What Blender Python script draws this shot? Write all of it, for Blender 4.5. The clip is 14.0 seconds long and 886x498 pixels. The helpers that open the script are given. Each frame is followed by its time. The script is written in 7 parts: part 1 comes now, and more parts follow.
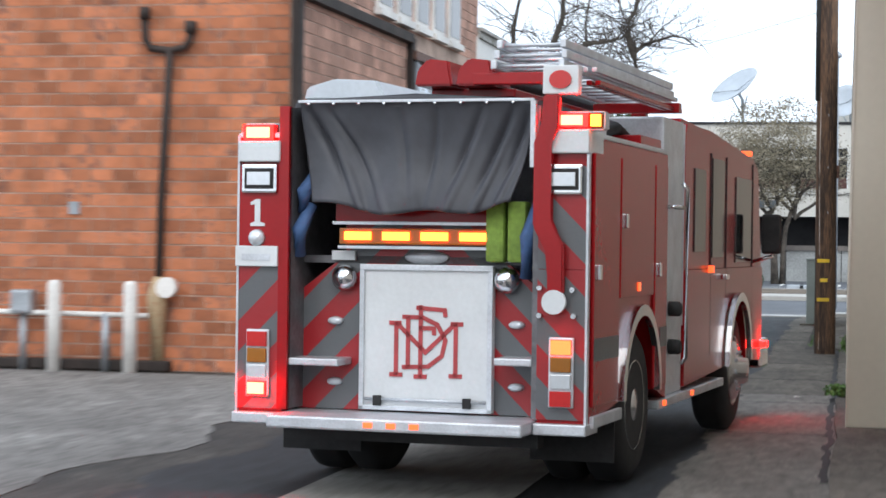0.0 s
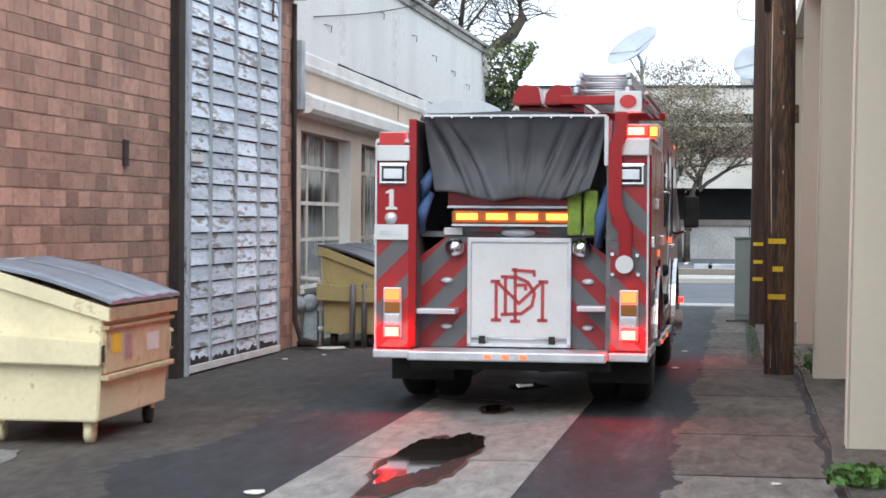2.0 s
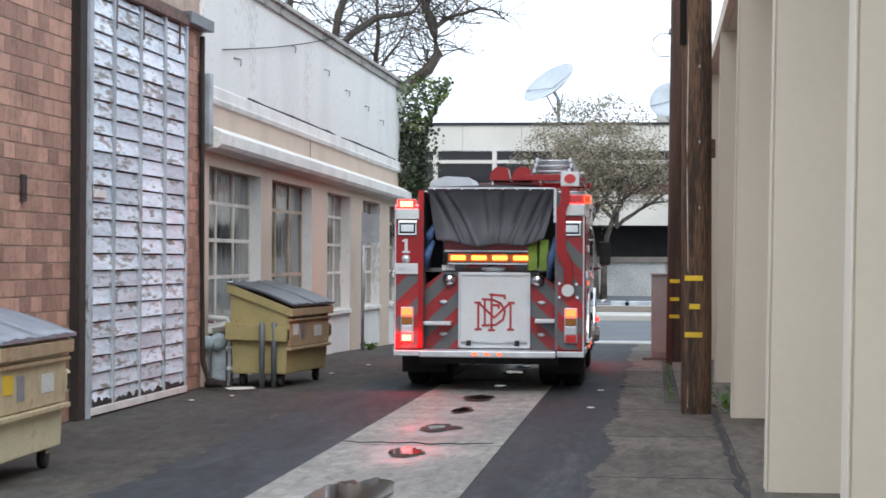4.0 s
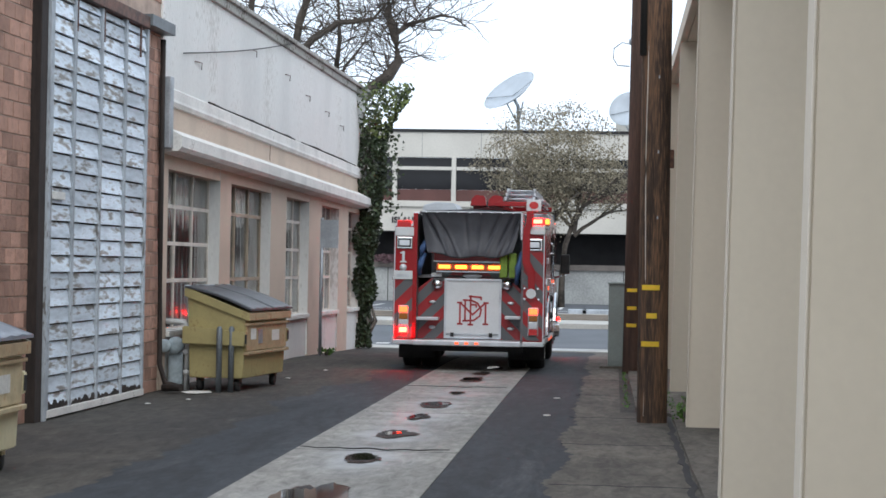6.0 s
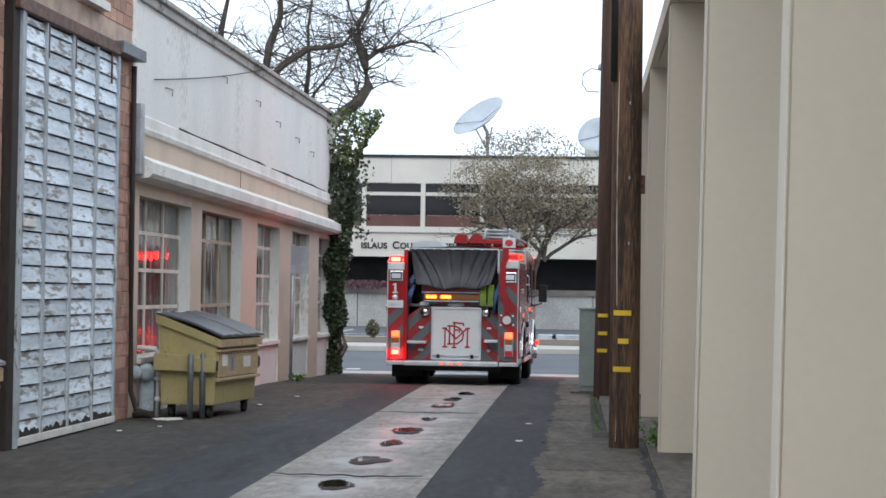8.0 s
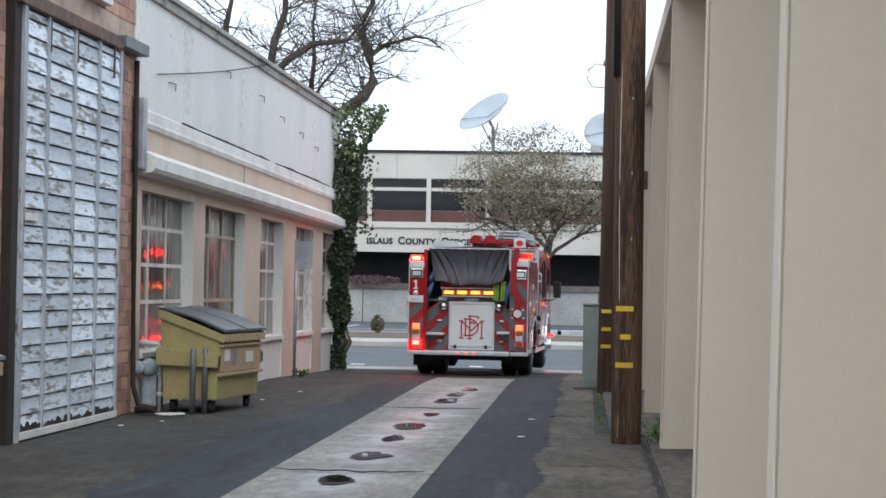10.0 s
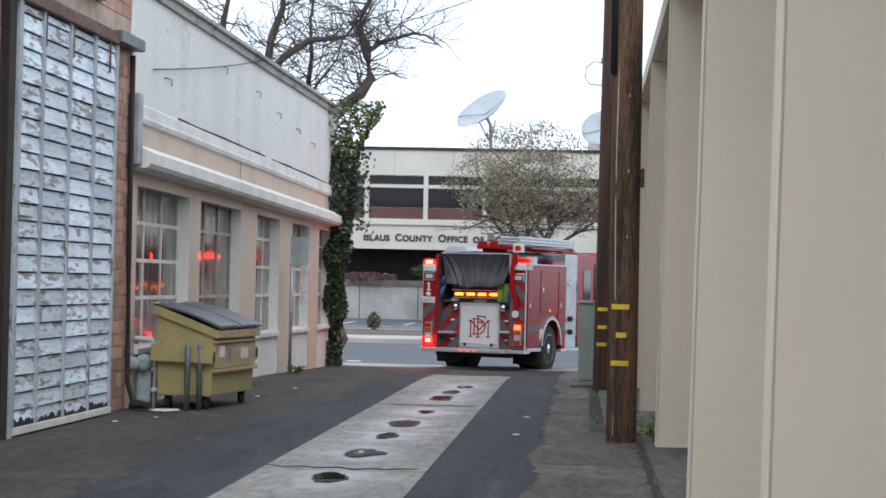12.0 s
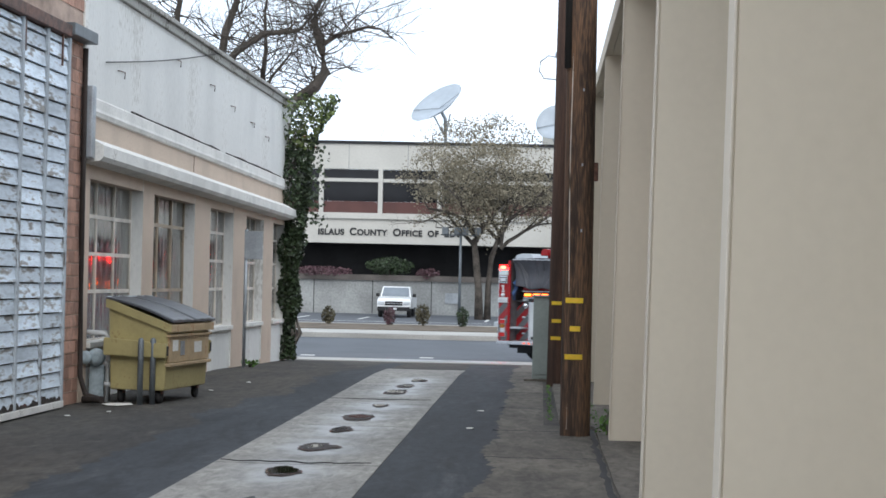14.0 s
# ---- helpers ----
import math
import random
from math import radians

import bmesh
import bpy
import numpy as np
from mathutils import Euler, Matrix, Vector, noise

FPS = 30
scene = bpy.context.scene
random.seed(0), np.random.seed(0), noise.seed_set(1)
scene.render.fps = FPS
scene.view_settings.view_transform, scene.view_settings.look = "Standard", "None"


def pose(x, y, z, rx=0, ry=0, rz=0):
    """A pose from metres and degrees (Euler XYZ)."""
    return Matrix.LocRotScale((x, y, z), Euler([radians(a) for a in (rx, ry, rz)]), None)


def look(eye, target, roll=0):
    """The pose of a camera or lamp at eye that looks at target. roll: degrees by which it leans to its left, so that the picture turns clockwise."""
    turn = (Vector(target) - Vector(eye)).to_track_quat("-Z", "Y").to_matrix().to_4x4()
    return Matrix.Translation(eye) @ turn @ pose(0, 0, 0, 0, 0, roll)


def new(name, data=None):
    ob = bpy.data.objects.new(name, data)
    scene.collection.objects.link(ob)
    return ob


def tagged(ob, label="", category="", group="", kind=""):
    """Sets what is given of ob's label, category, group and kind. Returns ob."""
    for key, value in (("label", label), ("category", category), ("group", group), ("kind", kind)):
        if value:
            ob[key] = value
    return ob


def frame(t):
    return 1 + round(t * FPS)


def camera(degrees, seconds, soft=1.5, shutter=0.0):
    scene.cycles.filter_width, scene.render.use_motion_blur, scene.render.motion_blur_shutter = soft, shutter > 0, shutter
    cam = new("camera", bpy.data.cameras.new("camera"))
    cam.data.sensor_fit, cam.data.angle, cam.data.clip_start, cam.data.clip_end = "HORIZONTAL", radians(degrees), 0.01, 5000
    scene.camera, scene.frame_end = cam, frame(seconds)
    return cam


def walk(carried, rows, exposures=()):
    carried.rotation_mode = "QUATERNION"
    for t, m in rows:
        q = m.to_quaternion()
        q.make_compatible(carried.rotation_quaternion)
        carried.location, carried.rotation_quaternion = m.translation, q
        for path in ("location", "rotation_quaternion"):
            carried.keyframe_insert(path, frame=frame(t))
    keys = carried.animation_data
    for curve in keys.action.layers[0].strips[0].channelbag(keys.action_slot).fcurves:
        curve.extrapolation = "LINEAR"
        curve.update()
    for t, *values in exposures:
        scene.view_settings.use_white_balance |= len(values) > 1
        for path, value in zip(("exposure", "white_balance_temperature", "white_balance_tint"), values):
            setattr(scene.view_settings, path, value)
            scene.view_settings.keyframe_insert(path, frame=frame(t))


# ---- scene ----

# ---------------------------------------------------------------- camera
cam = camera(25.25, 14.0, soft=1.6, shutter=0.5)


def sight(x, y, z, yaw, pitch, roll):
    """A camera at x, y, z that looks along +y, turned left by yaw, up by pitch, leaning left by roll."""
    a, b = radians(yaw), radians(pitch)
    to = (x - math.sin(a) * math.cos(b), y + math.cos(a) * math.cos(b), z + math.sin(b))
    return look((x, y, z), to, roll)


walk(cam, [
    (0.0, sight(0.713, -10.00, 1.643, 11.547, -0.164, 0.749)),
    (0.5, sight(0.586, -4.400, 1.647, 10.973, -0.059, 0.300)),
    (1.0, sight(0.171, -2.468, 1.652, 10.132, -0.503, 0.360)),
    (1.5, sight(0.094, -2.179, 1.649, 8.413, -1.142, 0.468)),
    (2.0, sight(-0.041, -0.529, 1.648, 8.532, -0.824, 0.400)),
    (2.5, sight(-0.067, -0.009, 1.651, 7.726, -0.792, 0.585)),
    (3.0, sight(-0.047, -0.035, 1.651, 7.218, 0.384, 0.436)),
    (3.5, sight(-0.040, -0.037, 1.645, 7.182, 0.448, 0.472)),
    (4.0, sight(-0.034, -0.014, 1.643, 6.170, 0.276, 0.323)),
    (6.5, sight(-0.034, -0.063, 1.648, 4.791, 0.510, 0.908)),
    (7.0, sight(-0.031, -0.064, 1.650, 4.474, 0.510, 0.746)),
    (7.5, sight(-0.038, -0.079, 1.657, 4.220, 0.802, 1.074)),
    (8.0, sight(-0.065, -0.086, 1.654, 4.072, 1.219, 0.886)),
    (10.5, sight(-0.017, -0.041, 1.651, 4.419, 0.963, 1.131)),
    (11.0, sight(-0.019, -0.042, 1.648, 4.755, 0.790, 1.100)),
    (11.5, sight(-0.007, 0.006, 1.651, 4.653, 0.820, 1.260)),
    (12.0, sight(-0.008, 0.011, 1.651, 4.177, 1.010, 1.293)),
    (12.5, sight(0.000, 0.000, 1.650, 3.686, 1.046, 1.300)),
    (13.0, sight(-0.006, 0.010, 1.656, 3.192, 0.975, 1.235)),
    (13.5, sight(-0.004, 0.025, 1.648, 3.024, 0.887, 1.299)),
    (14.0, sight(-0.001, 0.026, 1.647, 2.864, 0.869, 1.298)),
], exposures=[(0.0, 0.05), (0.5, 0.05), (1.0, 0.12), (1.5, 0.38), (2.0, 0.22), (2.5, 0.28), (3.0, 0.5), (3.6, 0.3), (4.2, 0.1), (6.5, -0.12), (14.0, -0.10)])

# ---------------------------------------------------------------- light
world = bpy.data.worlds.new("overcast_sky")
scene.world = world
world.use_nodes = True
wn, wl = world.node_tree.nodes, world.node_tree.links
sky = wn.new("ShaderNodeTexSky")
sky.sky_type, sky.sun_disc = "NISHITA", False
sky.sun_elevation, sky.sun_rotation = radians(32), radians(200)
sky.air_density, sky.dust_density, sky.ozone_density = 1.0, 6.0, 1.0
cloud = wn.new("ShaderNodeMix")
cloud.data_type = "RGBA"
cloud.inputs["Factor"].default_value = 0.86
cloud.inputs["B"].default_value = (10.6, 12.0, 13.8, 1)
wl.new(sky.outputs["Color"], cloud.inputs["A"])
wl.new(cloud.outputs["Result"], wn["Background"].inputs["Color"])
wn["Background"].inputs["Strength"].default_value = 0.14

sun = new("sun", bpy.data.lights.new("sun", "SUN"))
sun.data.energy, sun.data.angle, sun.data.color = 1.2, radians(40), (1.0, 0.96, 0.9)
sun.matrix_world = look((5, -15, 14), (0, 0, 0))


# ---------------------------------------------------------------- materials
def material(name, base, rough=0.6, metal=0.0, var=0.15, scale=1.5, bump=0.15, fine=30.0, rnd=0.0, second=None, amount=0.5,
             stretch=(1, 1, 1), glow=0.0, island=False, spec=0.5):
    """A surface with coarse and fine variation. second: another colour, in patches that cover about amount of it."""
    m = bpy.data.materials.new(name)
    m.use_nodes = True
    n, l = m.node_tree.nodes, m.node_tree.links
    b = n["Principled BSDF"]
    b.inputs["Roughness"].default_value, b.inputs["Metallic"].default_value = rough, metal
    b.inputs["Specular IOR Level"].default_value = spec
    co, mp = n.new("ShaderNodeTexCoord"), n.new("ShaderNodeMapping")
    mp.inputs["Scale"].default_value = stretch
    l.new(co.outputs["Object"], mp.inputs["Vector"])
    if rnd and not island:
        shift = n.new("ShaderNodeMath")
        shift.operation = "MULTIPLY"
        shift.inputs[1].default_value = 71.0
        l.new(n.new("ShaderNodeObjectInfo").outputs["Random"], shift.inputs[0])
        l.new(shift.outputs[0], mp.inputs["Location"])
    big, small = n.new("ShaderNodeTexNoise"), n.new("ShaderNodeTexNoise")
    for t, s, d in ((big, scale, 6), (small, fine, 4)):
        t.inputs["Scale"].default_value, t.inputs["Detail"].default_value = s, d
        l.new(mp.outputs["Vector"], t.inputs["Vector"])
    ramp = n.new("ShaderNodeValToRGB")
    dark, light = [c * (1 - var) for c in base], [min(1, c * (1 + var)) for c in base]
    e = ramp.color_ramp.elements
    e[0].position, e[0].color = 0.38, (*dark, 1)
    e[1].position, e[1].color = 0.62, (*light, 1)
    l.new(big.outputs["Fac"], ramp.inputs["Fac"])
    col = ramp.outputs["Color"]
    if second:
        mask, mix = n.new("ShaderNodeValToRGB"), n.new("ShaderNodeMix")
        mask.color_ramp.elements[0].position, mask.color_ramp.elements[1].position = 0.62 - 0.35 * amount, 0.70 - 0.30 * amount
        addn, half = n.new("ShaderNodeMath"), n.new("ShaderNodeMath")
        addn.operation, half.operation = "ADD", "MULTIPLY"
        half.inputs[1].default_value = 0.5
        l.new(big.outputs["Fac"], addn.inputs[0])
        l.new(small.outputs["Fac"], addn.inputs[1])
        l.new(addn.outputs[0], half.inputs[0])
        l.new(half.outputs[0], mask.inputs["Fac"])
        mix.data_type = "RGBA"
        l.new(mask.outputs["Color"], mix.inputs["Factor"])
        l.new(col, mix.inputs["A"])
        mix.inputs["B"].default_value = (*second, 1)
        col = mix.outputs["Result"]
    grain = n.new("ShaderNodeHueSaturation")
    sp = n.new("ShaderNodeMapRange")
    sp.inputs["From Min"].default_value, sp.inputs["From Max"].default_value = 0.3, 0.7
    sp.inputs["To Min"].default_value, sp.inputs["To Max"].default_value = 1 - var * 0.8, 1 + var * 0.8
    l.new(small.outputs["Fac"], sp.inputs["Value"])
    val = sp.outputs["Result"]
    if rnd:
        if island:
            src = n.new("ShaderNodeNewGeometry").outputs["Random Per Island"]
        else:
            src = n.new("ShaderNodeObjectInfo").outputs["Random"]
        rr, mul = n.new("ShaderNodeMapRange"), n.new("ShaderNodeMath")
        rr.inputs["To Min"].default_value, rr.inputs["To Max"].default_value = 1 - rnd, 1 + rnd
        mul.operation = "MULTIPLY"
        l.new(src, rr.inputs["Value"])
        l.new(rr.outputs["Result"], mul.inputs[0])
        l.new(val, mul.inputs[1])
        val = mul.outputs[0]
    l.new(val, grain.inputs["Value"])
    l.new(col, grain.inputs["Color"])
    l.new(grain.outputs["Color"], b.inputs["Base Color"])
    if bump:
        bp = n.new("ShaderNodeBump")
        bp.inputs["Strength"].default_value, bp.inputs["Distance"].default_value = bump, 0.01
        l.new(small.outputs["Fac"], bp.inputs["Height"])
        l.new(bp.outputs["Normal"], b.inputs["Normal"])
    if glow:
        b.inputs["Emission Color"].default_value = (*base, 1)
        b.inputs["Emission Strength"].default_value = glow
    return m


def chevron(name, red, grey, pitch):
    """Reflective stripes that rise towards the middle of the truck's back."""
    m = material(name, red, 0.35, var=0.08)
    n, l = m.node_tree.nodes, m.node_tree.links
    co, xyz = n.new("ShaderNodeTexCoord"), n.new("ShaderNodeSeparateXYZ")
    l.new(co.outputs["Object"], xyz.inputs["Vector"])
    ab, ad, md, gt = (n.new("ShaderNodeMath") for _ in range(4))
    ab.operation, ad.operation, md.operation, gt.operation = "ABSOLUTE", "ADD", "WRAP", "GREATER_THAN"
    l.new(xyz.outputs["X"], ab.inputs[0])
    l.new(ab.outputs[0], ad.inputs[0])
    l.new(xyz.outputs["Z"], ad.inputs[1])
    l.new(ad.outputs[0], md.inputs[0])
    md.inputs[1].default_value, md.inputs[2].default_value = pitch, 0.0
    l.new(md.outputs[0], gt.inputs[0])
    gt.inputs[1].default_value = pitch / 2
    mix = n.new("ShaderNodeMix")
    mix.data_type = "RGBA"
    l.new(gt.outputs[0], mix.inputs["Factor"])
    mix.inputs["A"].default_value, mix.inputs["B"].default_value = (*red, 1), (*grey, 1)
    l.new(mix.outputs["Result"], n["Principled BSDF"].inputs["Base Color"])
    return m


def paving(name, base, dark, light, rough, stretch=(1, 0.4, 1), spots=0.5, bump=0.5):
    """Old paving: large worn areas, ragged stains, pale dust and coarse grain."""
    m = bpy.data.materials.new(name)
    m.use_nodes = True
    n, l = m.node_tree.nodes, m.node_tree.links
    p = n["Principled BSDF"]
    co = n.new("ShaderNodeTexCoord")

    def cloud_of(scale, detail, rough_, lo, hi, long=(1, 1, 1), shift=0.0):
        mp, t, mr = n.new("ShaderNodeMapping"), n.new("ShaderNodeTexNoise"), n.new("ShaderNodeMapRange")
        mp.inputs["Scale"].default_value, mp.inputs["Location"].default_value = long, (shift, shift * 1.7, 0)
        t.inputs["Scale"].default_value, t.inputs["Detail"].default_value, t.inputs["Roughness"].default_value = scale, detail, rough_
        t.inputs["Distortion"].default_value = 0.6
        mr.inputs["From Min"].default_value, mr.inputs["From Max"].default_value = lo, hi
        l.new(co.outputs["Object"], mp.inputs["Vector"])
        l.new(mp.outputs["Vector"], t.inputs["Vector"])
        l.new(t.outputs["Fac"], mr.inputs["Value"])
        return mr.outputs["Result"], t.outputs["Fac"]

    def blend(fac, a, c):
        mx = n.new("ShaderNodeMix")
        mx.data_type = "RGBA"
        l.new(fac, mx.inputs["Factor"])
        for v, k in ((a, "A"), (c, "B")):
            if isinstance(v, tuple):
                mx.inputs[k].default_value = (*v, 1)
            else:
                l.new(v, mx.inputs[k])
        return mx.outputs["Result"]

    worn, _ = cloud_of(0.42, 7, 0.62, 0.40, 0.62, stretch)
    stain, _ = cloud_of(1.5, 8, 0.70, 0.50, 0.72, stretch, 13.0)
    dust, _ = cloud_of(1.1, 8, 0.74, 0.56, 0.76, stretch, 31.0)
    fleck, fine = cloud_of(9.0, 6, 0.75, 0.34, 0.68, (1, 0.28, 1), 3.0)
    mid = tuple(0.3 * x + 0.7 * y for x, y in zip(base, dark))
    col = blend(worn, base, mid)
    sm = n.new("ShaderNodeMath")
    sm.operation = "MULTIPLY"
    sm.inputs[1].default_value = 1.4 * spots
    sm.use_clamp = True
    l.new(stain, sm.inputs[0])
    col = blend(sm.outputs[0], col, dark)
    dm = n.new("ShaderNodeMath")
    dm.operation = "MULTIPLY"
    dm.inputs[1].default_value = 0.75
    l.new(dust, dm.inputs[0])
    col = blend(dm.outputs[0], col, light)
    hs, mr = n.new("ShaderNodeHueSaturation"), n.new("ShaderNodeMapRange")
    mr.inputs["To Min"].default_value, mr.inputs["To Max"].default_value = 0.62, 1.42
    l.new(fleck, mr.inputs["Value"])
    l.new(mr.outputs["Result"], hs.inputs["Value"])
    l.new(col, hs.inputs["Color"])
    l.new(hs.outputs["Color"], p.inputs["Base Color"])
    p.inputs["Roughness"].default_value = rough
    p.inputs["Specular IOR Level"].default_value = 0.35
    bp = n.new("ShaderNodeBump")
    bp.inputs["Strength"].default_value, bp.inputs["Distance"].default_value = bump, 0.012
    l.new(fine, bp.inputs["Height"])
    l.new(bp.outputs["Normal"], p.inputs["Normal"])
    return m


# broken holes along the gutter: centre, half width, half length
HOLES = [(-2.14, 12.8, 0.21, 1.45), (-2.13, 16.55, 0.13, 0.36), (-2.11, 18.95, 0.14, 0.42), (-2.10, 21.15, 0.09, 0.36), (-2.09, 23.1, 0.15, 0.48), (-2.02, 25.2, 0.07, 0.25), (-2.03, 28.4, 0.12, 0.6), (-2.0, 30.0, 0.09, 0.4), (-1.93, 31.7, 0.10, 0.45)]


def gutter_concrete(name):
    """Grey concrete, wet and smooth round the holes of the gutter, with a pale sky sheen painted there."""
    m = paving(name, (0.265, 0.257, 0.235), (0.15, 0.147, 0.138), (0.36, 0.352, 0.33), 0.8, (1, 0.5, 1), 0.45, 0.25)
    n, l = m.node_tree.nodes, m.node_tree.links
    b = n["Principled BSDF"]
    co, wave = n.new("ShaderNodeTexCoord"), n.new("ShaderNodeTexNoise")
    wave.inputs["Scale"].default_value, wave.inputs["Detail"].default_value = 2.2, 5.0
    l.new(co.outputs["Object"], wave.inputs["Vector"])
    mp, ad, mr = n.new("ShaderNodeMapping"), n.new("ShaderNodeMath"), n.new("ShaderNodeMapRange")
    mp.inputs["Scale"].default_value = (1, 0.34, 0)
    l.new(co.outputs["Object"], mp.inputs["Vector"])
    near = None
    for hx, hy, rx, ry in HOLES:
        far = n.new("ShaderNodeVectorMath")
        far.operation = "DISTANCE"
        far.inputs[1].default_value = (hx - 0.02, hy * 0.34, 0)
        l.new(mp.outputs["Vector"], far.inputs[0])
        if near is None:
            near = far.outputs["Value"]
        else:
            low = n.new("ShaderNodeMath")
            low.operation = "MINIMUM"
            l.new(near, low.inputs[0])
            l.new(far.outputs["Value"], low.inputs[1])
            near = low.outputs[0]
    ad.operation = "MULTIPLY_ADD"
    l.new(wave.outputs["Fac"], ad.inputs[0])
    ad.inputs[1].default_value = 0.55
    l.new(near, ad.inputs[2])
    mr.inputs["From Min"].default_value, mr.inputs["From Max"].default_value = 0.50, 0.90
    mr.inputs["To Min"].default_value, mr.inputs["To Max"].default_value = 0.42, 0.85
    l.new(ad.outputs[0], mr.inputs["Value"])
    l.new(mr.outputs["Result"], b.inputs["Roughness"])
    # pale sheen painted into the colour for sky reflected in the wet round each hole
    sky_sheen, mix = n.new("ShaderNodeMapRange"), n.new("ShaderNodeMix")
    sky_sheen.inputs["From Min"].default_value, sky_sheen.inputs["From Max"].default_value = 0.36, 0.62
    sky_sheen.inputs["To Min"].default_value, sky_sheen.inputs["To Max"].default_value = 0.7, 0.0
    l.new(ad.outputs[0], sky_sheen.inputs["Value"])
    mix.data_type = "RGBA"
    l.new(sky_sheen.outputs["Result"], mix.inputs[0])
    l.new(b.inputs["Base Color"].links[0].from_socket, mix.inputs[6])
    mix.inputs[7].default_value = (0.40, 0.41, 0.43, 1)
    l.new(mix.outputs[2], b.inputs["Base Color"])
    b.inputs["Specular IOR Level"].default_value = 0.9
    # soaked concrete is darker than dry
    old = b.inputs["Base Color"].links[0].from_socket
    soak, wet = n.new("ShaderNodeMapRange"), n.new("ShaderNodeHueSaturation")
    soak.inputs["From Min"].default_value, soak.inputs["From Max"].default_value = 0.42, 0.7
    soak.inputs["To Min"].default_value, soak.inputs["To Max"].default_value = 0.85, 1.0
    l.new(ad.outputs[0], soak.inputs["Value"])
    l.new(soak.outputs["Result"], wet.inputs["Value"])
    l.new(old, wet.inputs["Color"])
    l.new(wet.outputs["Color"], b.inputs["Base Color"])
    return m


def glass(name, tint=(0.8, 0.85, 0.85)):
    m = material(name, tint, 0.07, var=0.02, bump=0.0)
    n, l = m.node_tree.nodes, m.node_tree.links
    b = n["Principled BSDF"]
    b.inputs["Transmission Weight"].default_value = 1.0
    # old drawn glass: slow waves, longer upwards
    co, mp, wave, bp = n.new("ShaderNodeTexCoord"), n.new("ShaderNodeMapping"), n.new("ShaderNodeTexNoise"), n.new("ShaderNodeBump")
    mp.inputs["Scale"].default_value = (1, 2.2, 0.25)
    wave.inputs["Scale"].default_value, wave.inputs["Detail"].default_value = 2.4, 1.0
    bp.inputs["Strength"].default_value, bp.inputs["Distance"].default_value = 0.5, 0.02
    l.new(co.outputs["Object"], mp.inputs["Vector"])
    l.new(mp.outputs["Vector"], wave.inputs["Vector"])
    l.new(wave.outputs["Fac"], bp.inputs["Height"])
    l.new(bp.outputs["Normal"], b.inputs["Normal"])
    return m


M_ASPHALT = paving("old_asphalt", (0.070, 0.063, 0.054), (0.026, 0.026, 0.027), (0.13, 0.12, 0.105), 0.9, (1, 0.4, 1), 0.6)
M_DARK = paving("dark_asphalt", (0.032, 0.038, 0.046), (0.011, 0.013, 0.016), (0.095, 0.100, 0.108), 0.8, (1, 0.22, 1), 0.8, 0.35)
M_ROAD = material("road_asphalt", (0.080, 0.089, 0.102), 0.75, var=0.1, scale=0.6, bump=0.2, fine=40)
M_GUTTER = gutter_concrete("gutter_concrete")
M_WALKWAY = paving("stained_concrete", (0.150, 0.135, 0.115), (0.045, 0.042, 0.038), (0.24, 0.22, 0.19), 0.9, (1, 0.32, 1), 0.6)
M_YARD = paving("pale_walkway_concrete", (0.215, 0.20, 0.18), (0.11, 0.104, 0.096), (0.29, 0.275, 0.25), 0.9, (1, 0.4, 1), 0.5)
M_APRON = paving("apron_concrete", (0.20, 0.195, 0.185), (0.095, 0.092, 0.088), (0.28, 0.27, 0.255), 0.85, (1, 0.6, 1), 0.5)
M_MUD = material("wet_brown_silt", (0.034, 0.017, 0.011), 0.6, var=0.5, scale=6, bump=0.8, fine=22, second=(0.012, 0.009, 0.008), amount=0.45, spec=0.15)
M_METER = material("blue_grey_enamel", (0.33, 0.40, 0.44), 0.55, var=0.15, scale=8, bump=0.1)
M_KERB = material("pale_concrete", (0.42, 0.41, 0.385), 0.8, var=0.08, scale=1.0, bump=0.2, fine=30)
M_SIDEWALK = material("worn_pavement_concrete", (0.37, 0.36, 0.335), 0.85, var=0.14, scale=0.7, bump=0.2, fine=20)
M_SOIL = material("planting_soil", (0.11, 0.085, 0.06), 0.95, var=0.3, scale=1.5, bump=0.6, fine=20)
M_WATER = material("puddle_water", (0.02, 0.016, 0.013), 0.04, var=0.1, bump=0.0, spec=0.6)
# pale base colour imitates the sky's glare on the wet street
M_FILM = material("splashed_water_glare", (0.30, 0.31, 0.32), 0.32, var=0.3, scale=3.0, bump=0.5, fine=8, spec=1.0)
M_IRON = material("rusty_cast_iron", (0.10, 0.045, 0.03), 0.6, 0.2, var=0.4, scale=9, bump=0.4, fine=50)
M_BRICK = material("red_brick", (0.41, 0.235, 0.175), 0.85, var=0.2, scale=1.5, bump=0.4, fine=9, rnd=0.34, second=(0.29, 0.17, 0.13), amount=0.3)
M_BRICK_BULK = material("red_brick_bulk", (0.41, 0.235, 0.175), 0.85, var=0.2, scale=1.5, bump=0.4, fine=9, rnd=0.34, second=(0.29, 0.17, 0.13), amount=0.3, island=True)
M_ORANGE = material("orange_brick", (0.42, 0.15, 0.07), 0.85, second=(0.20, 0.085, 0.055), amount=0.30, var=0.22, scale=1.4, bump=0.4, fine=9, rnd=0.3)
M_ORANGE_BULK = material("orange_brick_bulk", (0.42, 0.15, 0.07), 0.85, second=(0.20, 0.085, 0.055), amount=0.30, var=0.22, scale=1.4, bump=0.4, fine=9, rnd=0.3, island=True)
M_MORTAR = material("grey_mortar", (0.44, 0.33, 0.27), 0.95, var=0.2, scale=3, bump=0.4, fine=60)
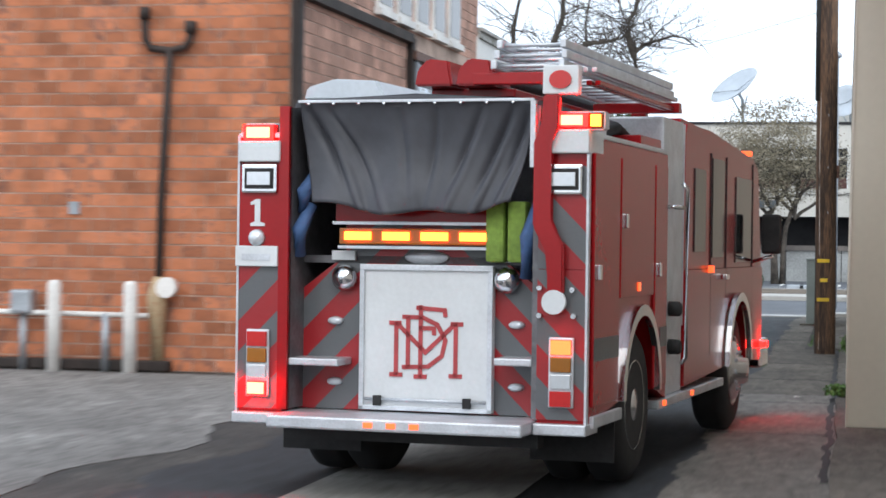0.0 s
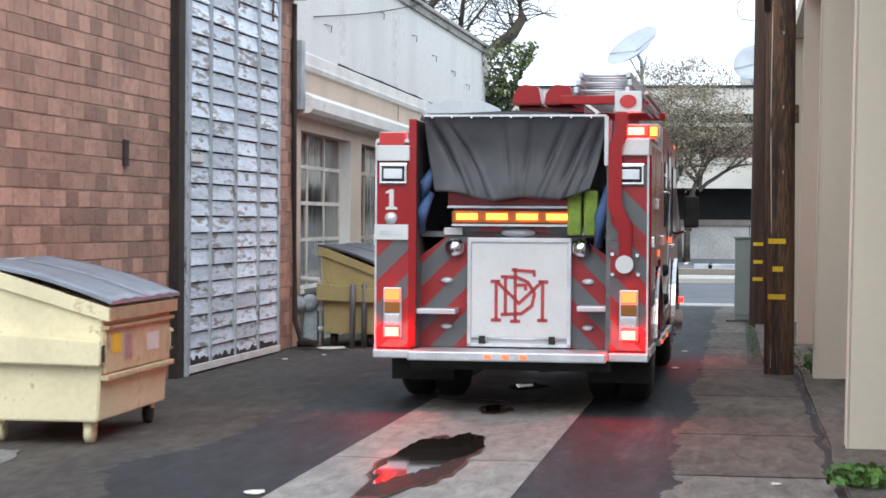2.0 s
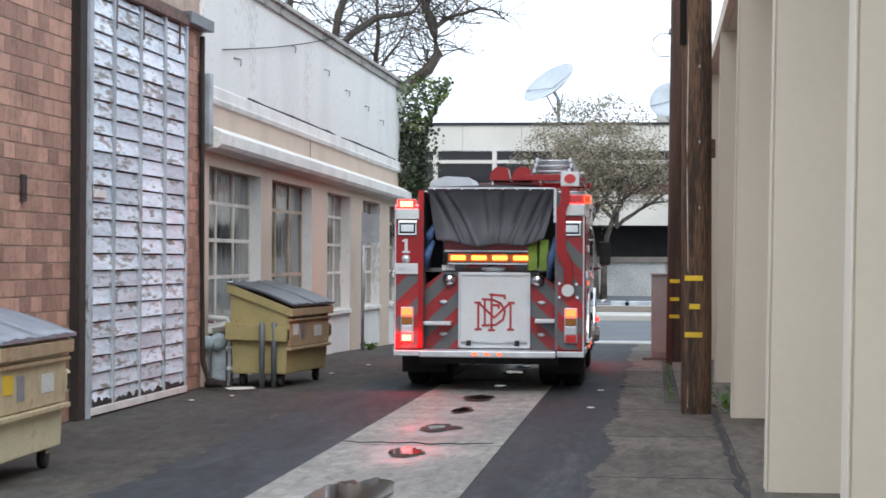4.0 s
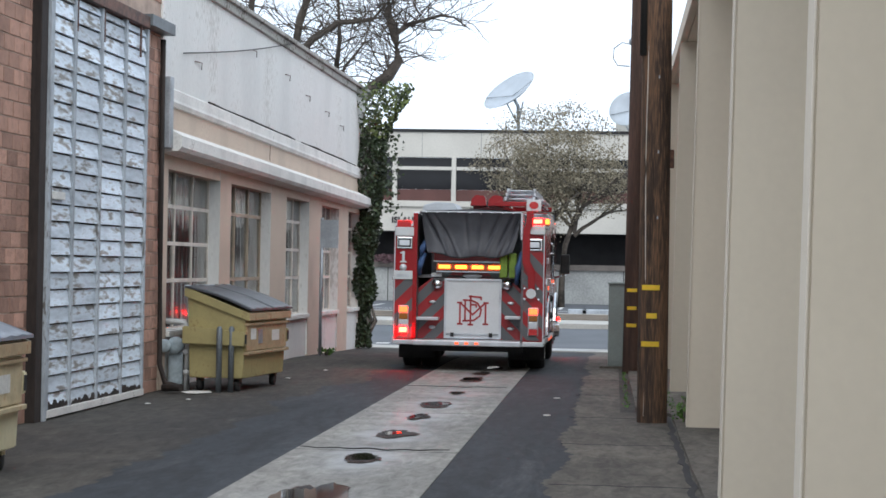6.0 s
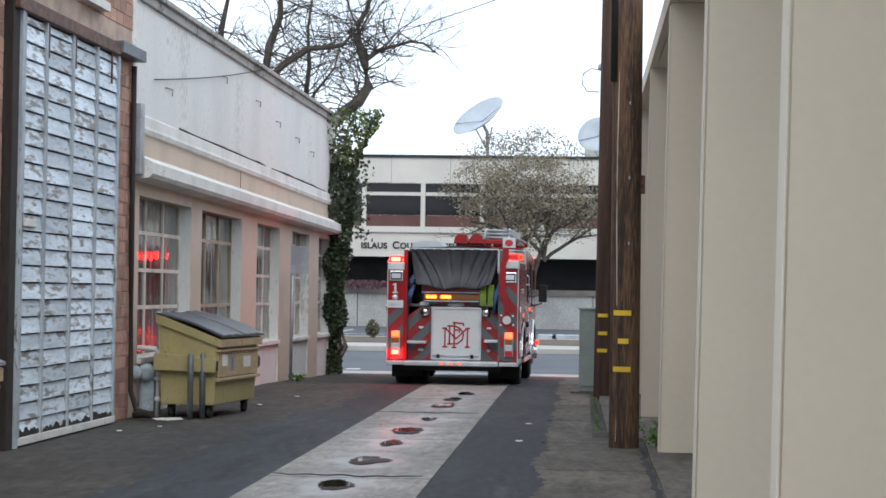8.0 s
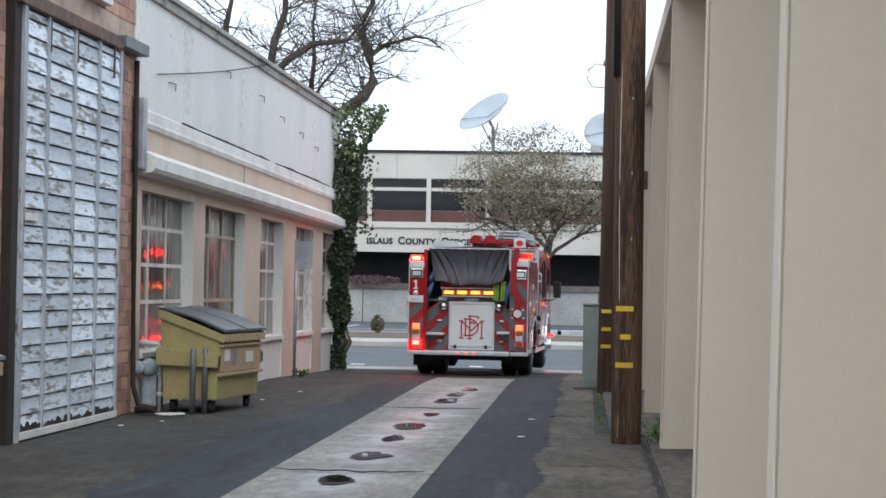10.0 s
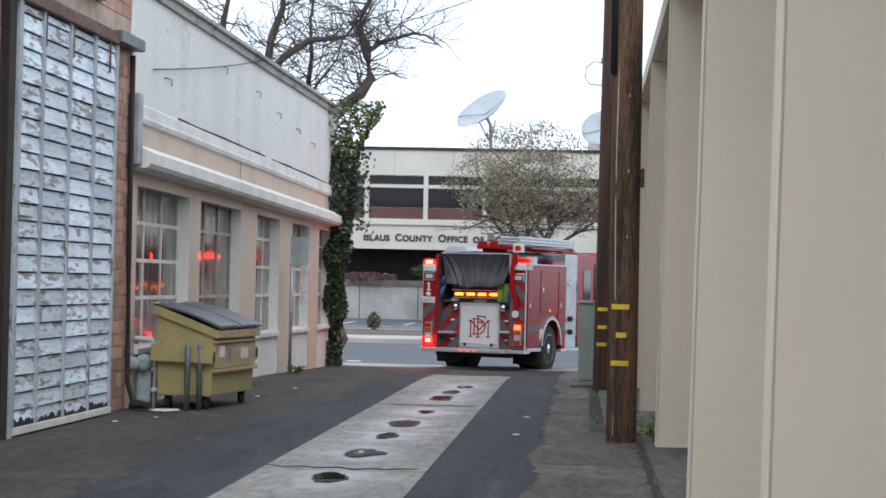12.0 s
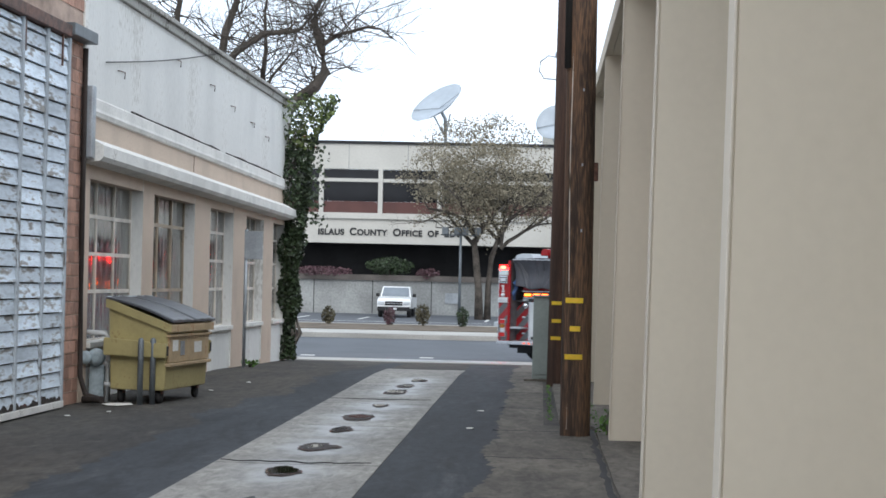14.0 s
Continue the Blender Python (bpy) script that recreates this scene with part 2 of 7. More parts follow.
M_PLASTER = material("white_plaster", (0.70, 0.70, 0.68), 0.85, var=0.08, scale=0.7, bump=0.25, fine=25, second=(0.50, 0.49, 0.46), amount=0.25, stretch=(1, 1, 0.35))
M_TAN = material("tan_stucco", (0.57, 0.46, 0.37), 0.88, var=0.1, scale=0.9, bump=0.3, fine=35, second=(0.42, 0.33, 0.27), amount=0.22)
M_TRIM = material("weathered_white_trim", (0.70, 0.69, 0.66), 0.8, var=0.12, scale=1.5, bump=0.25, fine=30, second=(0.33, 0.31, 0.28), amount=0.14)
M_SLAT = material("flaking_white_paint", (0.66, 0.74, 0.82), 0.7, var=0.22, scale=1.8, bump=0.3, fine=8, rnd=0.24, second=(0.235, 0.225, 0.21), amount=0.33, stretch=(1, 0.5, 2.6))
M_BATTEN = material("weathered_grey_wood", (0.40, 0.44, 0.48), 0.8, var=0.22, scale=2.5, bump=0.4, fine=30, second=(0.12, 0.11, 0.10), amount=0.22, stretch=(1, 1, 0.3))
M_COPING = material("weathered_cement_coping", (0.42, 0.415, 0.39), 0.9, var=0.2, scale=1.6, bump=0.5, fine=18, second=(0.13, 0.12, 0.10), amount=0.34)
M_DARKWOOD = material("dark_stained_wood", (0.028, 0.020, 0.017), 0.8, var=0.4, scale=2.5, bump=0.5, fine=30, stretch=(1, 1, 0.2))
M_STEEL = material("galvanised_steel", (0.36, 0.39, 0.42), 0.5, 0.6, var=0.15, scale=3, bump=0.1, fine=40)
M_BAR = material("white_window_bar", (0.62, 0.58, 0.52), 0.6, var=0.15, scale=4, bump=0.15)
M_TANBAR = material("tan_painted_bar", (0.40, 0.33, 0.25), 0.65, var=0.15, scale=4, bump=0.15)
M_GRILLE = material("dull_iron_bar", (0.20, 0.185, 0.165), 0.7, var=0.2, scale=5, bump=0.15)
M_GLASS = glass("window_glass", (0.75, 0.78, 0.78))
M_ROOM = material("interior_shade_grey", (0.05, 0.046, 0.044), 0.9, var=0.2)
M_FIN = material("beige_stucco", (0.62, 0.565, 0.47), 0.9, var=0.025, scale=0.5, bump=0.06, fine=14)
M_FINEDGE = material("corner_highlight_beige", (0.68, 0.63, 0.55), 0.8, var=0.05)
M_POLE = material("creosoted_pole", (0.062, 0.038, 0.026), 0.85, var=0.45, scale=2.2, bump=0.7, fine=26, stretch=(3, 3, 0.22), second=(0.13, 0.072, 0.040), amount=0.42)
M_POLE_RED = material("reddish_pole", (0.055, 0.029, 0.020), 0.85, var=0.35, scale=2.2, bump=0.6, fine=26, stretch=(3, 3, 0.25))
M_YELLOW = material("yellow_reflector", (0.75, 0.50, 0.03), 0.5, var=0.08)
M_CABINET = material("grey_green_enamel", (0.24, 0.28, 0.27), 0.5, var=0.08, scale=2, bump=0.05)
M_BLACK = material("black_rubber", (0.016, 0.016, 0.017), 0.8, var=0.2, scale=8, bump=0.2)
M_CREAM = material("cream_painted_steel", (0.66, 0.60, 0.40), 0.55, var=0.07, scale=2.0, bump=0.12, fine=20, second=(0.42, 0.33, 0.20), amount=0.10)
M_OLIVE = material("olive_painted_steel", (0.345, 0.295, 0.135), 0.55, var=0.08, scale=2.0, bump=0.12, fine=20, second=(0.22, 0.16, 0.07), amount=0.10)
M_TANSTEEL = material("tan_painted_steel", (0.40, 0.30, 0.18), 0.6, var=0.14, scale=3.0, bump=0.15, fine=20, second=(0.30, 0.16, 0.08), amount=0.25)
M_TANCREAM = material("worn_cream_steel", (0.52, 0.43, 0.27), 0.6, var=0.14, scale=3.0, bump=0.15, fine=9, second=(0.34, 0.20, 0.11), amount=0.22)
M_LID = material("grey_plastic_lid", (0.20, 0.225, 0.27), 0.42, var=0.15, scale=3, bump=0.1)
M_LID_DARK = material("dark_plastic_lid", (0.055, 0.058, 0.066), 0.4, var=0.15, scale=3, bump=0.1)
M_RED = material("fire_red_paint", (0.29, 0.009, 0.012), 0.20, var=0.06, scale=1.5, bump=0.0, spec=0.3)
M_CHEV = chevron("chevron_stripes", (0.28, 0.011, 0.015), (0.10, 0.107, 0.115), 0.40)
M_HATCH = material("pale_grey_plastic", (0.50, 0.55, 0.60), 0.5, var=0.06, scale=3)
M_STRIPE = material("grey_reflective_stripe", (0.075, 0.08, 0.085), 0.4, var=0.1, scale=4)
M_WHITE = material("white_enamel", (0.60, 0.63, 0.65), 0.35, var=0.04, scale=2)
M_CHROME = material("polished_metal", (0.72, 0.74, 0.76), 0.18, 1.0, var=0.05, scale=3, bump=0.05)
M_ALU = material("brushed_aluminium", (0.56, 0.59, 0.63), 0.42, 0.6, var=0.1, scale=4, bump=0.1, fine=60)
M_VINYL = material("dark_vinyl_cover", (0.050, 0.053, 0.064), 0.58, var=0.10, scale=2.5, bump=0.25, fine=14)
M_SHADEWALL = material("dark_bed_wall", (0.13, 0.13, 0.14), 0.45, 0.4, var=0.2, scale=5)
M_BLUE = material("blue_hose_strap", (0.05, 0.11, 0.25), 0.7, var=0.15, scale=5)
M_GREEN = material("green_hose_jacket", (0.17, 0.27, 0.045), 0.8, var=0.2, scale=5)
M_CARGLASS = material("tinted_vehicle_glass", (0.012, 0.014, 0.016), 0.06, var=0.1, bump=0.0, spec=0.7)
M_AMBER_ON = material("lit_amber_lens", (1.0, 0.13, 0.014), 0.3, var=0.0, bump=0, glow=11.0)
M_RED_ON = material("lit_red_lens", (1.0, 0.00026, 0.0002), 0.3, var=0.0, bump=0, glow=290.0)
M_REDHOT = material("bright_lamp_core", (1.0, 0.0085, 0.0045), 0.3, var=0.0, bump=0, glow=165.0)
M_BRAKE_ON = material("lit_brake_lens", (1.0, 0.035, 0.008), 0.3, var=0.0, bump=0, glow=14.0)
M_AMBER_OFF = material("amber_lens", (0.30, 0.11, 0.012), 0.2, var=0.05, bump=0)
M_RED_OFF = material("red_lens", (0.5, 0.02, 0.02), 0.2, var=0.05, bump=0)
M_CLEAR = material("clear_lamp_lens", (0.62, 0.66, 0.70), 0.15, 0.3, var=0.05, bump=0)
M_MARK = material("marker_amber_glow", (1.0, 0.12, 0.03), 0.3, var=0.0, bump=0, glow=1.6)
M_LETTER = material("dark_letter_paint", (0.02, 0.022, 0.026), 0.5, var=0.1)
M_EMBLEM = material("dark_red_emblem", (0.38, 0.045, 0.05), 0.5, var=0.1, scale=10)
M_OFFICE = material("pale_precast_panel", (0.55, 0.54, 0.50), 0.8, var=0.05, scale=0.5, bump=0.1, fine=10)
M_OFFGLASS = material("dark_tinted_glass", (0.012, 0.013, 0.016), 0.07, var=0.1, bump=0.0, spec=0.3)
M_REDBROWN = material("red_brown_spandrel", (0.095, 0.036, 0.031), 0.5, var=0.1)
M_PURPLE = material("purple_brown_leaf", (0.10, 0.05, 0.06), 0.6, var=0.2, rnd=0.3, island=True)
# near-black, put in for shade in recesses; also colours cracks, joints and trim
M_SHADE = material("shade_and_joint_black", (0.02, 0.02, 0.022), 0.8, var=0.2)
M_RETAIN = material("grey_retaining_wall", (0.30, 0.31, 0.305), 0.85, var=0.2, scale=0.6, bump=0.2, fine=10)
M_DISH = material("white_dish_paint", (0.40, 0.45, 0.50), 0.5, var=0.05)
M_BARK = material("grey_bark", (0.13, 0.115, 0.10), 0.95, var=0.35, scale=3, bump=0.6, fine=25)
M_DARKBARK = material("dark_bark", (0.075, 0.064, 0.054), 0.95, var=0.35, scale=3, bump=0.6, fine=25)
M_LEAF = material("ivy_leaf", (0.032, 0.052, 0.022), 0.55, var=0.25, rnd=0.5, island=True, scale=2)
M_LEAF_LIGHT = material("pale_ivy_leaf", (0.13, 0.17, 0.05), 0.55, var=0.25, rnd=0.4, island=True, scale=2)
M_SEED = material("dry_olive_leaf", (0.215, 0.19, 0.135), 0.8, var=0.2, rnd=0.35, island=True, scale=2)
M_WEED = material("weed_leaf", (0.08, 0.17, 0.035), 0.6, var=0.2, rnd=0.4, island=True, scale=2)
# blue-grey base adds a painted sky reflection to the gloss
M_SCREEN = material("sky_tinted_windscreen", (0.16, 0.19, 0.22), 0.08, var=0.1, bump=0.0, spec=1.0)
M_CARWHITE = material("white_car_paint", (0.75, 0.77, 0.78), 0.2, var=0.02)
M_LINE = material("white_line_paint", (0.62, 0.62, 0.60), 0.8, var=0.1, scale=4)
M_LAMP = material("dark_grey_steel", (0.15, 0.17, 0.185), 0.55, 0.4, var=0.12, scale=3)
M_LEDGE = material("dark_brown_ledge", (0.13, 0.115, 0.105), 0.85, var=0.25, scale=0.8, bump=0.3)
M_SHRUB = material("dull_shrub_leaf", (0.085, 0.075, 0.042), 0.7, var=0.2, rnd=0.35, island=True, scale=2)
M_WIRE = material("black_cable", (0.02, 0.02, 0.02), 0.7)


# ---------------------------------------------------------------- mesh helpers
def box(bm, x0, x1, y0, y1, z0, z1, bevel=0.0, m=None):
    vs = [bm.verts.new((x, y, z)) for x in (x0, x1) for y in (y0, y1) for z in (z0, z1)]
    fs = [bm.faces.new([vs[i] for i in q]) for q in ((0, 1, 3, 2), (4, 6, 7, 5), (0, 4, 5, 1), (2, 3, 7, 6), (0, 2, 6, 4), (1, 5, 7, 3))]
    if bevel:
        es = list({e for f in fs for e in f.edges})
        r = bmesh.ops.bevel(bm, geom=es, offset=bevel, segments=2, affect="EDGES", profile=0.6)
        vs = list({v for f in r["faces"] for v in f.verts} | {v for v in vs if v.is_valid})
    if m is not None:
        for v in vs:
            v.co = m @ v.co
    return bm


def prism(bm, outline, x0, x1, axis="x"):
    """A plate: an outline of two coordinates, drawn out along the third axis from x0 to x1."""
    put = {"x": lambda p, a: (a, p[0], p[1]), "y": lambda p, a: (p[0], a, p[1]), "z": lambda p, a: (p[0], p[1], a)}[axis]
    lo, hi = [bm.verts.new(put(p, x0)) for p in outline], [bm.verts.new(put(p, x1)) for p in outline]
    bm.faces.new(lo), bm.faces.new(hi[::-1])
    for i in range(len(lo)):
        j = (i + 1) % len(lo)
        bm.faces.new((lo[i], hi[i], hi[j], lo[j]))
    return bm


def tube(bm, path, radii, seg=8, caps=True):
    """A round tube along a path of points."""
    rings, pts = [], [Vector(p) for p in path]
    if not hasattr(radii, "__len__"):
        radii = [radii] * len(pts)
    for i, p in enumerate(pts):
        d = (pts[min(i + 1, len(pts) - 1)] - pts[max(i - 1, 0)]).normalized()
        q = d.to_track_quat("Z", "Y")
        rings.append([bm.verts.new(p + q @ Vector((math.cos(2 * math.pi * k / seg) * radii[i], math.sin(2 * math.pi * k / seg) * radii[i], 0))) for k in range(seg)])
    for a, b in zip(rings, rings[1:]):
        for k in range(seg):
            f = bm.faces.new((a[k], a[(k + 1) % seg], b[(k + 1) % seg], b[k]))
            f.smooth = True
    if caps:
        bm.faces.new(rings[0][::-1]), bm.faces.new(rings[-1])
    return bm


def lathe(bm, profile, seg=24, axis="x", centre=(0, 0, 0)):
    """A turned body: profile of (radius, place along the axis)."""
    rings = []
    for r, a in profile:
        ring = []
        for k in range(seg):
            c, s = math.cos(2 * math.pi * k / seg) * r, math.sin(2 * math.pi * k / seg) * r
            p = {"x": (a, c, s), "y": (c, a, s), "z": (c, s, a)}[axis]
            ring.append(bm.verts.new(Vector(p) + Vector(centre)))
        rings.append(ring)
    for a, b in zip(rings, rings[1:]):
        for k in range(seg):
            f = bm.faces.new((a[k], a[(k + 1) % seg], b[(k + 1) % seg], b[k]))
            f.smooth = True
    bm.faces.new(rings[0][::-1]), bm.faces.new(rings[-1])
    return bm


def mesh_of(name, bm, mat):
    bmesh.ops.recalc_face_normals(bm, faces=bm.faces)
    me = bpy.data.meshes.new(name)
    bm.to_mesh(me)
    bm.free()
    me.materials.append(mat)
    return me


def part(name, bm, mat, parent=None, label="", m=None):
    ob = new(name, mesh_of(name, bm, mat))
    if parent:
        ob.parent = parent
    if m is not None:
        ob.matrix_basis = m
    if label:
        ob["label"] = label
    return ob


def boxpart(name, dims, mat, parent=None, label="", bevel=0.0):
    return part(name, box(bmesh.new(), *dims, bevel=bevel), mat, parent, label)


def thing(name, label, category, m=None, group="", kind=""):
    ob = new(name)
    ob.empty_display_size = 0.2
    if m is not None:
        ob.matrix_basis = m
    return tagged(ob, label, category, group, kind)


def setting(name, bm, mat, label, category, m=None):
    return tagged(part(name, bm, mat, m=m), label, category, kind="structure")


def fall(y):
    """Height of the ground: the alley drops a little to the street."""
    return -0.15 * min(1.0, max(0.0, (y - 34.0) / 8.0))


def sheet(bm, x0, x1, ys, lift, skew=0.0, thick=0.0):
    """A strip of paving that follows the ground."""
    row = []
    for y in ys:
        a, b = x0(y) if callable(x0) else x0, x1(y) if callable(x1) else x1
        row.append((bm.verts.new((a, y, fall(y) + lift)), bm.verts.new((b, y, fall(y) + lift))))
    for (a, b), (c, d) in zip(row, row[1:]):
        bm.faces.new((a, b, d, c))
    return bm


LEFT = pose(-5.8, 22.0, 0.0, 0, 0, -1.203)  # the line of the buildings on the left: +x into the alley, +y along it


# ---------------------------------------------------------------- ground
def make_ground():
    bm = bmesh.new()
    ys = [-600, -60, -20, 0, 10, 20, 30, 34, 36, 38, 40, 42, 43.4, 43.6, 58.7, 58.8, 100, 300, 900]
    xs = [-900, -60, -12, -6, -3, 0, 3, 12, 60, 900]
    grid = [[bm.verts.new((x, y, -0.7 if 43.5 < y < 58.75 else fall(y))) for x in xs] for y in ys]
    for a, b in zip(grid, grid[1:]):
        for i in range(len(xs) - 1):
            bm.faces.new((a[i], a[i + 1], b[i + 1], b[i]))
    setting("ground", bm, M_ASPHALT, "worn brownish-grey asphalt of the alley with patches", "ground")
    ys = [-20 + i * 2.0 for i in range(32)]
    wob = lambda y, a, s: a * noise.noise((y * 0.45, s, 0.0))
    # darker asphalt on both sides of the gutter
    bm = bmesh.new()
    sheet(bm, lambda y: -3.85 + wob(y, 0.6, 3) + 0.16 * noise.noise((y * 2.2, 4.0, 0.0)) + 0.09 * noise.noise((y * 9, 4.0, 0.0)) + max(0, y - 22) * 0.035, -2.79, [-20 + i * 0.06 for i in range(1020)], 0.004)
    setting("road_patch_west", bm, M_DARK, "dark asphalt strip beside the concrete gutter", "road")
    bm = bmesh.new()
    sheet(bm, -1.39, lambda y: -0.30, [-20 + i * 0.7 for i in range(88)], 0.004)
    setting("road_patch_east", bm, M_DARK, "dark asphalt strip between gutter and walkway", "road")
    bm = bmesh.new()
    sheet(bm, lambda y: -0.47 + 0.13 * noise.noise((y * 0.7, 7.7, 0.0)) + 0.06 * noise.noise((y * 3.1, 1.7, 0.0)) + 0.05 * noise.noise((y * 11, 2.7, 0.0)), lambda y: 0.95 if y < 22.6 else 0.06, [12.4 + i * 0.05 for i in range(590)], 0.008)
    setting("pavement_east", bm, M_WALKWAY, "stained concrete walkway along the beige building", "pavement")
    bm = bmesh.new()
    sheet(bm, lambda y: -0.47 + 0.13 * noise.noise((y * 0.7, 7.7, 0.0)) + 0.06 * noise.noise((y * 3.1, 1.7, 0.0)) + 0.05 * noise.noise((y * 11, 2.7, 0.0)), 0.95, [-20 + i * 0.05 for i in range(648)], 0.008)
    setting("pavement_yard", bm, M_YARD, "paler worn concrete walkway towards the yard", "pavement")
    # cracks and joints of the walkway
    root = thing("pavement_joint", "irregular dark cracks across the concrete walkway", "crack", kind="structure")
    for y in (7.6, 11.2, 14.9, 18.4, 21.7, 25.5, 29.0):
        bm = bmesh.new()
        x1 = 0.7 if y < 22 else 0.05
        pts = [(-0.5 + (x1 + 0.5) * i / 14, y + 0.10 * noise.noise((i * 0.5, y, 0.0))) for i in range(15)]
        prism(bm, [(p, q - 0.006) for p, q in pts] + [(p, q + 0.010 + 0.008 * noise.noise((p * 5, q, 2.0))) for p, q in reversed(pts)], 0.002, 0.0105, axis="z")
        part("crack", bm, M_DARK, root)
    # raised concrete footing under the fins, with a broken edge
    bm = bmesh.new()
    out = [(2.4, -20)] + [(0.62 + wob(y * 3, 0.05, 5), y) for y in range(-20, 23)] + [(0.24, 23), (0.2, 30), (0.3, 36), (2.4, 36)]
    prism(bm, out, -0.05, 0.05, axis="z")
    setting("kerb_east", bm, M_WALKWAY, "low concrete kerb below the beige building's fins", "kerb")
    # pale concrete apron before the brick front
    bm = bmesh.new()
    prism(bm, [(-40, -20)] + [(-4.55 - 0.02 * max(0, y - 8) ** 2 + 0.35 * noise.noise((y * 0.5, 2.0, 5.0)) + 0.05 * noise.noise((y * 2.3, 1.0, 5.0)), y) for y in [-20 + 0.16 * i for i in range(206)]] + [(-6.0, 12.98), (-40, 13.4)], -0.05, 0.008, axis="z")
    setting("pavement_west", bm, M_APRON, "pale cracked concrete apron before the brick front", "pavement")
    # gutter slabs
    y = -20.0
    root = thing("pavement_gutter", "pale concrete gutter strip down the middle of the alley", "pavement", kind="structure")
    lens = [5.2, 4.4, 4.7, 4.1, 5.0, 4.6, 4.9, 4.3, 4.6, 3.9, 4.4, 4.5, 3.6, 3.2]
    for k, n in enumerate(lens):
        bm = bmesh.new()
        y1 = min(y + n - 0.03, 36.7)
        if y1 < y:
            break
        steps = 4
        pts = [y + (y1 - y) * i / steps for i in range(steps + 1)]
        rows = [[bm.verts.new((x, p, fall(p) + h)) for x, h in ((-2.81, -0.03), (-2.81, 0.011), (-2.14, 0.006), (-1.37, 0.011), (-1.37, -0.03))] for p in pts]
        for a, b in zip(rows, rows[1:]):
            for i in range(4):
                bm.faces.new((a[i], a[i + 1], b[i + 1], b[i]))
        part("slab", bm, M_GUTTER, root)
        y += n
    # broken holes, wet stains and puddles along the gutter
    def blob(cx, cy, rx, ry, lift, seedn, rough=0.2):
        bm = bmesh.new()
        n = 72
        ring = []
        for i in range(n):
            a = 2 * math.pi * i / n
            k = 1 + rough * noise.noise((math.cos(a) * 0.9 + seedn, math.sin(a) * 0.9, seedn * 3.1)) * 1.6 + 0.55 * rough * noise.noise((math.cos(a) * 4 + seedn, math.sin(a) * 4, seedn)) + 0.3 * rough * noise.noise((math.cos(a) * 11 + seedn, math.sin(a) * 11, seedn))
            ring.append(bm.verts.new((cx + math.cos(a) * rx * k, cy + math.sin(a) * ry * k, fall(cy) + lift)))
        bm.faces.new(ring)
        return bm

    for k, (x, y, rx, ry) in enumerate(HOLES):
        rx, ry = rx * 1.12, ry * 0.95
        p = thing("puddle", "small puddle of brown water in a broken concrete hole", "puddle", group="puddles along the gutter")
        wide = (0.93, 0.8, 0.6, 0.75, 0.82)[k % 5]
        part("rim", blob(x, y, rx + 0.012, ry + 0.03, 0.0165, k * 1.7 + 5, 0.40), M_IRON, p, "rusty broken rim")
        part("silt", blob(x, y, rx, ry, 0.0185, k * 1.7 + 5, 0.37), M_MUD, p, "wet brown silt")
        part("water", blob(x + rx * 0.12 * (1 if k % 2 else -1) * (1 - wide) * 4, y - 0.1 * ry * (1 - wide), rx * wide, ry * wide, 0.0205, k * 1.7 + 5.4, 0.45), M_WATER, p, "still dark water")
    for x, y, rx, ry in ((-2.9, 42.9, 1.0, 0.35), (-1.3, 42.85, 0.8, 0.3), (-2.0, 43.3, 1.1, 0.14)):
        tagged(part("street_puddle", blob(x, y, rx, ry, 0.016, x + 9, 0.3), M_FILM), "shallow splashed water at the alley's mouth, painted pale for sky glare", "puddle", "puddles on the street")
    for x, y, rx, ry in ((-2.3, 44.4, 1.5, 0.22), (-1.0, 44.9, 1.2, 0.25), (-1.9, 45.5, 0.9, 0.15), (-0.4, 45.9, 1.0, 0.3)):
        film = blob(x, y, rx, ry, 0.0, x + 4, 0.45)
        for v in film.verts:
            v.co.z = -0.15 - (v.co.y - 43.605) * 0.05107 + 0.006
        tagged(part("street_puddle", film, M_FILM), "shallow splashed water at the alley's mouth, painted pale for sky glare", "puddle", "puddles on the street")
    # ragged crack joints across the gutter, and a dark line along the footing of the fins
    root = thing("pavement_crack", "dark ragged cracks and a dark line at the fins' footing", "crack", kind="structure")
    for y0 in (17.35, 26.6):
        pts = [(-2.8 + 1.34 * i / 30, y0 + 0.16 * noise.noise((i * 0.22, y0, 0.0))) for i in range(31)]
        bm = prism(bmesh.new(), [(p, q - 0.018 - 0.02 * noise.noise((p * 7, q, 4.0))) for p, q in pts] + [(p, q + 0.018 + 0.04 * noise.noise((p * 6, q, 2.0))) for p, q in reversed(pts)], 0.004, 0.0155, axis="z")
        part("crack", bm, M_SHADE, root)
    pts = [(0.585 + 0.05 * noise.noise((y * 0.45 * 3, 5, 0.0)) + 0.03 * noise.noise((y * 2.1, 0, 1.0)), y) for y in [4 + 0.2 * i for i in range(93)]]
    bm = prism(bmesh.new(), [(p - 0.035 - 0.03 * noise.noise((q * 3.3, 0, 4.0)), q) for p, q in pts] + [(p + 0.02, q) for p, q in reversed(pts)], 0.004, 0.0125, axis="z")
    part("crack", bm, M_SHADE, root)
    # the street across the end of the alley
    bm = bmesh.new()
    prism(bm, [(43.605, -0.15), (48.5, -0.40), (54.0, -0.42), (58.595, -0.16), (58.595, -0.65), (43.605, -0.65)], -300, 300)
    setting("road_street", bm, M_ROAD, "grey asphalt street across the alley's end", "road")
    bm = bmesh.new()
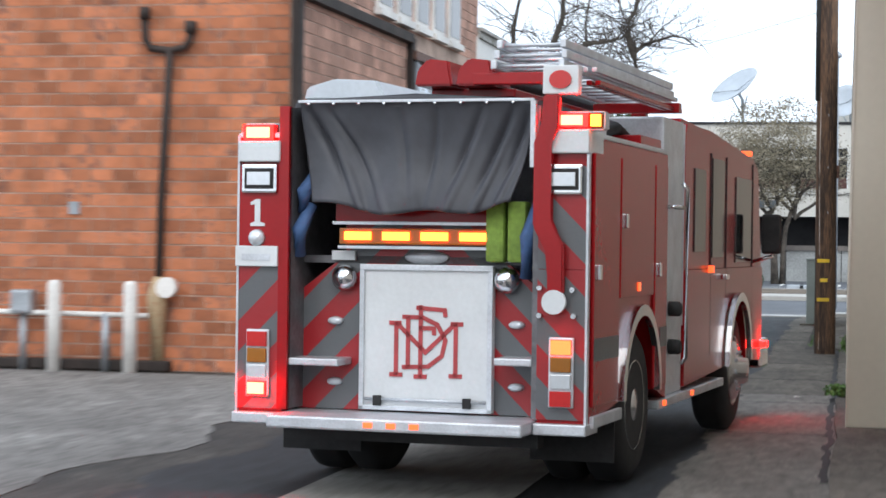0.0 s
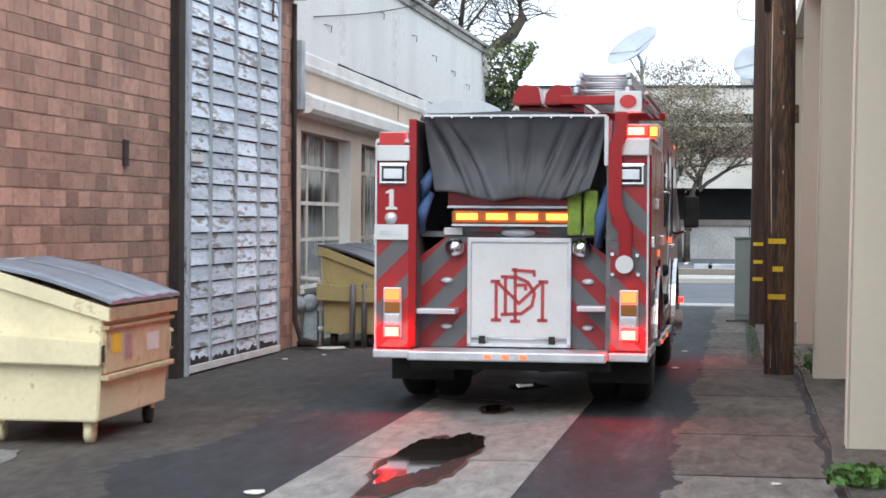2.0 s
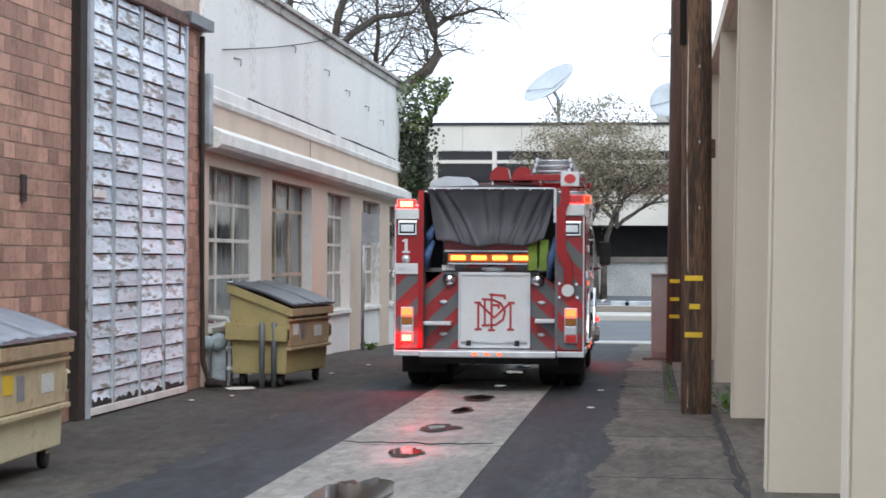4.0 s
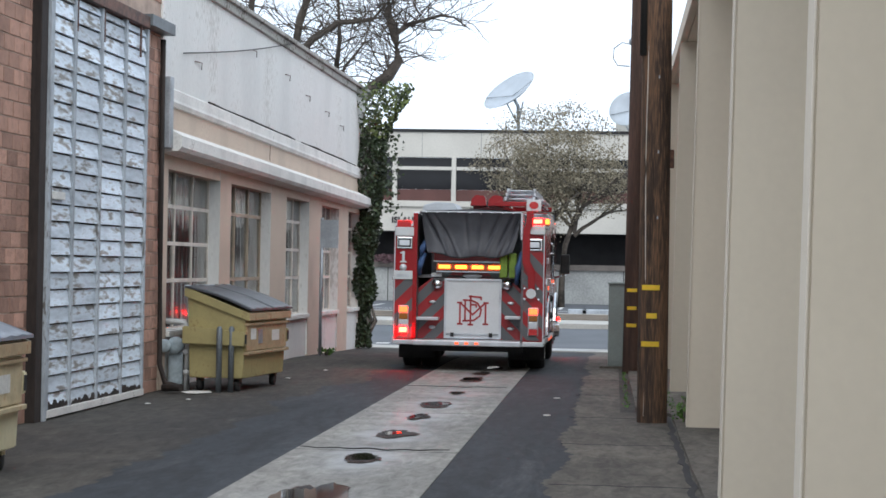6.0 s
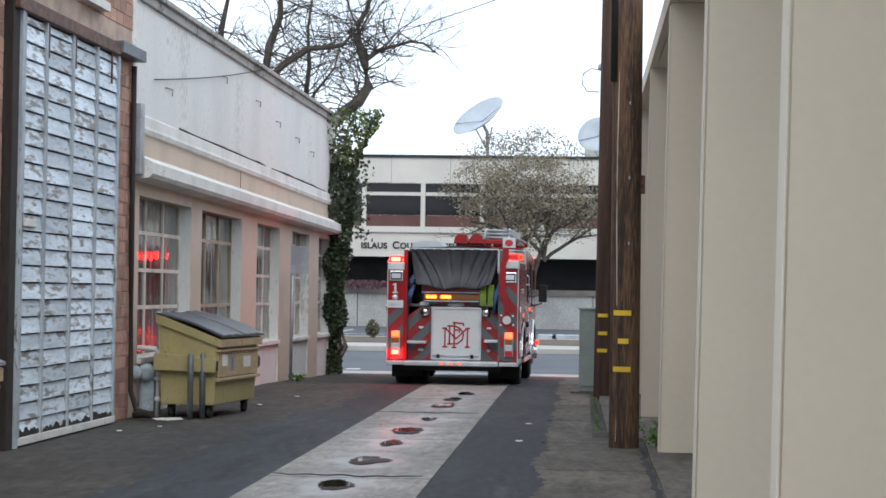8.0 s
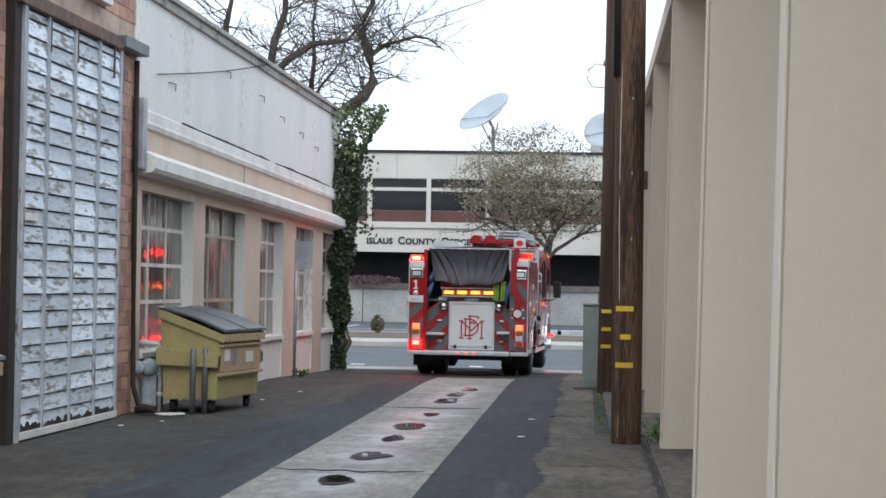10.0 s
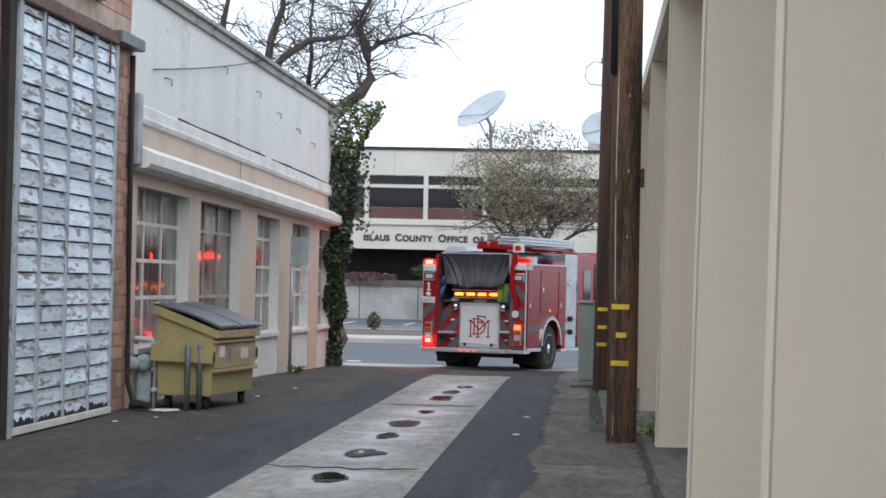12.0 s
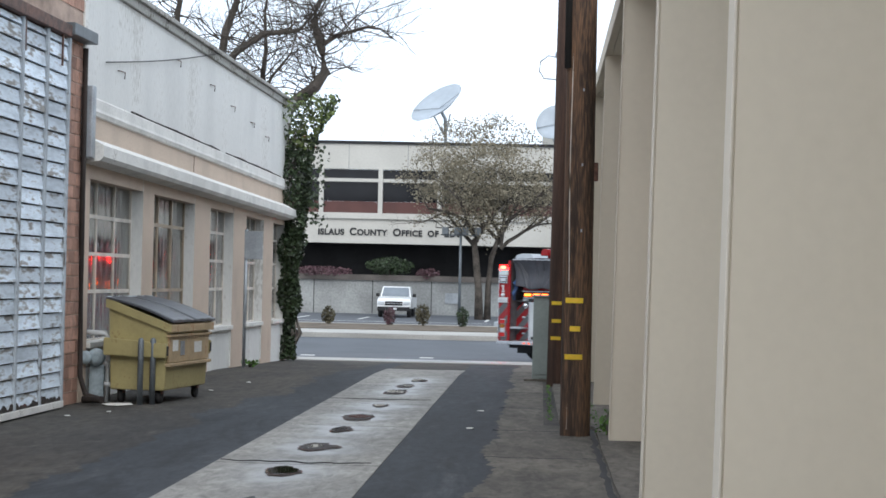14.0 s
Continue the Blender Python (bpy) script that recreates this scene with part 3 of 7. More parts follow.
    for x0, x1 in ((-300, -5.4), (-5.4, -0.1), (-0.1, 300)):
        box(bm, x0 + 0.01, x1 - 0.01, 42.2, 43.6, -0.65, -0.138 if x0 == -5.4 else -0.05)
    setting("kerb_street_near", bm, M_KERB, "pale concrete gutter at the alley's mouth", "kerb")
    bm = bmesh.new()
    box(bm, -300, 300, 58.6, 58.8, -0.65, -0.01, 0.02)
    box(bm, -300, 300, 58.81, 62.8, -0.5, -0.02)
    setting("pavement_far", bm, M_SIDEWALK, "pale concrete pavement on the far side of the street", "pavement")
    bm = bmesh.new()
    box(bm, -300, 300, 62.8, 69.8, -0.5, 0.0)
    setting("planting_strip", bm, M_SOIL, "bare brown planting strip beside the car park", "planting strip")
    bm = bmesh.new()
    box(bm, -300, 300, 69.8, 70.0, -0.5, 0.02)
    setting("kerb_car_park", bm, M_KERB, "low concrete kerb of the car park", "kerb")
    bm = bmesh.new()
    box(bm, -300, 300, 70.0, 97.0, -0.5, -0.138)
    setting("ground_car_park", bm, M_ROAD, "grey asphalt car park before the office", "car park")
    root = thing("parking_marking", "white painted bay lines on the car park", "marking", kind="structure")
    for i in range(16):
        for y0, y1 in ((72, 76.5), (84, 89)):
            boxpart("line", (-24 + i * 2.7, -24 + i * 2.7 + 0.14, y0, y1, -0.15, -0.134), M_LINE, root)
    boxpart("line", (-26, 18, 80.1, 80.25, -0.15, -0.134), M_LINE, root)
    for x in (-9.0, -6.2, -3.1):
        tagged(boxpart("lane_dash", (x, x + 0.35, 51.0, 51.5, -0.42, -0.404), M_LINE), "small white lane marker on the street", "marking", "lane markers", "structure")


make_ground()


# ---------------------------------------------------------------- left: brick building
def brick_courses(u0, u1, z0, z1, holes=(), length=0.305, height=0.158):
    """Places (centre along, centre up, length) of a running bond, leaving out the holes."""
    out, k, z = [], 0, z0
    while z < z1 - 0.03:
        u = u0 - (length / 2 if k % 2 else 0)
        while u < u1:
            a, b = max(u, u0), min(u + length, u1)
            c = z + height / 2
            if b - a > 0.05 and not any(h0 < (a + b) / 2 < h1 and g0 < c < g1 for h0, h1, g0, g1 in holes):
                out.append(((a + b) / 2, c, b - a))
            u += length
        z += height
        k += 1
    return out


def lay_bricks(wall, spots, near, mat, bulk, place):
    """near: test for those that are laid as objects of their own; the rest go into one mesh."""
    bm = box(bmesh.new(), -0.5, 0.5, -0.5, 0.5, -0.5, 0.5)
    unit = mesh_of("brick", bm, mat)
    verts, faces, count = [], [], 0
    rng = random.Random(7)
    for u, z, n in spots:
        jut = 0.003 + rng.uniform(0, 0.004)
        dims = (0.02 + jut, n - 0.014, 0.140)
        centre = (jut / 2 - 0.005, u, z)
        if near(u, z) and count < 300:
            b = new("brick", unit)
            b.parent = wall
            b.matrix_basis = place @ Matrix.LocRotScale(centre, None, dims)
            count += 1
        else:
            base = len(verts)
            for x in (-0.5, 0.5):
                for y in (-0.5, 0.5):
                    for w in (-0.5, 0.5):
                        verts.append(place @ Vector((centre[0] + x * dims[0], centre[1] + y * dims[1], centre[2] + w * dims[2])))
            faces += [tuple(base + i for i in q) for q in ((4, 6, 7, 5), (0, 4, 5, 1), (2, 3, 7, 6), (0, 2, 6, 4), (1, 5, 7, 3))]
    me = bpy.data.meshes.new("brickwork")
    me.from_pydata(verts, [], faces)
    me.materials.append(bulk)
    ob = new("brickwork", me)
    ob.parent = wall
    ob["kind"] = "stuff"


U0 = -8.5  # the corner of the brick building, along the wall
DOOR = (-2.45, 1.35, 0.0, 4.42)  # sliding door: from, to, foot, head


def make_brick_building():
    # side wall, along the alley, with the opening of the sliding door
    bm = bmesh.new()
    box(bm, -0.35, 0.0, U0, DOOR[0] - 0.35, -0.3, 8.6)
    box(bm, -0.35, 0.0, DOOR[1], 2.42, -0.3, 8.6)
    box(bm, -0.35, 0.0, DOOR[0] - 0.35, DOOR[1], 4.55, 8.6)
    side = setting("wall_brick_side", bm, M_MORTAR, "red-brown brick wall along the alley", "wall", LEFT)
    # front wall, facing the open yard
    bm = bmesh.new()
    box(bm, -16, 0.0, U0, U0 + 0.34, -0.3, 8.6)
    front = setting("wall_brick_front", bm, M_MORTAR, "weathered orange brick wall facing the yard", "wall", LEFT @ pose(0, 0, 0))
    bm = bmesh.new()
    box(bm, -16, -0.36, U0 + 0.35, 2.6, 8.3, 8.5)
    setting("roof_brick", bm, M_DARKWOOD, "flat dark roof of the brick building", "roof", LEFT)
    bm = bmesh.new()
    box(bm, -16, -15.7, U0 + 0.35, 2.6, -0.3, 8.3)
    box(bm, -15.7, -0.36, 2.3, 2.6, -0.3, 8.3)
    setting("wall_brick_back", bm, M_MORTAR, "plain inner and rear walls of the brick building", "wall", LEFT)
    # dark corner post with a downpipe and jamb beside the door
    t = thing("corner_post", "dark iron corner post at the edge of the brick wall", "post", LEFT)
    boxpart("post_body", (-0.02, 0.085, U0 - 0.09, U0 + 0.10, 0, 8.4), M_DARKWOOD, t, bevel=0.012)
    boxpart("post_foot", (-0.03, 0.11, U0 - 0.11, U0 + 0.12, 0, 0.22), M_DARKWOOD, t, bevel=0.012)
    t = thing("door_jamb", "dark weathered timber jamb beside the sliding door", "door jamb", LEFT)
    boxpart("jamb_board", (-0.02, 0.10, DOOR[0] - 0.34, DOOR[0] - 0.12, 0, 4.75), M_DARKWOOD, t, bevel=0.01)
    boxpart("jamb_edge", (0.0, 0.13, DOOR[0] - 0.11, DOOR[0] - 0.03, 0, 4.5), M_BATTEN, t, bevel=0.008)
    # steel track over the door
    t = thing("door_track", "grey-blue steel track above the sliding door", "door track", LEFT)
    boxpart("rail", (0.01, 0.15, DOOR[0] - 0.3, DOOR[1] - 0.12, 4.42, 4.56), M_IRON, t, "rusty brown rail", bevel=0.01)
    boxpart("hood", (0.0, 0.12, U0 + 0.15, DOOR[0] - 0.31, 4.66, 4.80), M_DARKWOOD, t, "dark cornice board", bevel=0.01)
    boxpart("rail_end", (0.0, 0.18, DOOR[1] - 0.11, 2.36, 4.46, 4.60), M_LAMP, t, "grey-blue steel end", bevel=0.008)
    for u in (-1.62, -0.6, 0.95):
        boxpart("hanger", (0.10, 0.118, u, u + 0.035, 4.05, 4.42), M_IRON, t, "rusty strap hanger")
    # upper windows above the track
    for k, u in enumerate((-4.7, -3.55, -2.4, -1.25, -0.1)):
        w = thing("window", "tall white sash window high in the brick wall", "window", LEFT, group="upper windows", kind="structure")
        boxpart("window_frame", (0.0, 0.06, u, u + 0.85, 4.98, 6.98), M_TRIM, w, bevel=0.01)
        boxpart("pane", (0.05, 0.068, u + 0.08, u + 0.77, 5.06, 5.93), M_CARGLASS, w)
        boxpart("pane", (0.05, 0.068, u + 0.08, u + 0.77, 6.01, 6.9), M_CARGLASS, w)
        boxpart("window_sill", (0.0, 0.12, u - 0.06, u + 0.91, 4.88, 4.98), M_TRIM, w)
    # the door: white boards in four columns
    d = thing("sliding_door", "tall sliding door of flaking white boards with grey battens", "door", LEFT)
    # leaf coloured dark, so that the slat gaps read as shadow lines
    boxpart("door_leaf", (0.02, 0.055, DOOR[0], DOOR[1], 0.04, DOOR[3]), M_DARKWOOD, d, "boards behind the slats, coloured dark for the lap shadow")
    cols = [DOOR[0] + 0.04, -1.62, -0.62, 0.38, DOOR[1] - 0.02]
    rng = random.Random(3)
    for c, (a, b) in enumerate(zip(cols, cols[1:])):
        z = 0.10
        while z < DOOR[3] - 0.03:
            h = 0.176
            tilt = rng.uniform(-0.5, 0.5)
            bm = bmesh.new()
            w, dx = (b - a) / 2 - 0.035, rng.uniform(0, 0.004)
            z1 = min(z + h - 0.018, DOOR[3] - 0.02)
            prism(bm, [(0.056, -(z1 - z) / 2), (0.092 + dx, -(z1 - z) / 2), (0.068 + dx, (z1 - z) / 2), (0.056, (z1 - z) / 2)], -w, w, axis="y")
            part("slat", bm, M_SLAT, d, m=pose(0, (a + b) / 2, (z + z1) / 2, tilt, 0, 0))
            z += h
    for u in cols:
        boxpart("batten", (0.058, 0.112, u - 0.045, u + 0.03, 0.02, DOOR[3]), M_BATTEN, d, bevel=0.006)
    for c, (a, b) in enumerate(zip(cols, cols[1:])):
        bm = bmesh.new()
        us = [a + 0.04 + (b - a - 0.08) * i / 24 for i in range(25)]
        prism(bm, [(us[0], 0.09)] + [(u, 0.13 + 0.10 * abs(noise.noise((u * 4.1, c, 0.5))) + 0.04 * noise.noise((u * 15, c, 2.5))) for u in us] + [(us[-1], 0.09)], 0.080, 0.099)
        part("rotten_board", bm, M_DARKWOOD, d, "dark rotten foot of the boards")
    boxpart("bottom_rail", (0.03, 0.115, DOOR[0] - 0.05, DOOR[1] + 0.03, 0.02, 0.10), M_TRIM, d, "white bottom rail", bevel=0.006)
    boxpart("latch", (0.08, 0.12, DOOR[0] + 0.12, DOOR[0] + 0.5, 2.25, 2.33), M_TRIM, d, "pale latch bar", bevel=0.006)
    # drain pipe at the seam between the buildings
    t = thing("drain_pipe", "dark thin drain pipe with a bent foot", "pipe", LEFT)
    part("pipe", tube(bmesh.new(), [(0.06, 2.22, 4.4), (0.06, 2.25, 2.0), (0.08, 2.26, 0.35), (0.16, 2.24, 0.12), (0.34, 2.16, 0.08)], 0.035), M_DARKWOOD, t)
    part("elbow", tube(bmesh.new(), [(0.18, 2.02, 0.07), (0.34, 2.00, 0.08), (0.44, 1.94, 0.08)], 0.045), M_DARKWOOD, t)
    # small fittings on the brick
    tagged(part("wall_plate", box(bmesh.new(), 0.01, 0.04, -4.3, -4.18, 2.15, 2.4), M_DARKWOOD, m=LEFT), "small dark plate fixed to the brick wall", "wall plate")
    # forked standpipe on the front wall, with its valve and the white posts before it
    base = LEFT @ pose(0, U0, 0)
    t = thing("standpipe", "dark forked iron vent pipe on the brick front", "pipe", base)
    part("stem", tube(bmesh.new(), [(-1.72, -0.09, 0.55), (-1.69, -0.09, 2.2), (-1.60, -0.09, 4.0)], 0.05), M_DARKWOOD, t)
    part("fork", tube(bmesh.new(), [(-1.94, -0.09, 4.47), (-1.93, -0.09, 4.15), (-1.86, -0.09, 4.03), (-1.60, -0.09, 4.0), (-1.40, -0.09, 4.04), (-1.34, -0.09, 4.14), (-1.33, -0.09, 4.27)], 0.045), M_DARKWOOD, t)
    part("cap", tube(bmesh.new(), [(-1.94, -0.09, 4.40), (-1.94, -0.09, 4.54)], 0.075), M_DARKWOOD, t)
    part("cap", tube(bmesh.new(), [(-1.33, -0.09, 4.22), (-1.33, -0.09, 4.36)], 0.075), M_DARKWOOD, t)
    t = thing("valve", "grey and rusty valve fitting at the pipe's foot", "valve", base)
    part("valve_body", tube(bmesh.new(), [(-1.70, -0.14, 0.0), (-1.70, -0.14, 0.9), (-1.68, -0.14, 1.18)], [0.1, 0.14, 0.08], 12), M_TANSTEEL, t)
    part("handwheel", tube(bmesh.new(), [(-1.56, -0.26, 1.05), (-1.56, -0.14, 1.05)], 0.13, 14), M_TRIM, t)
    t = thing("guard_rail", "white painted pipe rail between two posts", "guard rail", base)
    part("rail", tube(bmesh.new(), [(-4.3, -0.35, 0.72), (-1.75, -0.35, 0.70)], 0.035), M_TRIM, t)
    for x, col, r, h in ((-2.3, M_STEEL, 0.05, 0.72), (-3.4, M_STEEL, 0.05, 0.72)):
        part("rail_leg", tube(bmesh.new(), [(x, -0.35, 0), (x, -0.35, h)], r), col, t)
    for x in (-1.88, -2.88):
        b = thing("bollard", "white painted steel bollard before the brick front", "bollard", base @ pose(x, -0.6, 0), group="bollards by the brick front")
        part("post", tube(bmesh.new(), [(0, 0, 0), (0, 0, 1.08), (0, 0, 1.13)], [0.085, 0.085, 0.05], 14), M_TRIM, b)
    t = thing("gas_meter", "grey gas meter on a pipe by the brick wall", "gas meter", base @ pose(-3.4, -0.35, 0.70))
    part("meter_body", box(bmesh.new(), -0.14, 0.14, -0.12, 0.12, 0, 0.3, 0.04), M_STEEL, t)
    tagged(part("timber_sleeper", box(bmesh.new(), -4.2, -1.5, -0.32, -0.12, 0.012, 0.14, 0.02), M_DARKWOOD, m=base), "dark old timber sleeper at the wall's foot", "sleeper")
    tagged(part("wall_notice", box(bmesh.new(), -2.95, -2.81, -0.03, -0.012, 1.95, 2.11), M_STEEL, m=base), "small grey-blue plate on the brick wall", "wall plate")
    return side, front


WALL_SIDE, WALL_FRONT = make_brick_building()


# ---------------------------------------------------------------- left: low plastered building
PIERS = [(2.52, 2.85), (5.85, 6.62), (9.6, 11.0), (13.15, 14.55), (16.5, 17.75), (19.2, 19.75)]


CABLE = (3.4, 4.36, 11.7, 5.46)  # the cable's ends: along the wall and up


HOOKS = [(4.35, 4.33), (8.02, 4.89), (10.84, 4.79), (12.8, 4.61), (14.88, 4.49), (16.64, 4.35)]  # iron hooks: along the wall and up


def make_plaster_building():
    top, end, start = 5.29, 19.75, 2.43

    def view_shear(bm, slope=0.0075):
        """Shears the mouldings down a little towards the street, to fit the camera's view."""
        for v in bm.verts:
            v.co.z -= slope * (v.co.y - start)
        return bm

    bm = view_shear(box(bmesh.new(), -0.45, 0.0, start, end, 3.80, top))
    setting("wall_upper", bm, M_PLASTER, "stained white plaster upper wall", "wall", LEFT)
    bm = bmesh.new()
    box(bm, -0.45, 0.003, start, end, 2.82, 3.80)
    view_shear(bm)
    setting("wall_band", bm, M_TAN, "tan stucco band above the windows", "wall", LEFT)
    bm = bmesh.new()
    box(bm, -9, -0.46, 2.63, end, 4.9, 5.1)
    setting("roof_low", bm, M_DARKWOOD, "flat roof of the low plastered building", "roof", LEFT)
    bm = bmesh.new()
    box(bm, -9, -8.7, 2.63, end, -0.3, 5.0)
    box(bm, -8.7, -0.46, end - 0.3, end, -0.3, 5.0)
    setting("wall_back", bm, M_PLASTER, "plain rear and end walls of the low building", "wall", LEFT)
    # the unlit room's shade is put into a dark surface colour
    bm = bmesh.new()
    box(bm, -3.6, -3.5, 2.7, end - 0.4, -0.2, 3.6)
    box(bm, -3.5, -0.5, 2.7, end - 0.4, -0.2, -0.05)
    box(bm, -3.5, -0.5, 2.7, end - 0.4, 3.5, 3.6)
    setting("wall_room", bm, M_ROOM, "room behind the barred windows, its dimness put into the colour", "wall", LEFT)
    # coping, mouldings and the ledge
    bm = bmesh.new()
    box(bm, -0.5, 0.05, start + 0.01, end + 0.04, top + 0.002, top + 0.12, 0.012)
    box(bm, -0.52, 0.10, start + 0.01, end + 0.06, top + 0.122, top + 0.19, 0.012)
    view_shear(bm)
    setting("trim_coping", bm, M_COPING, "grey weathered coping on the parapet", "trim", LEFT)
    bm = bmesh.new()
    prism(bm, [(0.0, 3.62), (0.04, 3.63), (0.06, 3.68), (0.05, 3.72), (0.045, 3.84), (0.0, 3.87)], start + 0.03, end, axis="y")
    view_shear(bm, 0.0125)
    setting("trim_band", bm, M_TRIM, "chipped white moulding along the wall", "trim", LEFT)
    bm = bmesh.new()
    prism(bm, [(0.0, 3.00), (0.22, 3.03), (0.26, 3.08), (0.26, 3.22), (0.05, 3.33), (0.0, 3.33)], start + 0.03, end, axis="y")
    view_shear(bm, 0.0125)
    setting("trim_ledge", bm, M_TRIM, "white projecting ledge over the windows", "trim", LEFT)
    tagged(part("downspout_head", box(bmesh.new(), 0.0, 0.16, 2.27, 2.43, 3.05, 3.95, 0.02), M_STEEL, m=LEFT), "grey metal rainwater box at the building's corner", "rainwater box")
    setting("trim_quoin", view_shear(box(bmesh.new(), 0.0, 0.03, 2.29, 2.42, 3.96, top, 0.006)), M_TRIM, "white painted brick edge at the seam of the buildings", "trim", LEFT)
    zs = [3.32 + 0.30 * i / 12 for i in range(13)]
    wig = [9.45 + 0.05 * noise.noise((z * 9, 4.0, 0.0)) for z in zs]
    bm = view_shear(prism(bmesh.new(), [(u - 0.012, z) for u, z in zip(wig, zs)] + [(u + 0.014, z) for u, z in reversed(list(zip(wig, zs)))], 0.001, 0.008))
    setting("trim_rust", bm, M_IRON, "rusty vertical crack in the tan band", "crack", LEFT)
    # piers and the low wall between them
    for a, b in PIERS:
        bm = bmesh.new()
        box(bm, -0.45, 0.0, a, b, -0.2, 2.97 - 0.0075 * (b - start))
        setting("wall_pier", bm, M_TAN, "tan stucco pier between two windows", "pier", LEFT)
        if a > 3:
            setting("wall_reveal", box(bmesh.new(), -0.45, 0.009, a - 0.004, a - 0.0005, 0.0, 2.96), M_PLASTER, "white panel on the near return of the pier", "wall", LEFT)
    # windows; the second bay is a barred double door
    rng = random.Random(31)
    for k, ((_, a), (b, _)) in enumerate(zip(PIERS, PIERS[1:])):
        a, b = a + 0.005, b - 0.005
        door = k == 1
        sill = 0.05 if door else 0.74
        if not door:
            bm = bmesh.new()
            box(bm, -0.42, -0.02, a, b, -0.2, 0.66)
            setting("wall_apron", bm, M_PLASTER, "pale plaster below the window", "wall", LEFT)
            bm = bmesh.new()
            box(bm, -0.44, 0.05, a, b, 0.665, 0.74, 0.01)
            setting("window_sill", bm, M_TRIM, "white window sill, rusty at its edge", "sill", LEFT)
        w = thing("barred_door" if door else "window", "tall double door with pale glazing bars and grille" if door else "tall steel window with pale glazing bars and a grille", "door" if door else "window", LEFT, group="" if door else "windows of the low building", kind="structure")
        x = -0.17
        rows = [sill, 1.38, 2.36, 2.95] if door else [sill, 1.38, 1.87, 2.36, 2.95]
        n = 3
        for i in range(n):
            for lo, hi in zip(rows, rows[1:]):
                u0, u1 = a + (b - a) * i / n, a + (b - a) * (i + 1) / n
                bm = box(bmesh.new(), -0.003, 0.003, -(u1 - u0) / 2 + 0.02, (u1 - u0) / 2 - 0.02, -(hi - lo) / 2 + 0.02, (hi - lo) / 2 - 0.02)
                part("pane", bm, M_GLASS, w, m=pose(x + 0.003, (u0 + u1) / 2, (lo + hi) / 2, 0, rng.uniform(-0.3, 0.3), rng.uniform(0.0, 2.2)))
        bars = M_TANBAR if door else M_BAR
        for i in range(n + 1):
            u = a + (b - a) * i / n
            boxpart("mullion", (x - 0.02, x + 0.018, u - 0.025 if i else u, u + 0.025 if i < n else u, sill, 2.95), bars, w)
        for z in rows:
            boxpart("transom", (x - 0.018, x + 0.020, a, b, z - 0.025, z + 0.025), bars, w)
        for i in range(int((b - a) / 0.21)):
            u = a + 0.10 + i * 0.21
            part("grille_bar", tube(bmesh.new(), [(x - 0.07, u, sill), (x - 0.07, u, 2.95)], 0.015, 5), M_GRILLE, w)
        # a blind hangs behind part of the glass
        boxpart("blind", (x - 0.5, x - 0.47, a + (b - a) * 0.62, b, 0.8, 2.95), M_SOIL, w, "brown hanging curtain")
    # old wall ties and the cable bracket
    for u, z in HOOKS:
        t = thing("wall_tie", "small rusty iron hook in the plaster", "hook", LEFT @ pose(0, u, z), group="iron hooks")
        part("hook", tube(bmesh.new(), [(0.0, -0.2, 0.0), (0.025, -0.18, 0.0), (0.025, 0.14, 0.012), (0.02, 0.14, -0.08)], 0.007, 5), M_IRON, t)
    t = thing("wall_cable", "thin sagging cable along the plaster wall", "cable", LEFT)
    pts = [(0.03 + 0.05 * s, CABLE[0] + (CABLE[2] - CABLE[0]) * s, CABLE[1] + (CABLE[3] - CABLE[1]) * s - 0.05 * math.sin(math.pi * s)) for s in [i / 12 for i in range(13)]]
    part("cable", tube(bmesh.new(), pts, 0.008, 5), M_WIRE, t)
    bm = bmesh.new()
    for i in range(110):
        u = 5.0 + 13.5 * (i / 110) + 0.06 * noise.noise((i * 1.7, 0, 0))
        k = 0.5 + 0.5 * noise.noise((u * 0.9, 3.3, 0.0))
        if k > 0.36:
            h = 0.012 + 0.045 * max(0, k - 0.45) * (1 + noise.noise((i * 3.1, 1, 0)))
            box(bm, 0.0, 0.012 + 0.5 * h, u, u + 0.07 + 0.09 * k, 3.872, 3.872 + h)
    view_shear(bm, 0.0125)
    setting("trim_crack", bm, M_DARKWOOD, "dark ragged crack above the moulding", "crack", LEFT)
    # blank back of a sign on a post
    t = thing("sign_post", "grey sign on a thin steel post, seen from its back", "sign", LEFT @ pose(0.28, 12.95, 0))
    part("post", tube(bmesh.new(), [(0, 0, 0), (0, 0, 2.45)], 0.03), M_STEEL, t)
    boxpart("plate", (-0.02, 0.30, -0.045, -0.033, 1.92, 2.42), M_STEEL, t, "blank grey back of the sign")
    # gas meter by the first pier
    t = thing("gas_meter", "grey-blue gas meter with white riser pipe", "gas meter", LEFT @ pose(0.03, 2.9, 0))
    part("meter_body", lathe(bmesh.new(), [(0.04, -0.09), (0.10, -0.08), (0.115, 0.0), (0.10, 0.08), (0.04, 0.09)], 18, "y", (0.10, -0.02, 0.56)), M_METER, t)
    part("meter_tank", box(bmesh.new(), 0.0, 0.2, -0.02, 0.14, 0.05, 0.47, 0.04), M_METER, t)
    part("regulator", lathe(bmesh.new(), [(0.03, -0.08), (0.085, -0.07), (0.085, -0.02), (0.03, 0.04)], 14, "y", (0.0, -0.16, 0.56)), M_METER, t)
    part("riser", tube(bmesh.new(), [(0.26, -0.06, 0.0), (0.26, -0.06, 0.78), (0.22, -0.06, 0.86), (-0.02, -0.06, 0.87)], 0.036), M_WHITE, t, "white riser pipe")
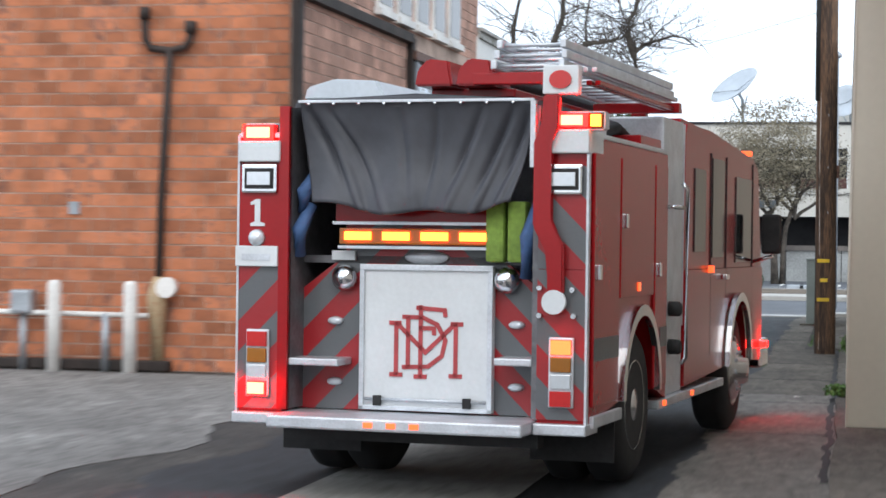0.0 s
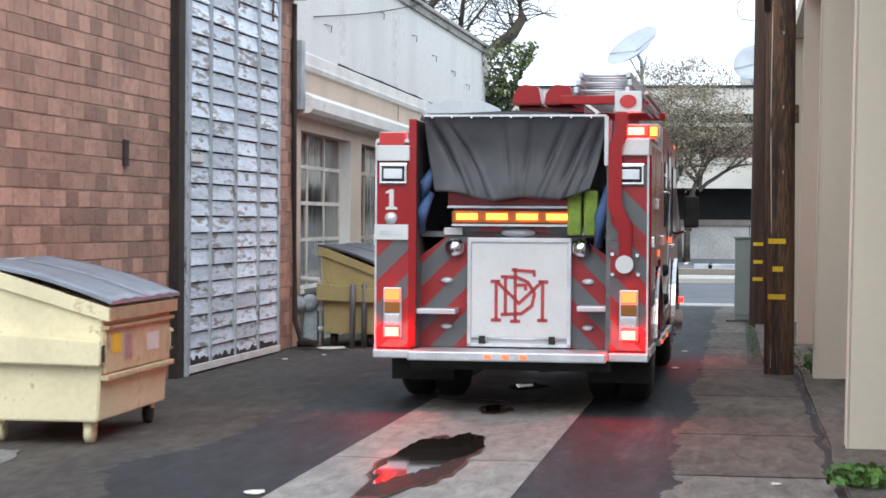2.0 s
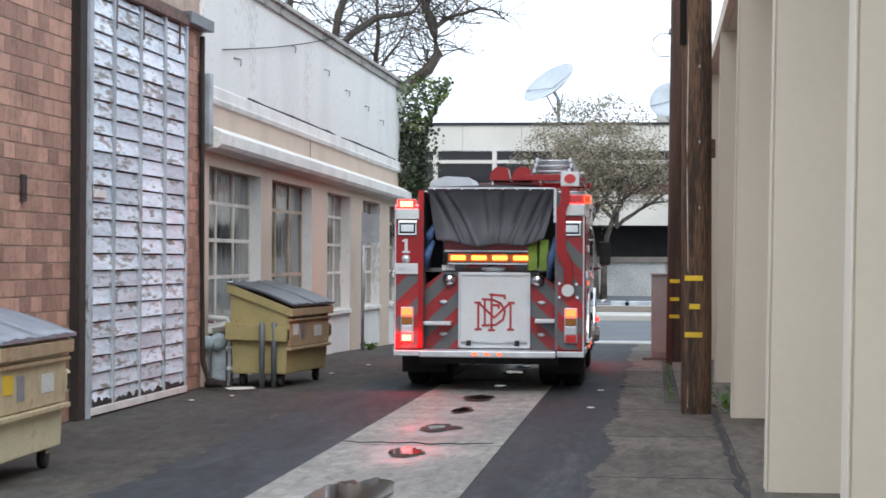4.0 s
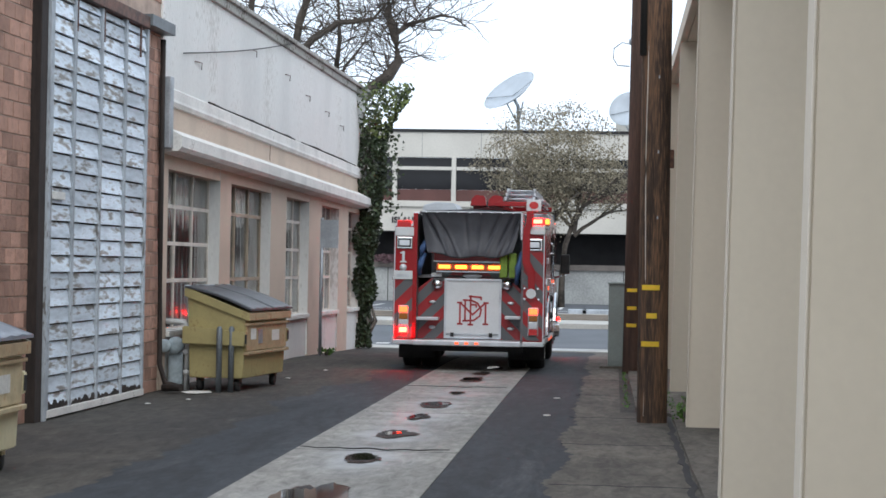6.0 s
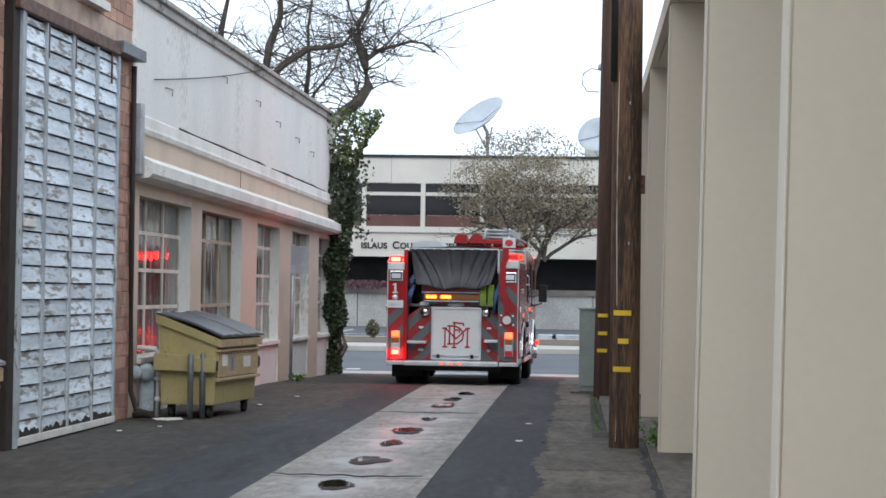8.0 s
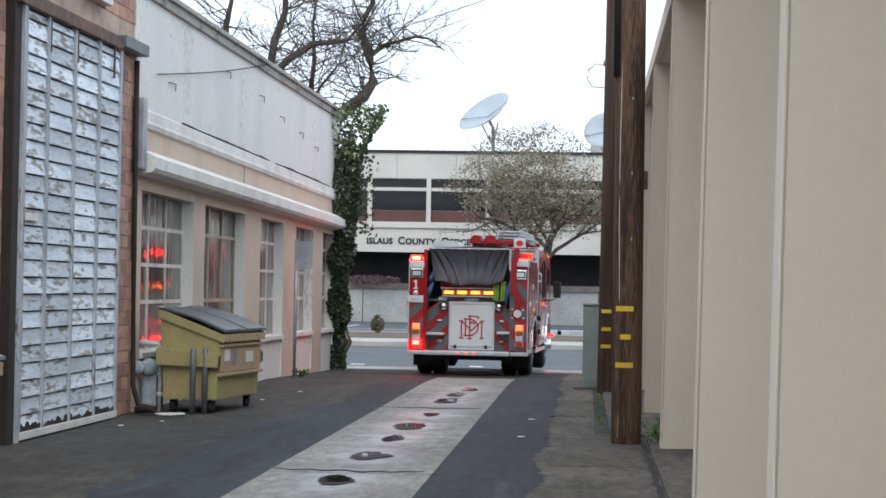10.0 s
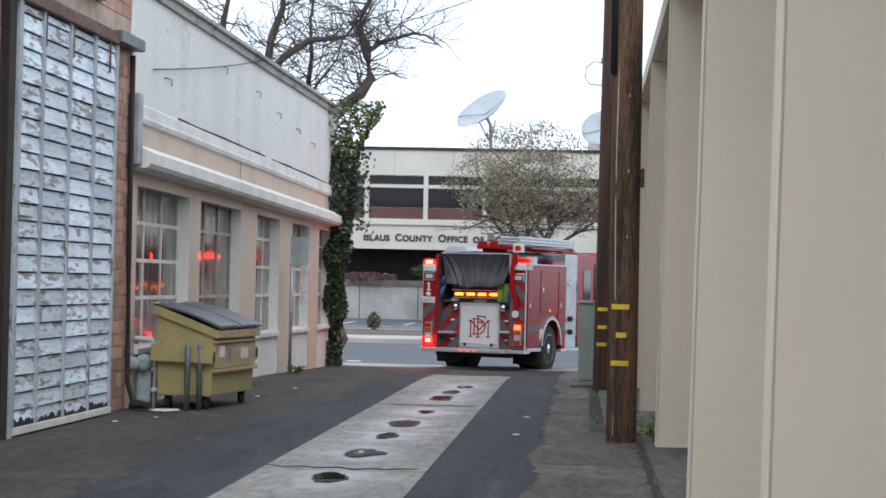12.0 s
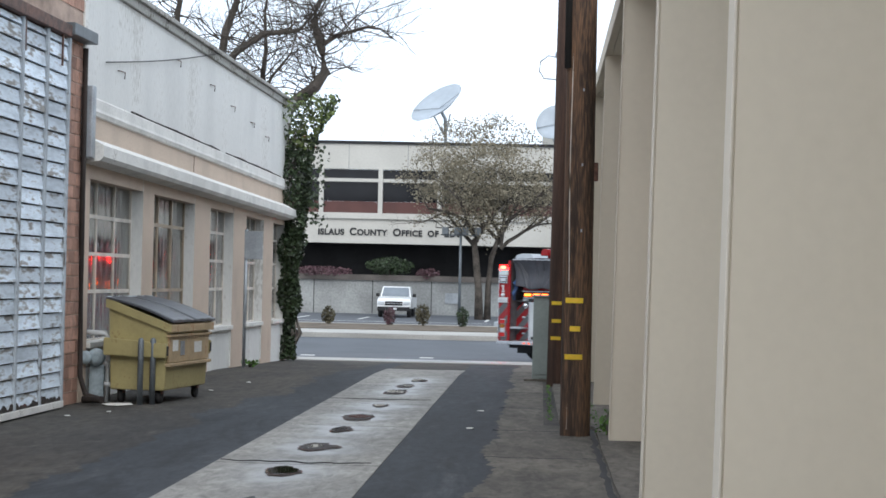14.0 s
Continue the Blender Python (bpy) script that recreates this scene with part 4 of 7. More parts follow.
    for z in (0.22, 0.48, 0.72):
        part("coupling", tube(bmesh.new(), [(0.26, -0.06, z - 0.03), (0.26, -0.06, z + 0.03)], 0.05, 12), M_WHITE, t)


make_plaster_building()


# ---------------------------------------------------------------- right: beige building with fins
def make_fin_building():
    bm = bmesh.new()
    box(bm, 1.95, 2.4, -30, 41.6, -0.3, 4.85)
    setting("wall_east", bm, M_FIN, "beige stucco wall behind the fins", "wall")
    bm = bmesh.new()
    box(bm, 2.4, 14, -30, 41.6, 4.65, 4.85)
    box(bm, 2.4, 14, 41.2, 41.6, -0.3, 4.65)
    setting("roof_east", bm, M_FIN, "flat roof of the beige building", "roof")
    bm = bmesh.new()
    box(bm, 0.865, 1.95, -30, 41.6, 4.635, 4.72)
    setting("soffit_east", bm, M_FIN, "beige soffit that joins the fins", "soffit")
    bm = bmesh.new()
    box(bm, 0.77, 0.86, -30, 41.65, 4.635, 4.86, 0.01)
    setting("fascia_east", bm, M_FIN, "beige fascia along the roof's edge", "fascia")
    for y in (8.02, 13.75, 20.15, 26.0, 31.9, 37.8):
        t = thing("fin", "tapering beige stucco fin of the building", "fin", pose(0, y, 0), group="fins of the beige building", kind="structure")
        bm = bmesh.new()
        prism(bm, [(0.72, 0.0), (1.97, 0.0), (1.97, 4.63), (0.785, 4.63)], 0.0, 0.34, axis="y")
        es = [e for e in bm.edges if max(v.co.x for v in e.verts) < 0.9]
        bmesh.ops.bevel(bm, geom=es, offset=0.015, segments=2, affect="EDGES")
        part("fin_body", bm, M_FIN, t)
        # pale strip stands in for the highlight on the fin's corner
        bm = bmesh.new()
        prism(bm, [(0.715, 0.03), (0.724, 0.03), (0.787, 4.6), (0.778, 4.6)], -0.004, 0.008, axis="y")
        part("corner_bead", bm, M_FINEDGE, t, "pale strip painted for the lit corner edge")


make_fin_building()


# ---------------------------------------------------------------- office across the street
def make_office():
    y = 98.0
    x0, x1 = -46.0, 34.0
    bm = bmesh.new()
    box(bm, x0, x1, y - 0.9, y - 0.5, -0.4, 1.50)
    setting("wall_retaining", bm, M_RETAIN, "grey stained concrete retaining wall", "wall")
    root = thing("wall_panel_joint", "dark joints between the retaining wall's panels", "joint", kind="structure")
    for i in range(28):
        boxpart("joint", (x0 + i * 2.9, x0 + i * 2.9 + 0.04, y - 0.905, y - 0.89, -0.2, 1.5), M_SHADE, root)
    bm = bmesh.new()
    box(bm, x0, x1, y - 1.0, y + 0.5, 1.5, 1.78)
    setting("ledge_office", bm, M_LEDGE, "concrete ledge above the retaining wall", "ledge")
    # the recess's shade is put into the colour of its surfaces
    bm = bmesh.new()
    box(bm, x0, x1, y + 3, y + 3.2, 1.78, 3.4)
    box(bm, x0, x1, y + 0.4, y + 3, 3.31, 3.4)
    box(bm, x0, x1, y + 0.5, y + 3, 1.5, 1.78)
    setting("wall_recess", bm, M_SHADE, "recess of the ground floor, its shade put into near-black colour", "recess")
    bm = bmesh.new()
    box(bm, x0, x1, y, y + 0.4, 3.33, 4.55)
    box(bm, x0, x1, y - 0.12, y + 0.4, 4.55, 4.84)
    box(bm, x0, x1, y, y + 0.4, 7.02, 8.28)
    box(bm, x0, x1, y + 0.35, y + 14, 8.0, 8.1)
    setting("wall_office", bm, M_OFFICE, "pale precast concrete bands of the office front", "wall")
    bm = bmesh.new()
    box(bm, x0, x1, y - 0.08, y + 0.5, 8.28, 8.42)
    setting("trim_roof", bm, M_SHADE, "dark metal roof edge of the office", "trim")
    root = thing("wall_office_joint", "fine joints in the precast bands", "joint", kind="structure")
    for i in range(27):
        boxpart("joint", (x0 + i * 2.95 + 0.9, x0 + i * 2.95 + 0.93, y - 0.004, y + 0.01, 7.02, 8.28), M_RETAIN, root)
    for k in range(26):
        xa = -46.0 + 2.95 * k + 2.52
        w = thing("window", "wide dark office window with a red-brown lower panel", "window", group="office windows", kind="structure")
        boxpart("window_frame", (xa - 0.11, xa + 0.11, y - 0.06, y + 0.3, 4.84, 7.02), M_OFFICE, w)
        boxpart("pane", (xa + 0.115, xa + 2.835, y + 0.18, y + 0.2, 5.42, 6.38), M_OFFGLASS, w)
        boxpart("pane", (xa + 0.115, xa + 2.835, y + 0.18, y + 0.2, 6.56, 7.0), M_OFFGLASS, w)
        boxpart("rail", (xa + 0.115, xa + 2.835, y - 0.02, y + 0.3, 6.385, 6.555), M_OFFICE, w)
        boxpart("spandrel", (xa + 0.115, xa + 2.835, y + 0.15, y + 0.21, 4.845, 5.415), M_REDBROWN, w, "red-brown lower panel")
    sign = thing("building_sign", "dark raised letters on the pale office front", "sign")

    def word(text, x, size, z):
        cu = bpy.data.curves.new("word", "FONT")
        cu.body, cu.size, cu.extrude = text, size, 0.02
        cu.space_character, cu.offset = 1.08, 0.016
        tmp = new("tmp", cu)
        bpy.context.view_layer.update()
        me = bpy.data.meshes.new_from_object(tmp.evaluated_get(bpy.context.evaluated_depsgraph_get()))
        wide = max(v.co.x for v in me.vertices)
        bpy.data.objects.remove(tmp)
        me.materials.clear()
        me.materials.append(M_LETTER)
        ob = new("letters", me)
        ob.parent = sign
        ob.matrix_basis = pose(x, y - 0.02, z, 90, 0, 0)
        return x + wide

    z = 3.74
    big, small = 0.50, 0.405
    e = word("ISLAUS", -11.15, small, z)
    for w in ("COUNTY", "OFFICE", "OF", "EDU"):
        e = word(w[0], e + 0.26, big if w != "OF" else small, z)
        e = word(w[1:], e + 0.03, small, z)

    def dish(name, x, yy, z, r, m, label):
        t = thing(name, label, "satellite dish", pose(x, yy, z))
        bm = bmesh.new()
        prof = [(0.02, 0.0), (r * 0.35, r * 0.035), (r * 0.7, r * 0.14), (r, r * 0.28), (r * 1.01, r * 0.27), (r * 0.7, r * 0.11), (r * 0.3, 0.0), (0.02, -0.04)]
        lathe(bm, prof, 40, "z")
        b = part("reflector", bm, M_DISH, t, m=m)
        for a in (0, 2):
            part("rib", tube(bmesh.new(), [(0, 0, 0.02), (math.cos(a * 1.571 + 0.4) * r * 0.98, math.sin(a * 1.571 + 0.4) * r * 0.98, r * 0.29)], 0.02, 5), M_STEEL, b)
        part("mount", tube(bmesh.new(), [(0.3, 0.3, 8.05 - z), (0.25, 0.25, -0.5), (0.0, 0.05, -0.05)], 0.09), M_STEEL, t)
        part("strut", tube(bmesh.new(), [(0.5, 0.2, -0.25), (0.3, 0.3, -1.3)], 0.04), M_STEEL, t)
        part("strut", tube(bmesh.new(), [(-0.3, 0.2, -0.4), (0.2, 0.3, -1.3)], 0.04), M_STEEL, t)

    dish("satellite_dish", -5.25, 99.0, 10.2, 1.45, Vector((-0.51, -0.45, 0.73)).to_track_quat("Z", "Y").to_matrix().to_4x4(), "large white satellite dish on the office roof")
    dish("satellite_dish", 0.55, 99.5, 9.55, 0.95, Vector((-0.3, -0.85, 0.4)).to_track_quat("Z", "Y").to_matrix().to_4x4(), "white satellite dish facing the street on the roof")
    tagged(part("roof_plant_room", box(bmesh.new(), -0.1, 3.5, 101, 105, 8.1, 10.1, 0.03), M_OFFICE), "pale plant room on the office roof", "plant room")


make_office()


# ---------------------------------------------------------------- poles and street furniture
def make_poles():
    def wooden(x, y, r, h, mat, label, lean):
        t = thing("utility_pole", label, "utility pole", pose(x, y, -0.02, 0, lean, 0), group="utility poles")
        bm = bmesh.new()
        n = 18
        rings = []
        for i in range(15):
            z, rr = h * i / 14, r * (1 - 0.10 * i / 14)
            rings.append([bm.verts.new((math.cos(2 * math.pi * k / n) * rr * (1 + 0.03 * noise.noise((k * 0.9, z * 0.3, x))), math.sin(2 * math.pi * k / n) * rr, z)) for k in range(n)])
        for a, b in zip(rings, rings[1:]):
            for k in range(n):
                f = bm.faces.new((a[k], a[(k + 1) % n], b[(k + 1) % n], b[k]))
                f.smooth = True
        bm.faces.new(rings[-1])
        part("pole_shaft", bm, mat, t)
        return t

    def band(t, r, z, wide=0.62, h=0.055):
        bm = bmesh.new()
        a0, a1, n = -math.pi / 2 - wide * 1.3, -math.pi / 2 + wide * 0.6, 10
        pts = [(math.cos(a0 + (a1 - a0) * i / n), math.sin(a0 + (a1 - a0) * i / n)) for i in range(n + 1)]
        prism(bm, [(p[0] * (r + 0.012), p[1] * (r + 0.012)) for p in pts] + [(p[0] * (r - 0.004), p[1] * (r - 0.004)) for p in reversed(pts)], z - h / 2, z + h / 2, axis="z")
        part("reflector_band", bm, M_YELLOW, t, "yellow reflective strip")

    p = wooden(0.39, 21.25, 0.164, 11.0, M_POLE, "dark weathered wooden utility pole with yellow strips", -0.15)
    for z, w in ((1.47, 0.62), (1.17, 0.35), (0.87, 0.62)):
        band(p, 0.161, z, w)
    part("ground_wire", tube(bmesh.new(), [(-0.092 + 0.010 * math.sin(z * 1.7), -0.132 + 0.002 * z, z) for z in [0.1 + 0.25 * i for i in range(20)]], 0.0055, 5), M_BAR, p, "pale wire stapled to the pole")
    part("conduit", tube(bmesh.new(), [(-0.135, -0.07, 3.95), (-0.13, -0.07, 8.0)], 0.05, 10), M_WIRE, p, "black conduit")
    for z in (2.2, 2.9, 3.7):
        boxpart("staple", (0.02, 0.035, -0.165, -0.14, z, z + 0.03), M_STEEL, p)
    part("step_bracket", box(bmesh.new(), 0.13, 0.2, -0.03, 0.03, 2.75, 2.95, 0.01), M_IRON, p)
    q = wooden(0.262, 31.2, 0.15, 10.5, M_POLE_RED, "reddish-brown wooden utility pole farther down the alley", 0.5)
    for z, w in ((1.33, 0.55), (1.05, 0.5), (0.78, 0.55)):
        band(q, 0.148, z, w)
    t = thing("overhead_cable", "thin black cable from the parapet to the wooden pole", "cable")
    a, e = Vector((-5.56, 33.73, 5.47)), Vector((0.31, 21.2, 5.32))
    part("cable", tube(bmesh.new(), [a.lerp(e, i / 16) - Vector((0, 0, 0.10 * math.sin(math.pi * i / 16))) for i in range(17)], 0.006, 5), M_WIRE, t)
    # street lamp on the corner
    t = thing("street_lamp", "thin grey steel street lamp with a looped arm", "street lamp", pose(0.36, 50.0, -0.15))
    part("pole", tube(bmesh.new(), [(0, 0, 0), (0, 0, 7.5)], [0.07, 0.05]), M_STEEL, t)
    part("loop", tube(bmesh.new(), [(-0.04, 0, 7.45), (-0.3, 0, 7.5), (-0.5, 0, 7.35), (-0.52, 0, 7.1), (-0.4, 0, 6.92), (-0.1, 0, 6.9)], 0.018, 6), M_STEEL, t)
    part("photocell", lathe(bmesh.new(), [(0.05, 7.45), (0.13, 7.48), (0.13, 7.58), (0.05, 7.64)], 14, "z"), M_STEEL, t)
    # cabinet
    c = thing("utility_cabinet", "grey-green electrical cabinet on a concrete pad", "cabinet", pose(-0.03, 32.6, 0.0))
    boxpart("body", (-0.09, 0.36, 0, 0.55, 0.04, 1.38), M_CABINET, c, bevel=0.015)
    boxpart("door", (-0.06, 0.33, -0.02, -0.002, 0.12, 1.32), M_CABINET, c, bevel=0.006)
    boxpart("top", (-0.11, 0.38, -0.03, 0.57, 1.385, 1.42), M_CABINET, c, bevel=0.008)
    boxpart("handle", (0.24, 0.27, -0.045, -0.02, 0.7, 0.82), M_STEEL, c)
    boxpart("pad", (-0.22, 0.45, -0.15, 0.7, -0.02, 0.04), M_WALKWAY, c, "concrete pad")
    for x, y in ((-4.95, 24.4), (-4.82, 24.52)):
        b = thing("bollard", "slim grey steel bollard before the dumpster", "bollard", pose(x, y, 0), group="bollards by the gas meter")
        part("post", tube(bmesh.new(), [(0, 0, 0), (0, 0, 0.80), (0, 0, 0.83)], [0.037, 0.037, 0.02], 12), M_LAMP, b)


make_poles()


# ---------------------------------------------------------------- fire engine: origin on the ground below its back, +y ahead
TRUCK = thing("fire_engine", "red fire engine with grey chevrons and lit warning lights", "fire engine")
WHEELS = []
FLASHERS = []  # drum added to imitate a flashing lamp, its place, its name in the flash table


def low_roof(z):
    """Heights above the bodies are drawn down by a fifth, to fit the camera's view."""
    return z if z < 2.3 else 2.3 + (z - 2.3) * 0.8


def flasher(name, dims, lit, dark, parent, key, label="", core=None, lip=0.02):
    """A drum added to imitate a fixed flashing lamp: it turns on its long axis; one side glows, the other is unlit
    lens.
    """
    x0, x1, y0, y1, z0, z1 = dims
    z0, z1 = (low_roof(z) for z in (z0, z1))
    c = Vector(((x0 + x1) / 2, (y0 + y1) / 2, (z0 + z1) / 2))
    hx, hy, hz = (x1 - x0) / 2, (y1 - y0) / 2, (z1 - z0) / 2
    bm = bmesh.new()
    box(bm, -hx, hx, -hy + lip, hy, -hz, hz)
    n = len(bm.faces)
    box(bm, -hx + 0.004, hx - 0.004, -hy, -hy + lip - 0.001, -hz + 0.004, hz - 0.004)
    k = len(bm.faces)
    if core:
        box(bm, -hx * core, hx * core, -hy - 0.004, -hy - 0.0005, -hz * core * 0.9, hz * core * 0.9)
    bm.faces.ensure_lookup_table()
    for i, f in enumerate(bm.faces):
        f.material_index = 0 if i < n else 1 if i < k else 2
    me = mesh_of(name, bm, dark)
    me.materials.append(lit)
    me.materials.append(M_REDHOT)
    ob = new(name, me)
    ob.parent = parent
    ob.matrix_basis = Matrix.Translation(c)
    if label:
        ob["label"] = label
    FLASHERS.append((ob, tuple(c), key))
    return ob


def arch_outline(y0, y1, z0, z1, arches, r):
    """Side outline of a body with round wheel cuts in its foot."""
    out = [(y0, z1), (y0, z0)]
    for c in arches:
        for i in range(13):
            a = math.pi - math.pi * i / 12
            out.append((c + r * math.cos(a), max(z0, 0.56 + r * math.sin(a))))
    return out + [(y1, z0), (y1, z1)]


CREASES = [(0.02, 0.20, 0.06, 0.020), (0.10, 0.34, 0.03, 0.016), (0.42, 0.47, 0.022, 0.02), (0.60, 0.55, 0.025, 0.016), (0.80, 0.63, 0.04, 0.018), (0.93, 0.76, 0.05, 0.018), (0.99, 0.90, 0.04, 0.016)]


def make_truck():
    T = TRUCK
    # --- rear body: two side boxes with the hose bed between
    for s in (-1, 1):
        a, b = sorted((0.90 * s, 1.235 * s))
        bm = bmesh.new()
        prism(bm, arch_outline(0.02, 2.6, 0.47, 2.36, [1.6], 0.62), a, b)
        part("side_body", bm, M_RED, T, "glossy red compartment body")
        # column face with chevrons
        boxpart("rear_column", (a, b, 0.0, 0.018, 0.50, 1.48), M_CHEV, T, "red and grey chevron panel")
        boxpart("column_top", (a, b, 0.0, 0.018, 1.485, 2.16), M_RED if s < 0 else M_CHEV, T)
        boxpart("column_cap", (a, b, 0.0, 0.20, 2.365, 2.40), M_ALU, T)
        boxpart("corner_trim", (b - 0.012 if s > 0 else a - 0.004, b + 0.004 if s > 0 else a + 0.012, -0.006, 0.05, 0.47, 2.38), M_ALU, T, "bright corner strip")
        boxpart("bumper_end", (a - 0.01, b + 0.01, -0.05, 0.3, 0.40, 0.475), M_ALU, T, "silver bumper corner", bevel=0.01)
        boxpart("top_rail", (a, b, 0.03, 2.6, 2.365, 2.41), M_ALU, T, "silver top rail", bevel=0.01)
        boxpart("rub_rail", (b - 0.005 if s > 0 else a - 0.03, b + 0.03 if s > 0 else a + 0.005, 0.1, 0.95, 0.44, 0.52), M_ALU, T, "silver rub rail", bevel=0.008)
        # compartment doors on the side
        face = 1.235 * s
        for y0, y1, z0, z1 in ((0.10, 0.85, 0.58, 2.25), (0.90, 2.02, 1.28, 2.25), (2.07, 2.52, 0.58, 2.25)):
            d = boxpart("compartment_door", (min(face, face + 0.022 * s), max(face, face + 0.022 * s), y0, y1, z0, z1), M_RED, T, "red compartment door", bevel=0.008)
            boxpart("latch", (min(face, face + 0.05 * s), max(face, face + 0.05 * s), y0 + 0.06, y0 + 0.12, (z0 + z1) / 2, (z0 + z1) / 2 + 0.10), M_CHROME, d, bevel=0.006)
        boxpart("side_stripe", (min(face + 0.022 * s, face + 0.026 * s), max(face + 0.022 * s, face + 0.026 * s), 0.11, 0.84, 0.88, 1.03), M_STRIPE, T, "dark grey reflective stripe")
        boxpart("side_stripe", (min(face + 0.022 * s, face + 0.026 * s), max(face + 0.022 * s, face + 0.026 * s), 2.26, 2.51, 0.88, 1.03), M_STRIPE, T, "dark grey reflective stripe")
        # wheel arch rings
        for c in (1.6, 6.0):
            bm = bmesh.new()
            o = [(c + 0.66 * math.cos(math.pi * i / 16), 0.56 + 0.66 * math.sin(math.pi * i / 16)) for i in range(17)]
            n = [(c + 0.58 * math.cos(math.pi * i / 16), 0.56 + 0.58 * math.sin(math.pi * i / 16)) for i in range(16, -1, -1)]
            prism(bm, [(p[0], max(0.47, p[1])) for p in o] + [(p[0], max(0.47, p[1])) for p in n], min(face, face + 0.045 * s), max(face, face + 0.045 * s))
            part("wheel_arch", bm, M_CHROME, T, "bright metal wheel arch")
        # top warning beacons on brackets
        bx = 1.07 * s
        boxpart("beacon_bracket", (bx - 0.15, bx + 0.15, -0.035, 0.25, 2.185, 2.335) if s < 0 else (bx - 0.10, bx + 0.17, -0.03, 0.4, 2.24, 2.42), M_WHITE, T, "white beacon housing", bevel=0.012)
        side = "left" if s < 0 else "right"
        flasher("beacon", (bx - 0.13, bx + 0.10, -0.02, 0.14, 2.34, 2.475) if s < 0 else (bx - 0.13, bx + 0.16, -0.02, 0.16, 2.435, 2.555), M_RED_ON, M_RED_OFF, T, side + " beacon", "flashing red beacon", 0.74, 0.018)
        x0, x1, y1, z0, z1 = (bx - 0.135, bx + 0.105, 0.15, 2.336, 2.48) if s < 0 else (bx - 0.135, bx + 0.245, 0.17, 2.43, 2.56)
        # added shield: blocks the drum's glow while its lit side faces ahead
        bm = bmesh.new()
        for dims in ((x0, x1, y1, y1 + 0.012, z0, z1), (x0, x1, 0.06, y1 - 0.001, z1 + 0.001, z1 + 0.012), (x0, x1, 0.06, y1 - 0.001, z0 - 0.012, z0 - 0.001), (x0 - 0.012, x0 - 0.001, 0.06, y1, z0, z1), (x1 + 0.001, x1 + 0.012, 0.06, y1, z0, z1)):
            box(bm, *dims)
        part("beacon_cup", bm, M_ALU, T, "silver cup added to block the beacon's turned-away glow")
        if s > 0:
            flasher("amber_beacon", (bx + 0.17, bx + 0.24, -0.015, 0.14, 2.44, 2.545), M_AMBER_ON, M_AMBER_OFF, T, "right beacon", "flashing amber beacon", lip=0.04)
        # bezel lights
        zc = 2.07
        f = boxpart("scene_light", (bx - 0.13, bx + 0.13, -0.03, 0.0, zc - 0.10, zc + 0.10), M_CHROME, T, "chrome bezel light", bevel=0.015)
        boxpart("socket", (bx - 0.105, bx + 0.105, -0.036, -0.03, zc - 0.07, zc + 0.07), M_BLACK, f)
        boxpart("lens", (bx - 0.085, bx + 0.085, -0.046, -0.036, zc - 0.045, zc + 0.045), M_CLEAR, f, bevel=0.004)
        # tail light stack
        h = boxpart("tail_light", (bx - 0.085, bx + 0.085, -0.022, 0.0, 0.58, 1.04), M_ALU, T, "stack of tail lights", bevel=0.01)
        for k, mat in enumerate((M_RED_ON, M_AMBER_OFF, M_CLEAR, M_RED_ON)):
            z1 = 1.025 - k * 0.112
            if mat is M_RED_ON:
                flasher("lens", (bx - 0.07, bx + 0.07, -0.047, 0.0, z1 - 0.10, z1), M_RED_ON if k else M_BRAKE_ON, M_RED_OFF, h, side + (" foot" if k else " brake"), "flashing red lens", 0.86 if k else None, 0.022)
            else:
                boxpart("lens", (bx - 0.07, bx + 0.07, -0.045, -0.022, z1 - 0.10, z1), mat, h, bevel=0.008)
    # unit number, dome light and plate on the left column
    bm = bmesh.new()
    prism(bm, [(-1.14, 1.745), (-1.035, 1.745), (-1.035, 1.765), (-1.068, 1.775), (-1.068, 1.93), (-1.10, 1.93), (-1.14, 1.908), (-1.14, 1.89), (-1.108, 1.895), (-1.108, 1.775), (-1.14, 1.765)], -0.008, 0.0, axis="y")
    part("unit_number", bm, M_WHITE, T, "white numeral one")
    part("dome_lamp", lathe(bmesh.new(), [(0.06, 0.0), (0.055, -0.03), (0.03, -0.05), (0.01, -0.055)], 18, "y", (-1.09, 0, 1.665)), M_CLEAR, T, "small clear dome lamp")
    p = boxpart("plate", (-1.24, -0.93, -0.03, -0.004, 1.47, 1.61), M_WHITE, T, "white plate with a grey bar", bevel=0.006)
    boxpart("plate_bar", (-1.19, -0.98, -0.034, -0.03, 1.51, 1.555), M_ALU, p)
    # --- recess with chevrons, white roll door, light bar
    bm = bmesh.new()
    prism(bm, [(-0.895, 0.49), (0.895, 0.49), (0.895, 1.30), (0.55, 1.56), (0.55, 1.80), (-0.55, 1.80), (-0.55, 1.56), (-0.895, 1.30)], 0.30, 0.34, axis="y")
    part("rear_panel", bm, M_CHEV, T, "red and grey chevron panel")
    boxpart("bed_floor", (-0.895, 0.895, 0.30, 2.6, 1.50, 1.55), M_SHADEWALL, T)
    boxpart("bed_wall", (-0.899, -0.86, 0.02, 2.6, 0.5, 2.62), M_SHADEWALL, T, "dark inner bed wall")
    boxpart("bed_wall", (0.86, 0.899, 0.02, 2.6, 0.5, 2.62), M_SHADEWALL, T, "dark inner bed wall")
    boxpart("bed_post", (-0.93, -0.86, -0.01, 0.05, 0.5, 2.63), M_RED, T, "red edge post")
